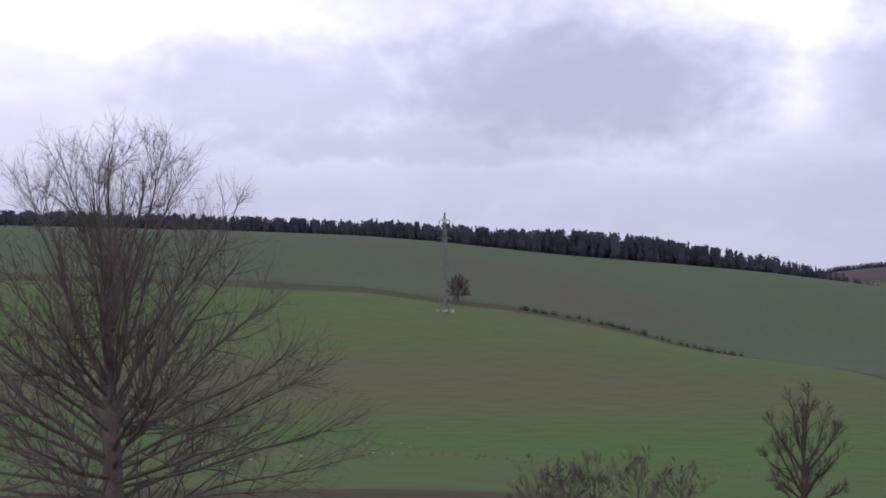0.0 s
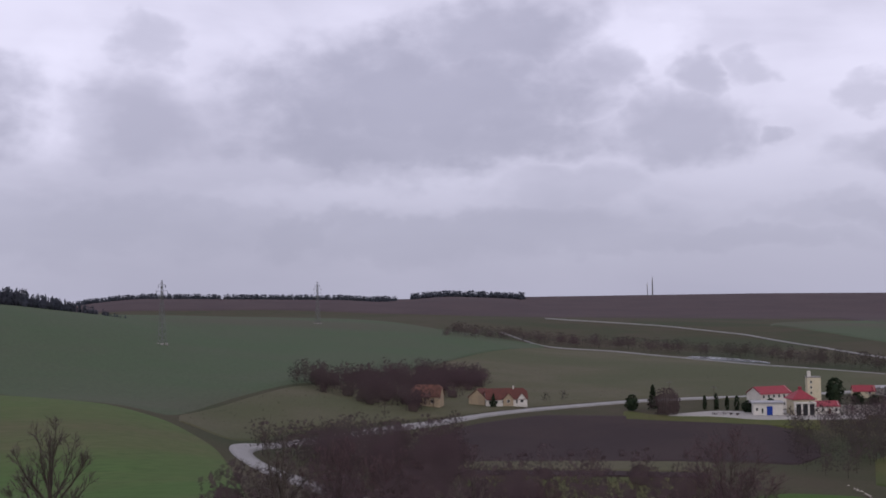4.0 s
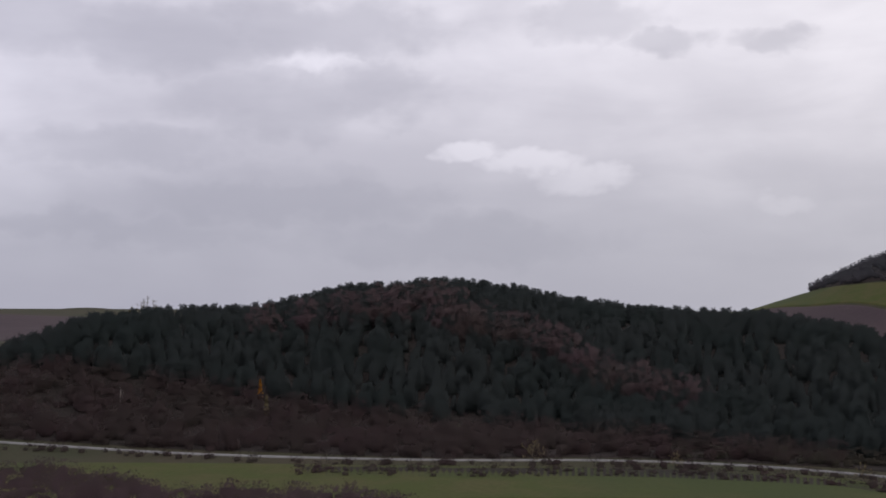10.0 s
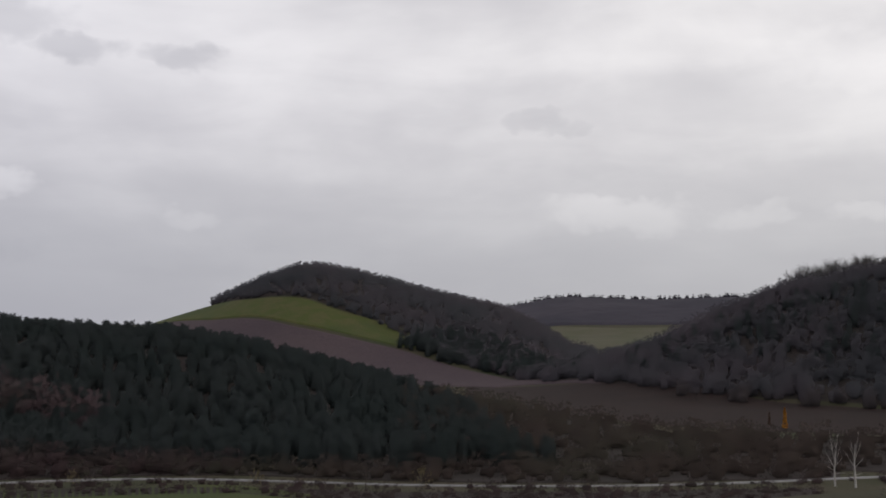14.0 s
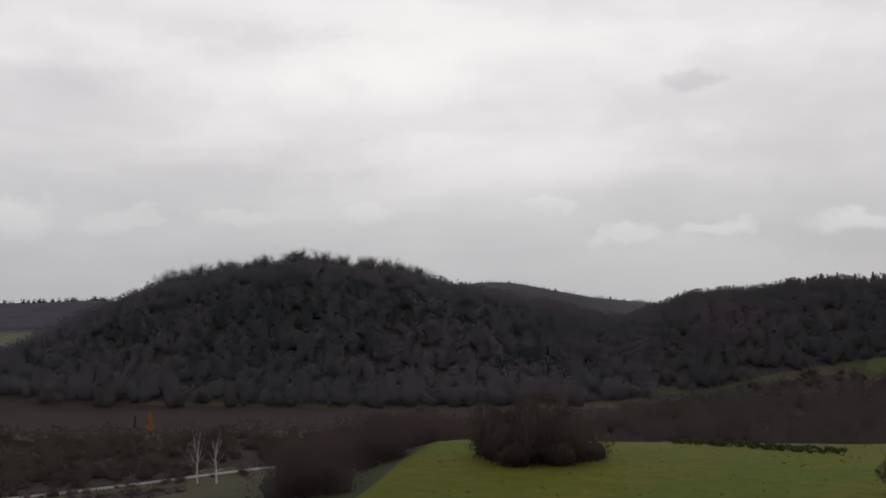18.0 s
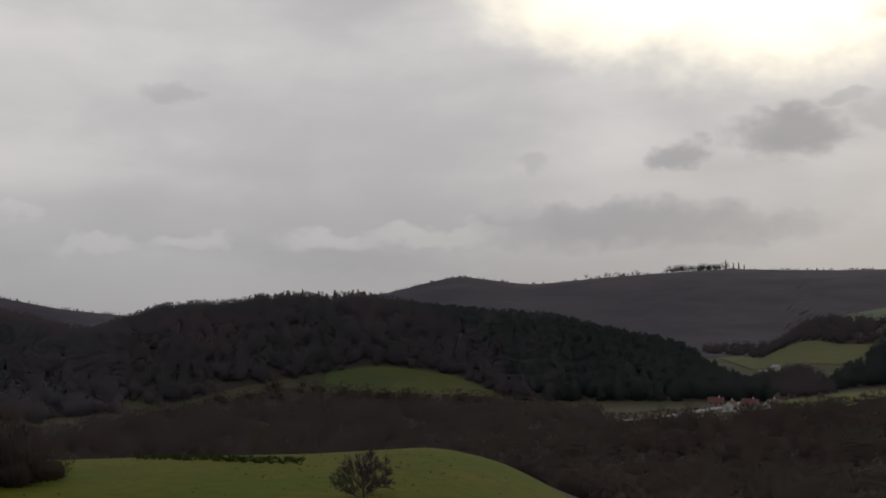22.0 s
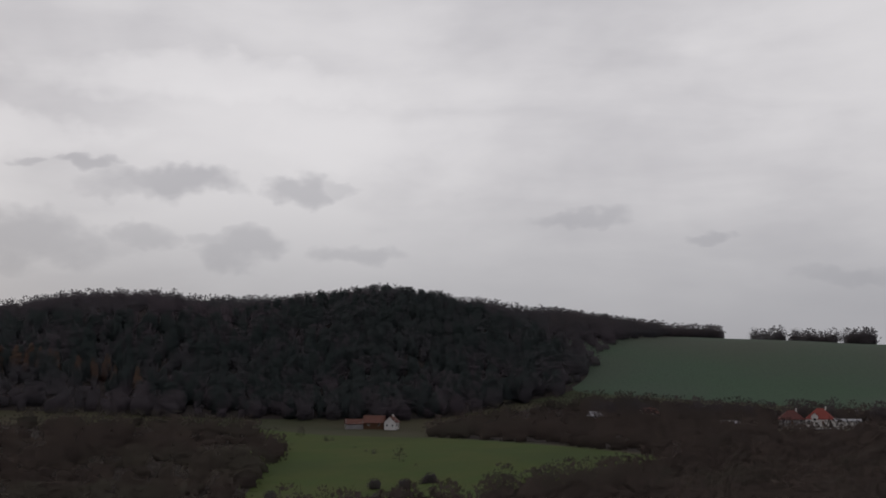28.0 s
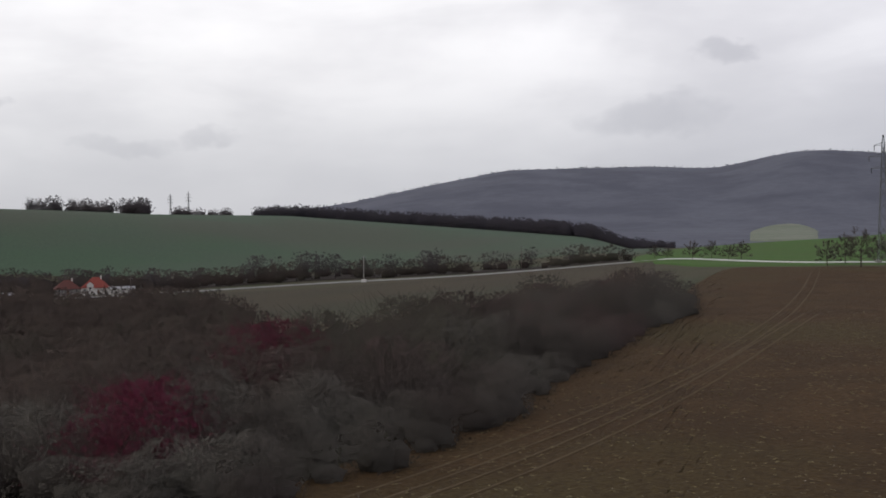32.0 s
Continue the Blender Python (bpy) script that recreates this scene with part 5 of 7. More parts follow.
def house(name, az, r, label, length, depth, wall_h, roof_h, wall, roof, turn=0.0, style="gable", windows=3, chimney=True, gable_windows=0, door=True, clip=0.35):
    """A house with its ridge along x: walls, roof sheets, windows, door and chimney."""
    h = thing(name, az, r, label, "house", turn)
    L, D, H, T = length / 2, depth / 2, wall_h, wall_h + roof_h
    bm = bmesh.new()
    add_box(bm, -L, L, -D, D, -2.0, H)
    if style != "hip":
        cut = H + roof_h * (1 - clip) if style == "half" else T
        half = D * (1 - (cut - H) / roof_h)
        for s in (-1, 1):
            pts = [(s * (L - 0.005), -D, H), (s * (L - 0.005), D, H), (s * (L - 0.005), half, cut), (s * (L - 0.005), -half, cut)]
            if half < 0.05:
                pts = [*pts[:2], (s * (L - 0.005), 0, cut)]
            inner = [(s * (L - 0.3), y, z) for _, y, z in pts]
            a, b = [bm.verts.new(p) for p in pts], [bm.verts.new(p) for p in inner]
            bm.faces.new(a)
            bm.faces.new(b[::-1])
            for i in range(len(a)):
                bm.faces.new((a[i], a[(i + 1) % len(a)], b[(i + 1) % len(a)], b[i]))
    part("wall", bm, wall, h)
    o = 0.45
    drop = o * roof_h / D
    e, q = L + 0.4, D + o
    if style == "gable":
        part("roof", slab([(-e, -q, H - drop), (e, -q, H - drop), (e, 0, T), (-e, 0, T)], 0.22), roof, h)
        part("roof", slab([(e, q, H - drop), (-e, q, H - drop), (-e, 0, T + 0.003), (e, 0, T + 0.003)], 0.22), roof, h)
    else:
        k = (D + o) * (1.0 if style == "hip" else clip)
        m = H - drop if style == "hip" else H + roof_h * (1 - clip)
        n = q if style == "hip" else q * clip
        rl = e - k
        for s in (-1, 1):
            pts = [(-e, s * q, H - drop), (e, s * q, H - drop), (e, s * n, m), (rl, 0, T), (-rl, 0, T), (-e, s * n, m)]
            if style == "hip":
                pts = [pts[0], pts[1], pts[3], pts[4]]
            part("roof", slab(pts, 0.2), roof, h)
            part("roof", slab([(s * e, -n, m), (s * e, n, m), (s * rl, 0, T + 0.002)], 0.2), roof, h)
    for i in range(windows):
        x = -L + length * (i + 0.5) / windows
        if door and i == windows // 2:
            part("door", box(x - 0.5, x + 0.5, -D - 0.06, -D + 0.02, 0.0, 2.1), M["wood"], h)
            if wall_h > 5:
                window(h, x, -D, wall_h - 1.9, 1.1, 1.3)
            continue
        window(h, x, -D, 1.0, 1.1, 1.4)
        if wall_h > 5:
            window(h, x, -D, wall_h - 1.9, 1.1, 1.3)
    for i in range(gable_windows):
        window(h, -D + depth * (i + 0.5) / gable_windows, -L, 1.0, 1.0, 1.3, "side")
    if chimney:
        c = part("chimney", box(L * 0.35, L * 0.35 + 0.6, -0.5, 0.1, T - 1.0, T + 0.9), M["plaster"], h)
        part("cap", box(L * 0.35 - 0.1, L * 0.35 + 0.7, -0.6, 0.2, T + 0.9, T + 1.0), M["grey_wall"], c)
    return h


def front_gable(h, x, y, width, base, rise, back, wall, roof):
    """A gabled bay that looks out of a roof."""
    w = width / 2
    bm = bmesh.new()
    a = [bm.verts.new(p) for p in ((x - w, y, 0), (x + w, y, 0), (x + w, y, base), (x, y, base + rise), (x - w, y, base))]
    b = [bm.verts.new((v.co.x, y + back, v.co.z)) for v in a]
    bm.faces.new(a)
    bm.faces.new(b[::-1])
    for i in range(5):
        bm.faces.new((a[i], b[i], b[(i + 1) % 5], a[(i + 1) % 5]))
    bay = part("bay", bm, wall, h)
    for s in (-1, 1):
        part("bay_roof", slab([(x + s * (w + 0.3), y - 0.3, base - 0.25), (x + s * (w + 0.3), y + back, base - 0.25), (x, y + back, base + rise + 0.15 + 0.002 * s), (x, y - 0.3, base + rise + 0.15 + 0.002 * s)], 0.15), roof, bay)
    window(bay, x, y, base * 0.45, min(1.4, width * 0.4), 1.3)


# ---------------------------------------------------------------- farmhouse and barn
h = house("farmhouse", 38.95, 484, "white farmhouse with red half-hipped roof and gabled bays", 17, 8, 3.2, 3.9, M["plaster"], M["tile_roof"], 8, "half", 6, True, 1)
front_gable(h, 0.5, -4.6, 4.2, 3.0, 2.2, 4.0, M["beige"], M["tile_roof"])
front_gable(h, 6.2, -4.4, 3.6, 3.0, 2.0, 4.0, M["plaster"], M["tile_roof"])
house("old_wing", 37.75, 488, "old beige house with a plain red roof", 7, 8, 3.2, 3.4, M["beige"], M["tile_roof"], 60, "gable", 2, False)
house("old_barn", 35.1, 476, "beige barn with a brown-red hipped roof among trees", 12, 9, 4.0, 4.2, M["beige"], M["brown_roof"], -12, "half", 2, False, 0, False)

# ---------------------------------------------------------------- works yard
house("main_hall", 51.55, 486, "white two-storey hall with a red metal roof", 15, 9, 6.0, 2.4, M["plaster"], M["red_roof"], 38, "gable", 6, False, 2)
low = thing("gate_building", 51.45, 459, "low white flat-roofed building with a blue door", "building", 6)
part("wall", box(-5.4, 5.4, -4, 4, -1.5, 4.4), M["plaster"], low)
part("roof", box(-6.2, 5.8, -4.6, 4.6, 4.4, 4.85), M["grey_roof"], low)
part("door", box(-0.6, 1.5, -4.08, -3.98, 0, 3.3), M["blue"], low, "blue painted steel door")
window(low, -4.2, -4, 1.6, 1.0, 1.2)
window(low, -2.2, -4, 0.6, 0.9, 2.0)
rot = thing("pavilion", 52.95, 461, "square pavilion with a steep red pyramid roof", "building", 20)
part("wall", box(-3.9, 3.9, -3.9, 3.9, -1.5, 6.2), M["cream"], rot)
part("portal", box(-3.6, 3.6, -5.2, -4.7, -1.0, 4.2), M["pane"], rot)
for px in (-3.8, -1.3, 1.3, 3.8):
    part("pillar", box(px - 0.3, px + 0.3, -5.5, -4.9, -1.0, 4.4), M["plaster"], rot)
part("lintel", box(-4.2, 4.2, -5.5, -4.0, 4.4, 5.0), M["plaster"], rot)
for a in range(4):
    c, s = math.cos(a * math.pi / 2), math.sin(a * math.pi / 2)
    tri = [(-4.7, -4.7, 6.0), (4.7, -4.7, 6.0), (0, 0, 9.6 + 0.001 * a)]
    part("roof", slab([(x * c - y * s, x * s + y * c, z) for x, y, z in tri], 0.2), M["red_roof"], rot)
part("finial", box(-0.5, 0.5, -0.5, 0.5, 9.0, 10.4), M["red_roof"], rot)
house("annex", 54.0, 466, "low annex with a red roof and wide windows", 10, 7, 3.2, 1.6, M["plaster"], M["red_roof"], 14, "gable", 4, False)
tower = thing("stair_tower", 53.55, 512, "cream stair tower with a column of dark windows", "tower", 10)
part("wall", box(-2.7, 2.7, -2.7, 2.7, -1.5, 10.2), M["cream"], tower)
part("parapet", box(-2.85, 2.85, -2.85, 2.85, 10.2, 10.6), M["grey_wall"], tower)
part("turret", box(-2.5, -1.2, -2.0, -0.6, 10.6, 13.0), M["plaster"], tower)
for i in range(4):
    window(tower, -1.3, -2.7, 1.2 + 2.2 * i, 0.9, 1.2)
house("red_shed", 55.75, 545, "small shed with a bright red roof", 9, 6, 2.6, 2.2, M["cream"], M["red_roof"], 10, "gable", 2, False, 0, False)
house("long_shed", 56.9, 560, "long grey shed with a flat sheet roof", 18, 7, 3.0, 0.8, M["grey_wall"], M["grey_roof"], 12, "gable", 4, False, 0, False)
yard = thing("yard_wall", 55.7, 468, "grey plastered yard wall", "wall", 8)
for i in range(7):
    part("panel", box(-10.5 + 3 * i, -7.54 + 3 * i, -0.15, 0.15, -1.5, 3.2), M["grey_wall"], yard)
    part("post", box(-10.7 + 3 * i, -10.35 + 3 * i, -0.25, 0.25, -1.5, 3.4), M["concrete"], yard)
silo = thing("round_tank", 57.2, 532, "pale round concrete tank", "tank")
v, f = tube([(0, 0, -1.5), (0, 0, 5.2), (0, 0, 5.25), (0, 0, 5.9)], [5.0, 5.0, 5.2, 0.3], 24)
mesh_object("shell", v, f, M["concrete"], silo)
house("tank_house", 58.25, 530, "grey brick house with a red roof by the tank", 7, 6, 4.2, 1.6, M["grey_wall"], M["tile_roof"], -10, "gable", 2, False, 0, False)
stack = thing("white_mast", 57.12, 545, "slim white steel mast", "mast")
v, f = tube([(0, 0, -1), (0, 0, 7), (0, 0, 13.5), (0, 0, 13.7)], [0.42, 0.38, 0.34, 0.02], 12)
mesh_object("shaft", v, f, M["plaster"], stack)
field("yard_paving", M["concrete"], "pale paved yard of the works", "46.6:448 49:450 51:440 56:452", "46.6:452 49:470 51:468 56:500", 46.6, 56, "paving")
field("soil_heap", M["plough_dark"], "dark heap of soil in the yard", "48.6:455 50.5:452", "48.6:460 49.4:466 50.5:458", 48.6, 50.5, "soil")
field("yard_lawn", M["fallow"], "green lawn in front of the works", "44.5:438 47:432 51.8:424 54:415", "44.5:470 46.6:448 49:449 51:439 54:445", 44.5, 54, "lawn")

# ---------------------------------------------------------------- village houses
h = house("orange_house", 59.55, 680, "orange two-storey house with a brown hipped roof", 14, 9, 5.4, 2.8, M["orange"], M["brown_roof"], 18, "hip", 5, True)
front_gable(h, 5.0, -5.2, 3.6, 5.0, 1.6, 4.0, M["orange"], M["brown_roof"])
house("grey_cottage", 61.75, 665, "grey cottage with a worn grey roof", 12, 8, 3.0, 3.0, M["grey_wall"], M["grey_roof"], 35, "gable", 3, True)
house("grey_cottage", 62.65, 672, "brown-roofed cottage half hidden by trees", 10, 8, 2.8, 3.0, M["grey_wall"], M["brown_roof"], -8, "hip", 3, True)
house("white_villa", 65.75, 684, "white house with a wide dark red hipped roof", 15, 10, 4.0, 3.8, M["plaster"], M["tile_roof"], -6, "hip", 5, True)
house("garden_hut", 66.55, 676, "small white garden hut", 4, 3, 2.2, 1.0, M["plaster"], M["grey_roof"], 10, "gable", 1, False, 0, False)
for a, d, t, m in ((71.6, 1140, 20, "plaster"), (72.1, 1120, -15, "cream"), (70.9, 1250, 0, "plaster")):
    house("hillside_house", a, d, "small pale house with a dark roof across the valley", 12, 9, 4.5, 3.0, M[m], M["brown_roof"], t, "gable", 3, False)

# ---------------------------------------------------------------- houses in the south and east
h = house("red_roofed_house", 264.0, 598, "white house with an orange-red hipped roof and gabled bay", 13, 10, 3.4, 4.6, M["plaster"], M["orange_roof"], -4, "hip", 4, True)
front_gable(h, -2.2, -5.4, 3.2, 4.6, 1.4, 4.5, M["plaster"], M["orange_roof"])
house("old_house", 262.7, 604, "grey-white house with a dark red hipped roof", 12, 9, 3.0, 4.0, M["grey_wall"], M["tile_roof"], 6, "hip", 3, True)
house("low_shed", 265.2, 592, "long low white shed", 12, 5, 2.2, 0.8, M["plaster"], M["grey_roof"], 0, "gable", 3, False, 0, False)
house("garden_shed", 259.9, 590, "low shed with a pale sheet roof", 9, 5, 2.0, 0.7, M["grey_wall"], M["grey_roof"], 0, "gable", 1, False, 0, False)
house("hidden_cottage", 256.1, 640, "white cottage behind bare trees", 9, 7, 3.0, 2.6, M["plaster"], M["brown_roof"], 30, "gable", 2, False)
house("hidden_cottage", 253.6, 630, "grey cottage half hidden by bushes", 8, 7, 2.6, 2.4, M["grey_wall"], M["grey_roof"], -20, "gable", 2, False)
house("red_barn", 242.75, 622, "barn with a dull red-brown tiled roof at the wood's edge", 11, 8, 2.8, 3.4, M["wood"], M["brown_roof"], -6, "gable", 2, False, 0, False)
house("white_gable_house", 243.6, 618, "white gabled house beside the barn", 8, 6, 3.6, 2.8, M["plaster"], M["brown_roof"], 75, "gable", 2, True, 2)
house("grey_outbuilding", 241.75, 620, "low grey outbuilding with a brown roof", 9, 6, 2.4, 2.2, M["grey_wall"], M["brown_roof"], 8, "gable", 3, False, 0, False)
for a, d, t, w, rf in ((192.2, 677, 75, "plaster", "brown_roof"), (193.1, 690, -20, "grey_wall", "brown_roof"), (194.1, 684, 60, "plaster", "brown_roof"), (191.5, 712, 0, "grey_wall", "brown_roof")):
    house("valley_house", a, d, "small house with a dark tiled roof among bare trees", 9, 7, 2.8, 2.8, M[w], M[rf], t, "gable", 3, True)
for a, d, t in ((193.7, 1060, 10), (194.3, 1075, -20)):
    house("far_house", a, d, "far white house with a grey roof", 7, 5, 2.6, 1.8, M["plaster"], M["grey_roof"], t, "gable", 3, False)


# ---------------------------------------------------------------- pylons and masts
def bar(bm, p, q, w):
    """A straight square bar."""
    p, q = Vector(p), Vector(q)
    d = (q - p).normalized()
    u = d.cross(Vector((0, 0, 1)) if abs(d.z) < 0.9 else Vector((1, 0, 0))).normalized() * w / 2
    s = d.cross(u).normalized() * w / 2
    a = [bm.verts.new(p + x) for x in (u + s, u - s, -u - s, -u + s)]
    b = [bm.verts.new(q + x) for x in (u + s, u - s, -u - s, -u + s)]
    for i in range(4):
        j = (i + 1) % 4
        bm.faces.new((a[i], a[j], b[j], b[i]))
    bm.faces.new(a[::-1])
    bm.faces.new(b)


def pylon(az, r, height, label, arms=((0.74, 3.2), (0.83, 3.8), (0.92, 2.4)), foot=1.5, turn=40.0, thick=0.15):
    p = thing("pylon", az, r, label, "pylon", turn, group="power line pylons")
    half = lambda f: foot * (1 - f) ** 1.15 * 0.92 + 0.28
    levels = [0, 0.1, 0.2, 0.3, 0.4, 0.5, 0.6, 0.68, 0.76, 0.84, 0.92]
    for sx, sy in ((-1, -1), (1, -1), (1, 1), (-1, 1)):
        bm = bmesh.new()
        for a, b in zip(levels, levels[1:] + [1.0]):
            ha, hb = half(a), half(b) if b < 1 else 0.1
            bar(bm, (sx * ha, sy * ha, a * height), (sx * hb, sy * hb, b * height), thick)
        part("leg", bm, M["steel"], p)
        part("footing", box(sx * foot * 1.1 - 0.6, sx * foot * 1.1 + 0.6, sy * foot * 1.1 - 0.6, sy * foot * 1.1 + 0.6, -1.0, 0.8), M["concrete"], p)
    bm = bmesh.new()
    for a, b in zip(levels, levels[1:]):
        ha, hb, za, zb = half(a), half(b), a * height, b * height
        for s in (-1, 1):
            bar(bm, (-ha, s * ha, za), (hb, s * hb, zb), thick * 0.6)
            bar(bm, (ha, s * ha, za), (-hb, s * hb, zb), thick * 0.6)
            bar(bm, (s * ha, -ha, za), (s * hb, hb, zb), thick * 0.6)
            bar(bm, (s * ha, ha, za), (s * hb, -hb, zb), thick * 0.6)
    part("bracing", bm, M["steel"], p)
    for f, w in arms:
        bm = bmesh.new()
        z = f * height
        for s in (-1, 1):
            bar(bm, (0, 0.25, z + 0.9), (s * w, 0, z), thick * 0.8)
            bar(bm, (0, -0.25, z), (s * w, 0, z), thick * 0.8)
        arm = part("crossarm", bm, M["steel"], p)
        for s in (-1, 1):
            part("insulator", box(s * w - 0.09, s * w + 0.09, -0.09, 0.09, z - 1.4, z), M["pane"], arm)
    return p


pylon(0.1, 402, 34.5, "grey lattice power pylon standing in the green field")
pylon(22.3, 640, 34.5, "grey lattice power pylon in the far green crop")
pylon(29.75, 958, 34.5, "grey lattice power pylon near the horizon wood")
pylon(301.6, 345, 35.5, "grey lattice power pylon by the lane", turn=10)
pylon(267.5, 1500, 43, "slim lattice pylon beyond the ridge field", foot=1.5, thick=0.3, turn=10)
pylon(268.35, 1500, 46, "slim lattice pylon beyond the ridge field", foot=1.5, thick=0.3, turn=10)


def line_pole(az, r, height, label, white_foot=False, lean=0.0):
    p = thing("line_pole", az, r, label, "pole", group="wooden line poles")
    v, f = tube([(0, 0, -1), (lean / 2, 0, height / 2), (lean, 0, height), (lean, 0, height + 0.05)], [0.16, 0.14, 0.11, 0.01], 8)
    mesh_object("shaft", v, f, M["concrete"] if white_foot else M["bark"], p)
    part("crossarm", box(lean - 1.0, lean + 1.0, -0.07, 0.07, height - 0.6, height - 0.4), M["steel"], p)
    if white_foot:
        part("footing", box(-1.1, 1.1, -1.1, 1.1, -1, 0.7), M["plaster"], p)


line_pole(276.8, 512, 11, "pale concrete line pole on a white footing", True)
line_pole(284.6, 500, 10, "wooden line pole by the lane")
line_pole(46.9, 512, 8, "wooden line pole by the road")
line_pole(265.6, 566, 8, "wooden line pole near the houses")
line_pole(49.0, 476, 9, "wooden line pole in the yard")
for a, d, hh in ((46.2, 3100, 52), (45.95, 3120, 36)):
    m = thing("radio_mast", a, d, "tall thin radio mast on the horizon", "mast", group="radio masts")
    v, f = tube([(0, 0, -2), (0, 0, hh * 0.7), (0, 0, hh)], [1.9, 1.5, 0.35] if hh > 40 else [1.0, 0.8, 0.3], 6)
    mesh_object("shaft", v, f, M["steel"], m)
    part("antenna", box(-1.6, 1.6, -0.6, 0.6, hh * 0.72, hh * 0.8), M["plaster"], m)

# the leaning pole close by
top, mid = along(200.30, 10.8, 12.45), along(201.05, 10.8, 3.1)
foot_z = float(land(200.9, 10.8)) - 0.4
foot = mid + (mid - top) * ((mid.z - foot_z) / (top.z - mid.z))
pole = new("leaning_pole")
pole.location = foot
tagged(pole, "leaning dark weathered pole with a rounded cap", "pole")
rel = [foot.lerp(top, t) - foot for t in (0, 0.25, 0.5, 0.75, 0.9934)]
v, f = tube(rel, [0.066, 0.061, 0.056, 0.051, 0.0455], 18)
mesh_object("shaft", v, f, M["dark_pole"], pole, smooth=True)
d = (top - foot).normalized()
tip = top - foot
v, f = tube([tip - d * 0.10, tip - d * 0.078, tip - d * 0.070, tip - d * 0.064, tip - d * 0.045, tip - d * 0.022, tip - d * 0.006, tip], [0.0450, 0.0415, 0.0415, 0.0460, 0.0440, 0.0340, 0.0180, 0.002], 18)
mesh_object("cap", v, f, M["dark_pole"], pole, "rounded cap with a groove", True)
v, f = tube([foot.lerp(top, 0.745) - foot, foot.lerp(top, 0.7455) - foot, foot.lerp(top, 0.748) - foot, foot.lerp(top, 0.7485) - foot], [0.049, 0.056, 0.056, 0.049], 18)
mesh_object("clamp", v, f, M["steel"], pole)


# ---------------------------------------------------------------- single leafless trees
def bend(p, way, length, steps, rnd, lift, wobble):
    """A branch line that wanders and turns slowly upwards."""
    pts, d = [np.array(p, float)], np.array(way, float)
    for _ in range(steps):
        d = d + rnd.normal(size=3) * wobble + np.array([0, 0, lift])
        d /= np.linalg.norm(d)
        pts.append(pts[-1] + d * length / steps)
    return np.array(pts)


def on_line(line, f):
    x = f * (len(line) - 1)
    i = min(int(x), len(line) - 2)
    return line[i] + (line[i + 1] - line[i]) * (x - i), line[i + 1] - line[i]


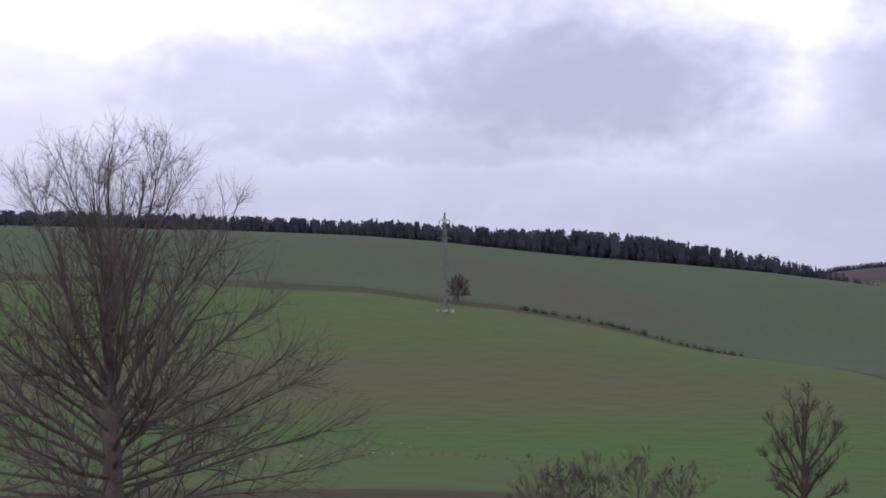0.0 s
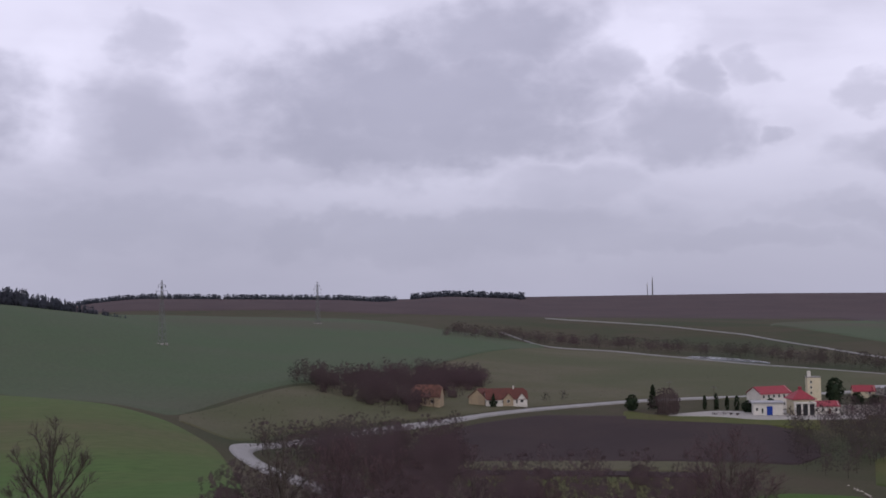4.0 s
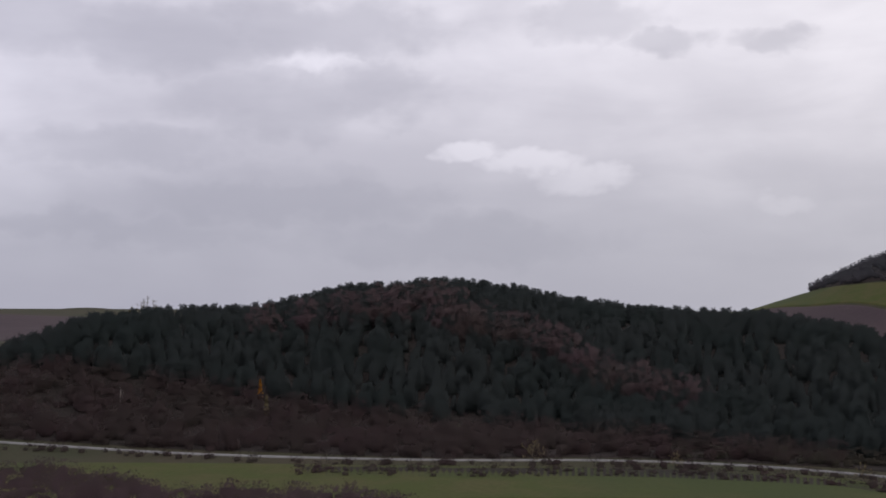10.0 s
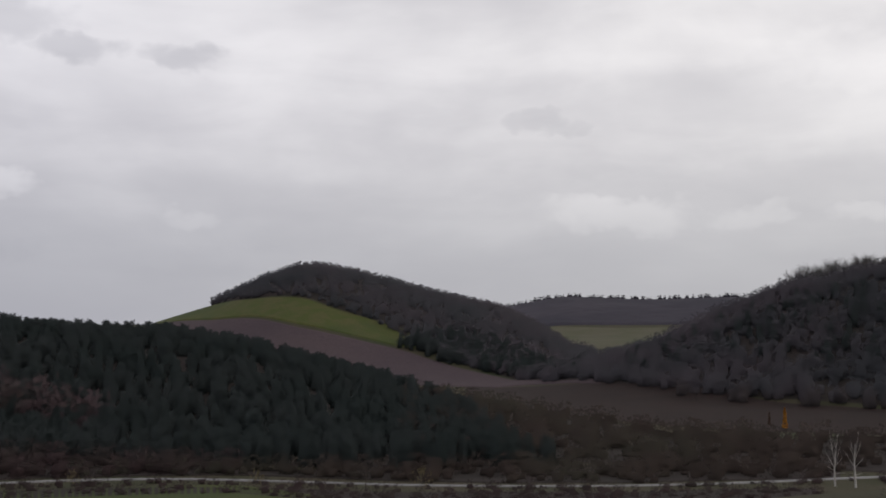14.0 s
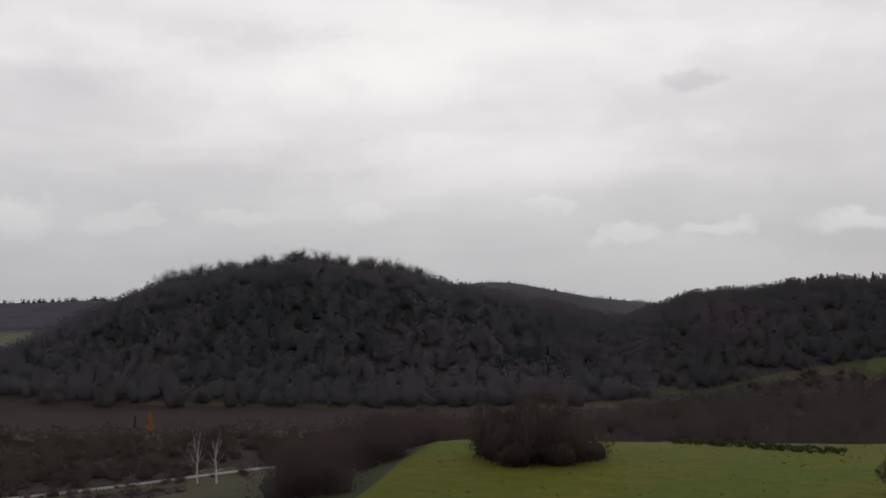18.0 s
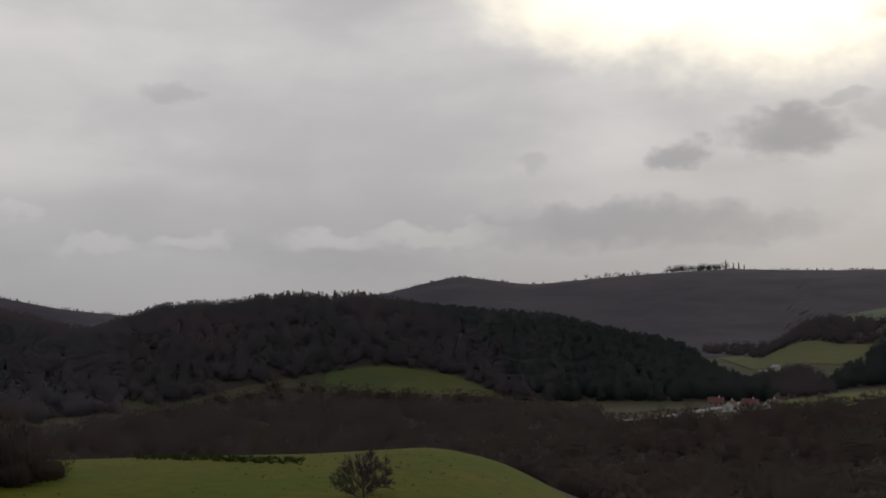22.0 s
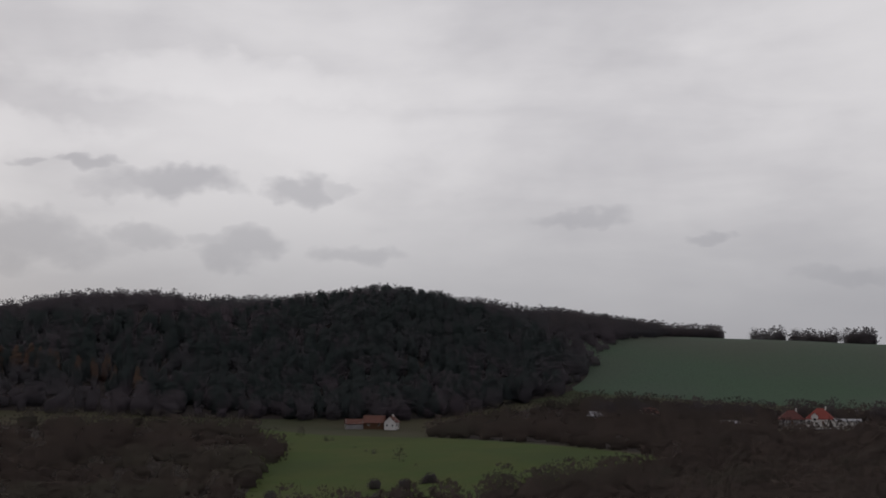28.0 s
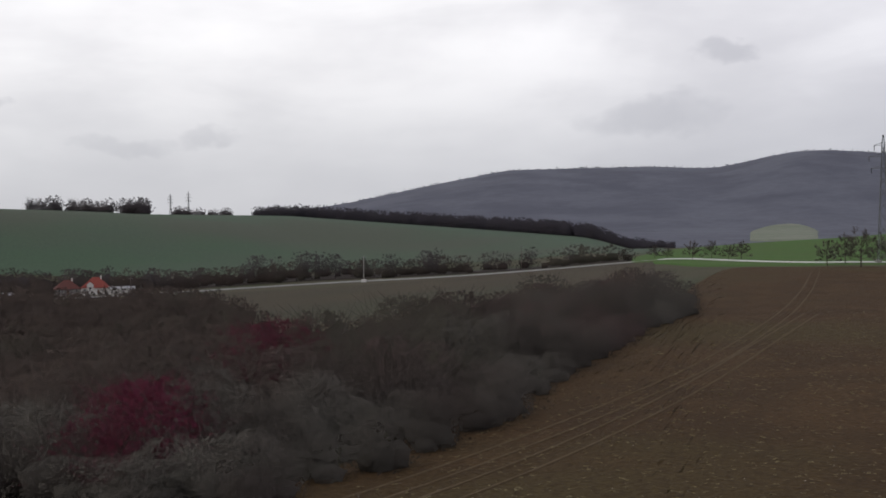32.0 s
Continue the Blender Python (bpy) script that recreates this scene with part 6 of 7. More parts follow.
def bare_tree(name, az, r, height, spread, label, bark, twig, seed, limbs=12, subs=9, twigs=8, lets=3, low=0.18, stem=0.02, group="", category="tree", fine=0.012, skirt=112, belly=0.40, thick=1.0, taper=0.0):
    """A leafless tree: trunk, limbs that end on a rounded crown with their side branches, and the haze of twigs."""
    rnd = np.random.default_rng(seed)
    t = thing(name, az, r, label, category, up=-0.25, group=group)
    lead = bend((0, 0, 0), (0, 0, 1), height * 0.7, 8, rnd, 0.3, 0.04)
    v, f = tube(lead, list(np.linspace(stem * height, stem * height * 0.12, 9)), 9)
    mesh_object("trunk", v, f, bark, t, smooth=True)
    mid = np.array([0, 0, height * belly])
    size = np.array([spread, spread, height * (1 - belly)])

    def girth(up):
        """Relative width of the crown at a relative height above its widest place."""
        return max(1 - up, 0.0) ** taper if taper and up > 0 else math.sqrt(max(1 - up * up, 0.0))

    def within(p, e, far):
        """Shorten a branch that would stick out of the crown."""
        for k in (1.0, 0.7, 0.45, 0.28):
            q = p + (e - p) * k
            w = (q - mid) / size
            if math.hypot(w[0], w[1]) <= girth(w[2] / far) * far:
                break
        return k

    sv, se, sw = [], [], []
    for i in range(limbs):
        g = (i + rnd.uniform(0.2, 0.8)) / limbs
        polar_angle = radians(4 + (skirt - 4) * g ** (0.72 if limbs > 40 else 0.75))
        a = i * 2.4 + rnd.uniform(-0.3, 0.3)
        k = rnd.uniform(0.82, 1.0)
        wide = girth(math.cos(polar_angle))
        end = mid + size * k * np.array([wide * math.cos(a), wide * math.sin(a), math.cos(polar_angle)])
        p, _ = on_line(lead, max(low, min(0.95, low + (0.82 - low) * (1 - g) * rnd.uniform(0.7, 1.05) if limbs > 40 else low + (0.75 - low) * (1 - g) ** 0.8 * rnd.uniform(0.5, 1.0))))
        if end[2] < p[2] * 0.7:
            p, _ = on_line(lead, low)
        way = end - p
        ctrl = p + way * 0.5 + np.array([way[0] * 0.12, way[1] * 0.12, (0.10 if limbs < 40 else 0.02) * np.linalg.norm(way[:2])])
        u = np.linspace(0, 1, 9)[:, None]
        line = (1 - u) ** 2 * p + 2 * u * (1 - u) * ctrl + u * u * end
        ln = np.linalg.norm(way)
        line[1:] += np.cumsum(rnd.normal(size=(8, 3)) * ln * 0.010, axis=0)
        rad = stem * height * rnd.uniform(0.16, 0.30) * thick * (0.6 + 0.4 * min(ln / spread, 1.0))
        pieces = [tube(line, list(np.linspace(rad, rad * 0.12, 9)), 6 if r < 150 else 4)]
        for j in range(subs):
            fr = rnd.uniform(0.15, 0.98)
            q, d = on_line(line, fr)
            d = d / np.linalg.norm(d)
            way = d * (1.0 if limbs < 40 else 0.9) + rnd.normal(size=3) * (0.42 if limbs < 40 else 0.46) + np.array([0, 0, 0.2])
            side = bend(q, way / np.linalg.norm(way), ln * rnd.uniform(0.22, 0.42) * (1.1 - 0.5 * fr), 5, rnd, 0.04, 0.10)
            side = q + (side - q) * within(q, side[-1], 1.03)
            r2 = rad * (1 - 0.8 * fr) * 0.4 + 0.003 * height / 10
            pieces.append(tube(side + np.linspace(0, 1e-3, 6)[:, None], list(np.linspace(r2, r2 * 0.25, 6)), 4 if r < 150 else 3))
            for _ in range(twigs):
                w, d2 = on_line(side, rnd.uniform(0.1, 1.0))
                d2 = d2 / (np.linalg.norm(d2) + 1e-6) + rnd.normal(size=3) * (0.4 if limbs < 40 else 0.5) + np.array([0, 0, 0.1])
                d2 /= np.linalg.norm(d2)
                e = w + d2 * ln * rnd.uniform(0.08, 0.18)
                e = w + (e - w) * within(w, e, rnd.uniform(1.0, 1.07))
                sv.append(w), se.append(e), sw.append(fine)
                for _ in range(lets):
                    m = w + (e - w) * rnd.uniform(0.2, 1.0)
                    d3 = d2 + rnd.normal(size=3) * 0.5
                    sv.append(m), se.append(m + d3 / np.linalg.norm(d3) * ln * rnd.uniform(0.04, 0.1)), sw.append(fine * 0.65)
        v, f = join(*pieces)
        mesh_object("limb", v, f, bark, t, smooth=True)
    v, f = slivers(np.array(sv), np.array(se) + 1e-4, np.array(sw), rnd)
    mesh_object("crown", v, f, twig, t, "haze of fine leafless twigs")
    return t


M["lime_twig"] = make_material("dark_lime_twigs", (0.130, 0.106, 0.104), (0.100, 0.084, 0.082), 0.4, 3.0, bump=0, island=0.2)
M["warm_twig"] = make_material("brown_fine_twigs", (0.105, 0.088, 0.080), (0.080, 0.068, 0.064), 0.4, 3.0, bump=0, island=0.3)
bare_tree("lime_tree", -15.85, 46, 17.7, 11.0, "large leafless tree with many rising limbs", M["lime_bark"], M["lime_twig"], 11, limbs=58, subs=17, twigs=9, lets=3, low=0.16, stem=0.031, fine=0.007, belly=0.25, thick=0.8, skirt=97, taper=0.56)
bare_tree("pear_tree", 17.25, 60, 7.0, 2.2, "gnarled dark leafless fruit tree at the field edge", M["bark"], M["warm_twig"], 12, limbs=15, subs=13, twigs=7, lets=3, low=0.12, stem=0.034, group="fruit trees", fine=0.012, skirt=125, belly=0.5, thick=1.7)
bare_tree("pear_tree", 27.9, 66, 6.0, 2.3, "spreading dark leafless fruit tree above the road", M["bark"], M["warm_twig"], 13, limbs=13, subs=13, twigs=7, lets=3, low=0.12, stem=0.034, group="fruit trees", fine=0.012, skirt=125, belly=0.5, thick=1.7)
bare_tree("pear_tree", 37.0, 95, 7.0, 3.0, "dark leafless fruit tree on the slope", M["bark"], M["warm_twig"], 14, limbs=13, subs=13, twigs=7, lets=3, low=0.12, stem=0.034, group="fruit trees", fine=0.012, skirt=125, belly=0.5, thick=1.7)
def round_bush(name, az, r, height, width, label, twig, seed, group="", count=900, fine=0.034):
    """A dense leafless bush: stems, and a rounded crown of close twigs."""
    rnd = np.random.default_rng(seed)
    t = thing(name, az, r, label, "bush", up=-0.1, group=group)
    for _ in range(5):
        w = rnd.uniform(-0.25, 0.25, 2) * width
        v, f = tube([(w[0] * 0.2, w[1] * 0.2, 0), (w[0] * 0.6, w[1] * 0.6, height * 0.4), (w[0], w[1], height * 0.85)], [0.05, 0.035, 0.01], 6)
        mesh_object("stem", v, f, M["bark"], t, smooth=True)
    v, f, n = shrub_shape(rnd, count, fine, 160, 0.005, 6, 10, 0.5)
    size = np.array([width, width, height])
    n = n / size
    mesh_object("crown", v * size, f, twig, t, "dense haze of twigs", smooth=True, normals=n / np.linalg.norm(n, axis=1, keepdims=True))
    return t


M["red_twig"] = make_material("reddish_fine_twigs", (0.120, 0.078, 0.084), (0.095, 0.066, 0.068), 0.4, 3.0, bump=0, island=0.2, grain=0.3, gauze=0.2)
for i, (a, d, hh, ww) in enumerate(((49.6, 128, 14.5, 6.5), (30.8, 150, 12.0, 5.5), (33.6, 160, 11.0, 5.0), (40.8, 140, 8.0, 4.0), (62.5, 150, 9.0, 4.5), (66.0, 165, 9.5, 4.5))):
    bare_tree("red_twigged_tree", a, d, hh, ww, "bushy leafless tree with red-brown twigs on the slope", M["bark"], M["red_twig"], 140 + i, limbs=26, subs=12, twigs=10, lets=3, low=0.10, stem=0.016, group="red-brown trees on the slope", fine=0.016)
for i, (a, d, hh, ww) in enumerate(((4.9, 57, 3.7, 1.9), (7.4, 58, 4.0, 2.2), (9.6, 57, 4.2, 2.1), (11.6, 60, 3.5, 2.0), (6.2, 62, 3.3, 1.8))):
    bare_tree("bush", a, d, hh * 0.9, ww, "grey leafless bush at the field edge", M["bark"], M["warm_twig"], 20 + i, limbs=16, subs=9, twigs=9, lets=3, low=0.02, stem=0.014, group="field edge bushes", category="bush", fine=0.006)
bare_tree("field_bush", 0.75, 452, 10.5, 5.0, "dense leafless tree by a pylon in the field", M["bark"], M["warm_twig"], 30, limbs=24, subs=11, twigs=10, lets=3, low=0.05, stem=0.02, fine=0.05)
for i, (a, d, hh, ww) in enumerate(((155.2, 88, 3.6, 2.6), (156.6, 87, 4.6, 2.8), (157.6, 90, 5.2, 2.8), (158.7, 88, 4.0, 2.6), (159.7, 89, 2.6, 2.0), (156.0, 85, 3.0, 2.4), (154.6, 90, 4.0, 2.0), (158.0, 86, 3.0, 2.6))):
    round_bush("bush", a, d, hh, ww * 1.7, "dark leafless bush on the hilltop meadow", M["thorn"], 40 + i, "meadow bushes", 900, 0.034)
bare_tree("meadow_shrub", 174.4, 76.5, 3.3, 2.1, "round leafless shrub on the green meadow", M["bark"], M["warm_twig"], 60, limbs=26, subs=12, twigs=12, lets=3, low=0.05, stem=0.022, category="bush", fine=0.011)
bare_tree("birch", 140.6, 356, 17.5, 3.6, "slim white-barked birch by the road", M["birch"], M["twigs"], 61, limbs=9, subs=7, twigs=7, lets=2, low=0.25, stem=0.020, group="birches", fine=0.03)
bare_tree("birch", 141.5, 354, 18.0, 3.6, "slim white-barked birch by the road", M["birch"], M["twigs"], 62, limbs=9, subs=7, twigs=7, lets=2, low=0.25, stem=0.020, group="birches", fine=0.03)
for i, (a, d, hh) in enumerate(((78.5, 640, 14), (78.8, 645, 17), (79.2, 640, 14), (78.1, 642, 12))):
    bare_tree("aspen", a, d, hh, 3.2, "pale slim leafless tree above the pines", M["birch"], M["straw"], 64 + i, limbs=10, subs=6, twigs=7, lets=2, low=0.3, stem=0.014, group="pale trees on the ridge", fine=0.05)
bare_tree("birch", 77.7, 470, 9, 2.0, "slim white-barked birch in the scrub", M["birch"], M["twigs"], 70, limbs=8, subs=6, twigs=6, lets=2, low=0.25, stem=0.016, group="birches", fine=0.035)
for i, (a, d, hh) in enumerate(((97.6, 352, 8.0), (100.5, 350, 5.5), (93.0, 350, 4.5), (104.5, 352, 5.0), (107.0, 352, 4.6), (118.3, 338, 8.5), (121.0, 335, 7.0), (87.5, 356, 6.0), (84.0, 362, 4.5), (113.0, 345, 5.0), (96.0, 350, 5.0))):
    bare_tree("roadside_tree", a, d, hh, hh * 0.5, "grey leafless tree beside the hill road", M["bark"], M["straw"] if i % 3 == 0 else M["twigs"], 71 + i, limbs=11, subs=7, twigs=7, lets=2, low=0.1, stem=0.018, group="trees along the hill road", fine=0.03)
for i, (a, d, hh) in enumerate(((289.6, 470, 3.6), (291.1, 455, 4.2), (291.7, 446, 3.2), (292.9, 410, 5.2), (293.8, 425, 5.0), (294.6, 405, 4.2), (295.2, 410, 5.0), (299.1, 331, 5.2), (300.6, 318, 8.0), (301.7, 322, 7.0), (303.0, 318, 7.5), (299.9, 345, 6.0))):
    bare_tree("lane_tree", a, d, hh * 1.35, hh * 0.75, "small leafless tree in the row along the lane", M["bark"], M["warm_twig"], 90 + i, limbs=14, subs=8, twigs=9, lets=2, low=0.28, stem=0.022, group="trees along the east lane", fine=0.045)
for i, (a, d, hh) in enumerate(((28.7, 512, 9), (30.0, 520, 7), (40.9, 500, 4.5), (41.8, 505, 5.0), (244.0, 440, 6.5), (239.2, 560, 6.0), (199.0, 745, 6.0), (198.0, 690, 8.0), (190.2, 610, 10.0), (196.3, 640, 11.0), (187.6, 560, 9.0))):
    bare_tree("field_tree", a, d, hh, hh * 0.45, "single leafless tree standing in the fields", M["bark"], M["twigs"], 110 + i, limbs=10, subs=7, twigs=7, lets=2, low=0.15, stem=0.02, group="single field trees", fine=0.04)


# ---------------------------------------------------------------- evergreens, larches, coloured bushes
def leafy_tree(name, az, r, height, width, label, leaf, seed, shape="cone", count=420, group="", category="tree", size=0.09):
    """A tree in leaf: a trunk and a crown of many small tufts."""
    rnd = np.random.default_rng(seed)
    t = thing(name, az, r, label, category, up=-0.2, group=group)
    v, f = tube([(0, 0, 0), (0, 0, height * 0.5), (0, 0, height * 0.9)], [height * 0.022, height * 0.014, height * 0.004], 7)
    mesh_object("trunk", v, f, M["bark"], t)
    h = rnd.uniform(0.03, 1.0, count)
    a = rnd.uniform(0, 2 * np.pi, count)
    if shape == "cone":
        rad = (1.03 - h) ** 0.8 * (0.75 + 0.25 * np.sin(h * 38))
    elif shape == "column":
        rad = np.clip(1 - np.abs(h - 0.45) ** 3 * 5, 0.08, 1)
    else:
        rad = np.sqrt(np.clip(1 - ((h - 0.45) / 0.57) ** 2, 0.03, 1)) * (1 + 0.12 * np.sin(a * 3 + seed))
    rad = rad * width / 2 * rnd.uniform(0.55, 1.0, count)
    p = np.stack([rad * np.cos(a), rad * np.sin(a), h * height], -1)
    v, f = cards(p, size * height ** 0.5 * 1.2, rnd)
    if shape == "ball":
        dv, df = dome(rnd, 6, 10, 0.36, 0.8)
        v, f = join((v, f), (dv * [width, width, height], df))
    mesh_object("crown", v, f, leaf, t)
    return t


for i, (a, hh, ww) in enumerate(((48.55, 5.6, 1.6), (49.1, 6.4, 2.0), (49.6, 5.4, 1.7), (50.05, 5.8, 2.2))):
    leafy_tree("cypress", a, 474, hh, ww, "dark columnar evergreen in a row in the yard", M["evergreen"], 200 + i, "column", 260, "row of columnar evergreens", size=0.13)
leafy_tree("spruce", 46.1, 474, 9.5, 6.0, "dark dense spruce in the works garden", M["evergreen"], 210, "cone", 420, size=0.16)
leafy_tree("evergreen_bush", 45.1, 470, 6.0, 5.5, "dark rounded evergreen in the garden", M["evergreen"], 211, "ball", 320, size=0.16)
leafy_tree("copper_tree", 46.75, 455, 10.0, 12.5, "round bare tree with dense red-brown twigs in the garden", M["red_bush"], 212, "ball", 620, size=0.13)
leafy_tree("evergreen_bush", 50.6, 466, 4.5, 6.0, "dark rounded evergreen beside the hall", M["evergreen"], 213, "ball", 300, size=0.16)
leafy_tree("evergreen_bush", 51.6, 476, 4.5, 4.0, "dark rounded evergreen beside the hall", M["evergreen"], 214, "ball", 260, size=0.16)
leafy_tree("yew", 54.5, 515, 10.0, 8.0, "large dark rounded evergreen behind the works", M["evergreen"], 215, "ball", 480, size=0.16)
leafy_tree("evergreen_bush", 55.5, 505, 5.0, 6.0, "dark rounded evergreen behind the yard wall", M["evergreen"], 216, "ball", 300, size=0.16)
leafy_tree("evergreen_bush", 56.2, 500, 4.6, 5.0, "dark rounded evergreen behind the yard wall", M["evergreen"], 217, "ball", 300, size=0.16)
leafy_tree("spruce", 38.35, 478, 5.6, 3.4, "small dark spruce in front of the farmhouse", M["evergreen"], 218, "cone", 300, size=0.14)
leafy_tree("spruce", 59.45, 672, 8.0, 4.0, "dark spruce in front of the orange house", M["evergreen"], 219, "cone", 300, size=0.15)
leafy_tree("spruce", 58.4, 676, 6.5, 5.0, "dark spruce beside the orange house", M["evergreen"], 220, "cone", 300, size=0.15)
for i, (a, d, hh) in enumerate(((62.3, 760, 12), (62.9, 770, 13), (63.4, 765, 11), (64.1, 790, 14), (65.1, 820, 17), (65.5, 850, 13), (66.2, 800, 12), (63.8, 700, 6), (62.7, 655, 4), (63.1, 650, 4))):
    leafy_tree("spruce", a, d, hh, hh * 0.5, "tall dark spruce among the village trees", M["evergreen"], 230 + i, "cone", 320, "village spruces", size=0.15)
leafy_tree("larch", 84.25, 478, 9.0, 3.0, "bright yellow-orange larch at the pine wood's foot", M["larch"], 245, "cone", 320, size=0.13)
leafy_tree("larch", 84.55, 455, 8.5, 3.4, "faded brown larch below the yellow one", M["straw"], 246, "cone", 260, size=0.13)
for i, (a, d, hh, m) in enumerate(((138.4, 560, 9.5, "larch"), (137.7, 575, 6.0, "rust"))):
    leafy_tree("larch", a, d, hh, hh * 0.36, "orange autumn larch in the dark valley wood", M[m], 250 + i, "cone", 260, "orange larches", size=0.14)
for i, (a, d, hh, m) in enumerate(((217.5, 812, 10, "rust"), (219.0, 808, 14, "rust"), (219.3, 800, 11, "rust"), (222.0, 760, 12, "rust"), (222.8, 762, 9, "rust"), (221.4, 790, 15, "straw"), (225.6, 765, 9, "straw"), (223.9, 758, 9, "rust"))):
    leafy_tree("larch", a, d, hh * 0.9, hh * 0.5, "tall rust-coloured larch at the dark wood's edge", M[m], 260 + i, "cone", 300, "rust larches", size=0.13)
for i, (a, hh) in enumerate(((192.1, 26), (192.45, 19), (192.7, 20), (192.95, 16), (191.8, 17))):
    leafy_tree("spruce", a, 2795, hh, hh * 0.34, "distant pointed spruce on the mountain skyline", M["evergreen"], 270 + i, "cone", 160, "spruces on the mountain", size=0.22)
leafy_tree("golden_bush", 222.6, 300, 8.5, 6.5, "yellowish bush in the dark thicket", M["yellow_bush"], 280, "ball", 260, category="bush", size=0.11)
for i, (a, d) in enumerate(((208.9, 1012), (211.6, 975), (209.4, 812), (210.8, 820), (204.5, 970), (205.3, 990))):
    leafy_tree("dark_bush", a, d, 4.0, 6.0, "dark rounded bush on the long pasture", M["evergreen"], 285 + i, "ball", 200, "bushes on the pasture", "bush", size=0.16)
for i, (a, d) in enumerate(((245.5, 375), (244.3, 362), (242.8, 366), (237.8, 346))):
    leafy_tree("dark_bush", a, d, 3.4, 5.0, "dark rounded bush in the meadow hedge", M["twigs"], 292 + i, "ball", 240, "bushes in the meadow hedge", "bush", size=0.14)
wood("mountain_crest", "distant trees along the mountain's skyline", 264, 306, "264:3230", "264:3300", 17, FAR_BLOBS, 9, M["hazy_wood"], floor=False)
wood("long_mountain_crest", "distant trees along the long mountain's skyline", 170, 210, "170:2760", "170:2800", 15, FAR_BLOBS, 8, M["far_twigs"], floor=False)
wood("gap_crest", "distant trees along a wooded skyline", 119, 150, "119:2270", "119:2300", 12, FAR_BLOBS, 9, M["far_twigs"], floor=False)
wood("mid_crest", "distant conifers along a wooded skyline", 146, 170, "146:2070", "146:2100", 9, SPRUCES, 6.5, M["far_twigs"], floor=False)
wood("castle_hill_trees", "far row of bare trees on the mountain skyline", 189.3, 192.2, "189:2770", "189:2815", 8, BARE, 20, M["dusk_wood"], floor=False)
wood("mountain_lone_trees", "far bare trees on the mountain skyline", 185.0, 188.2, "185:2780", "185:2810", 14, BARE, 18, M["dusk_wood"], floor=False)
wood("hill_crest_trees", "bare trees standing along the round hilltop", 138.5, 152, "138:945", "138:985", 6, BARE, 16, M["mist_twigs"], floor=False)
wood("ridge_larches", "row of slim pale larches on the wooded ridge", 168.8, 175.4, "168:1045", "168:1075", 7, LARCHES, 12, M["rust"], floor=False)

# ---------------------------------------------------------------- water
field("pond", M["water"], "pale pond reflecting the sky beyond the lane", "47.6:868 49:840 50.3:815 51.8:788", "47.6:874 48.4:890 49.8:868 51.0:826 51.8:792", 47.6, 51.8, "pond")
lane("stream", "shallow narrow stream in a stony bed", [(56.3, 266), (57.0, 254), (57.2, 246), (58.1, 236), (58.3, 226), (58.9, 213), (59.2, 195)], 1.6, M["water"], 0.2)
az, r = spread_over(55.0, 60.0, "55:296 56.2:268 57.2:248 58.2:230 58.8:213 60:190", "55:299 56.2:272 57.2:252 58.2:236 58.8:220 60:197", 1.1)
STREAM_STONES = (az, r)


# ---------------------------------------------------------------- field surface: tracks, clods, stones, tufts
def track(points, label):
    for s in (-0.9, 0.9):
        pts = []
        for a, d in points:
            x, y = d * math.sin(radians(a)), d * math.cos(radians(a))
            pts.append((x, y))
        out = []
        for i, (x, y) in enumerate(pts):
            x2, y2 = pts[min(i + 1, len(pts) - 1)]
            x1, y1 = pts[max(i - 1, 0)]
            ln = math.hypot(x2 - x1, y2 - y1)
            nx, ny = (y2 - y1) / ln, -(x2 - x1) / ln
            px, py = x + nx * s, y + ny * s
            out.append((math.degrees(math.atan2(px, py)) % 360, math.hypot(px, py)))
        lane("wheel_track", label, out, 0.17, M["track"], 0.18)


M["track"] = make_material("pressed_pale_soil", (0.090, 0.064, 0.038), (0.070, 0.048, 0.026), 0.5, 3.0, bump=0.3)
track([(262, 38), (270, 45), (277.7, 53), (283.9, 66), (289.4, 80), (292.1, 90), (294.8, 112), (297.2, 159), (298.2, 220), (298.6, 300)], "pale wheel track pressed into the ploughed field")
track([(268, 38), (275, 44.5), (281, 52), (286.6, 64), (291.1, 77), (293.5, 90), (296, 115), (298.4, 160)], "pale wheel track pressed into the ploughed field")


def lumps(rnd, n=1):
    v, f = [], []
    ico = [(1, 0, 0), (-0.9, 0.1, 0), (0.05, 0.8, 0), (0, -0.85, 0.05), (0.1, 0.05, 0.6), (0, 0, -0.5)]
    fs = [(0, 2, 4), (2, 1, 4), (1, 3, 4), (3, 0, 4)]
    return np.array(ico) * rnd.uniform(0.7, 1.2, (6, 3)), np.array(fs)


LUMPS = [lumps(rng) for _ in range(5)]
az, r = spread_over(270, 306, "270:30 306:30", "270:42 276.3:53 283.9:72 287.5:93 290:118 292.3:150 293.5:180 306:180", 0.75)
scatter("earth_clods", "clods of earth on the ploughed field", LUMPS, az, r, 0.12, M["clod"], category="soil", jitter=0.6, sink=-0.10)
az, r = spread_over(270, 306, "270:30 306:30", "270:42 276.3:53 283.9:72 287.5:93 290:118 292.3:150 293.5:200 306:200", 1.5)
scatter("field_stones", "pale stones and straw on the ploughed field", LUMPS, az, r, 0.06, M["stone"], category="stones", jitter=0.6, sink=-0.14)
az, r = spread_over(-22, 26, "-22:75 26:180", "-22:230 12:230 20:240 26:190", 9)
scatter("wheat_stones", "pale stones among the winter wheat", LUMPS, az, r, 0.16, M["stone"], category="stones", jitter=0.7, sink=-0.2)
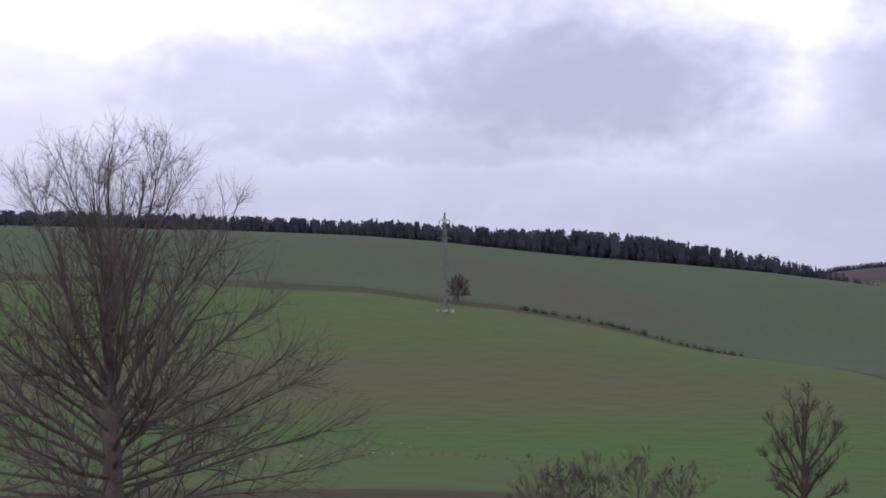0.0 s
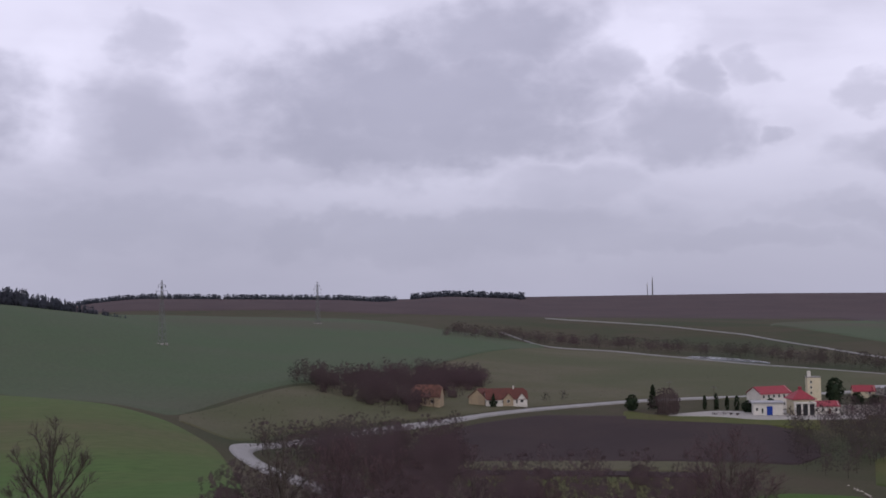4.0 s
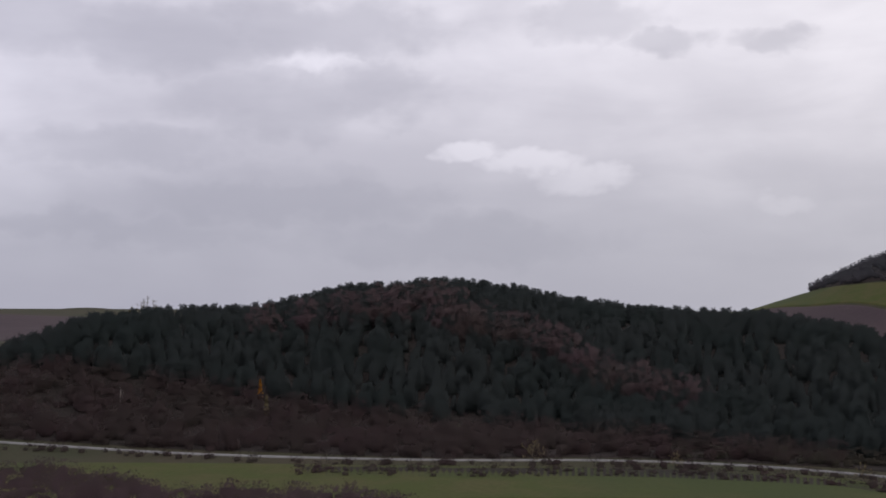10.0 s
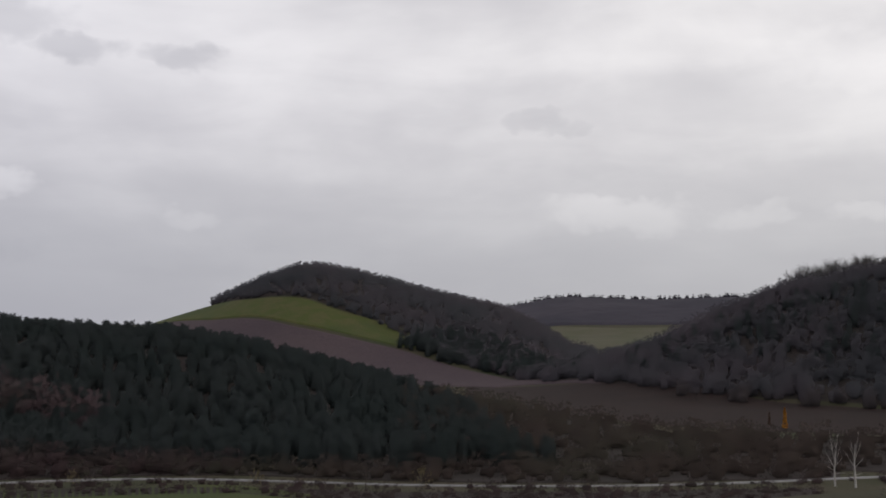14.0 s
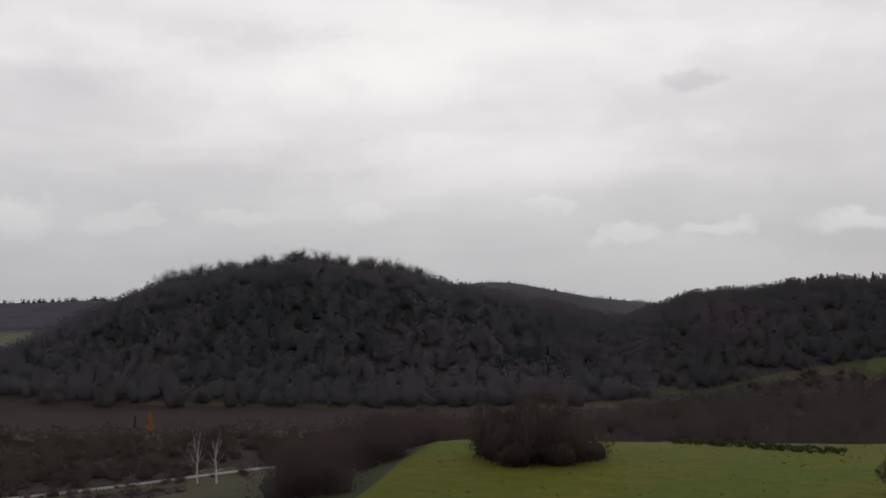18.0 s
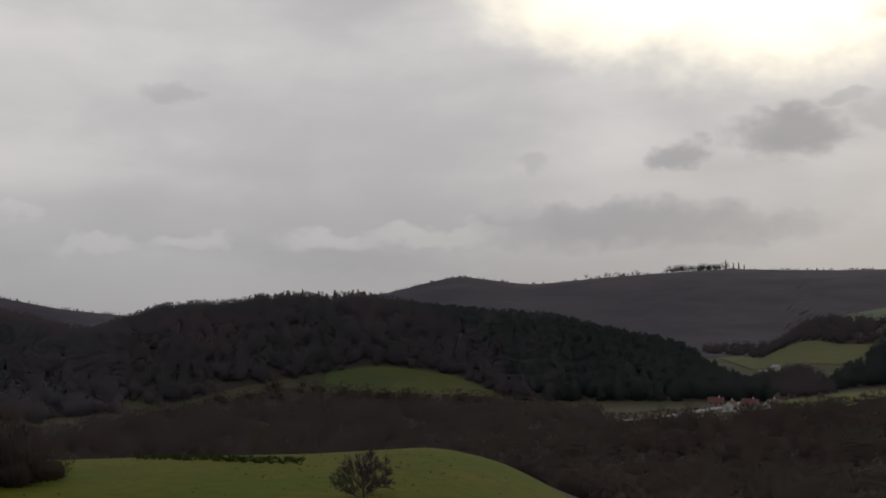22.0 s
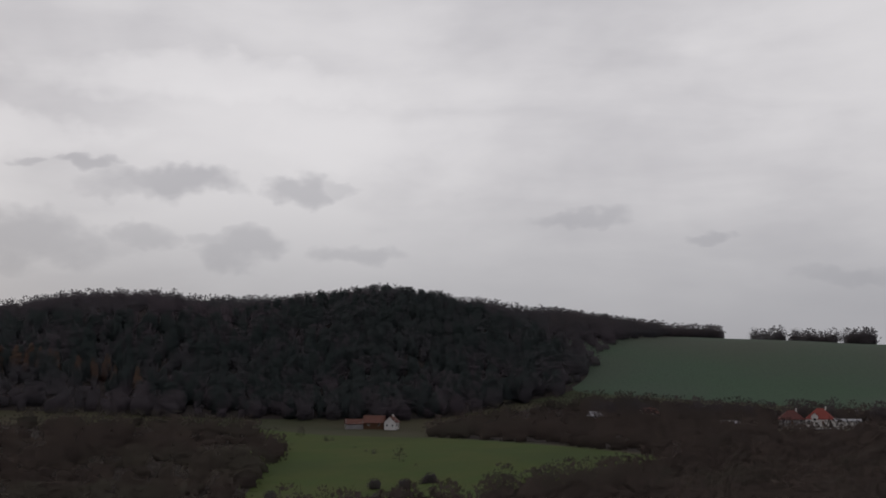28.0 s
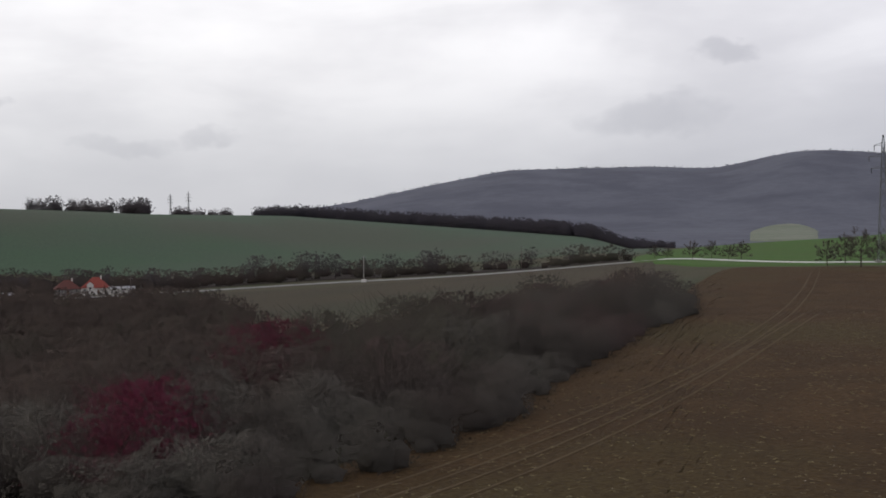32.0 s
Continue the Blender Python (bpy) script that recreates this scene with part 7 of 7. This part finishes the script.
TUFTS = [slivers(np.zeros((9, 3)), rng.normal(size=(9, 3)) * [0.5, 0.5, 0.1] + [0, 0, 0.8], 0.10, rng) for _ in range(5)]
az, r = spread_over(270, 306, "270:30 306:30", "270:44 276.3:55 283.9:74 287.5:95 290:120 292.3:150 293.5:170 306:170", 0.9)
scatter("straw_bits", "bits of pale straw on the ploughed soil", [slivers(rng.normal(size=(5, 3)) * [1.0, 1.0, 0.1] + [0, 0, 1.6], rng.normal(size=(5, 3)) * [1.0, 1.0, 0.1] + [0, 0, 1.7], 0.3, rng)[:2] for _ in range(4)], az, r, 0.05, M["straw"], category="straw", jitter=0.6, sink=-0.14)
az, r = spread_over(-22, 27, "-22:72 26:178", "-22:240 20:260 27:200", 2.6)
scatter("wheat_blades", "rows of young winter wheat", TUFTS, az, r, 0.20, M["winter_wheat"], category="crop", jitter=0.5, sink=-0.12)
scatter("stream_stones", "pale stones along the stream bed", LUMPS, *STREAM_STONES, 0.34, M["stone"], category="stones", jitter=0.7, sink=-0.2)
az, r = spread_over(150, 186, "150:60 186:60", "150:92 153:112 160:120 172:120 178:122 181:108 184:98 186:85", 2.2)
scatter("meadow_tufts", "tufts of rough grass over the hilltop meadow", TUFTS, az, r, 0.12, M["tuft"], category="grass", jitter=0.6, sink=-0.12)
az, r = spread_over(163.5, 171.5, "163.5:101 167:97 171.5:92", "163.5:107 167:102 171.5:97", 0.55)
scatter("rough_grass_strip", "dark strip of long grass across the meadow", TUFTS, az, r, 0.34, M["dark_tuft"], category="grass", jitter=0.5, sink=-0.1)
az, r = spread_over(174, 180, "174:82 180:84", "174:96 180:98", 1.6)
scatter("molehills", "small dark molehills in the meadow grass", LUMPS, az, r, 0.22, M["clod"], category="soil", jitter=0.6, sink=-0.12)
az, r = spread_over(23, 57, "23:375 28:390 36:455 46:525 57:610", "23:390 28.6:480 35:610 40.7:930 48:820 57:680", 7.0)
scatter("pasture_tufts", "straw-coloured tufts over the pasture", TUFTS, az, r, 0.3, M["straw_tuft"], category="grass", jitter=0.6, sink=-0.4)
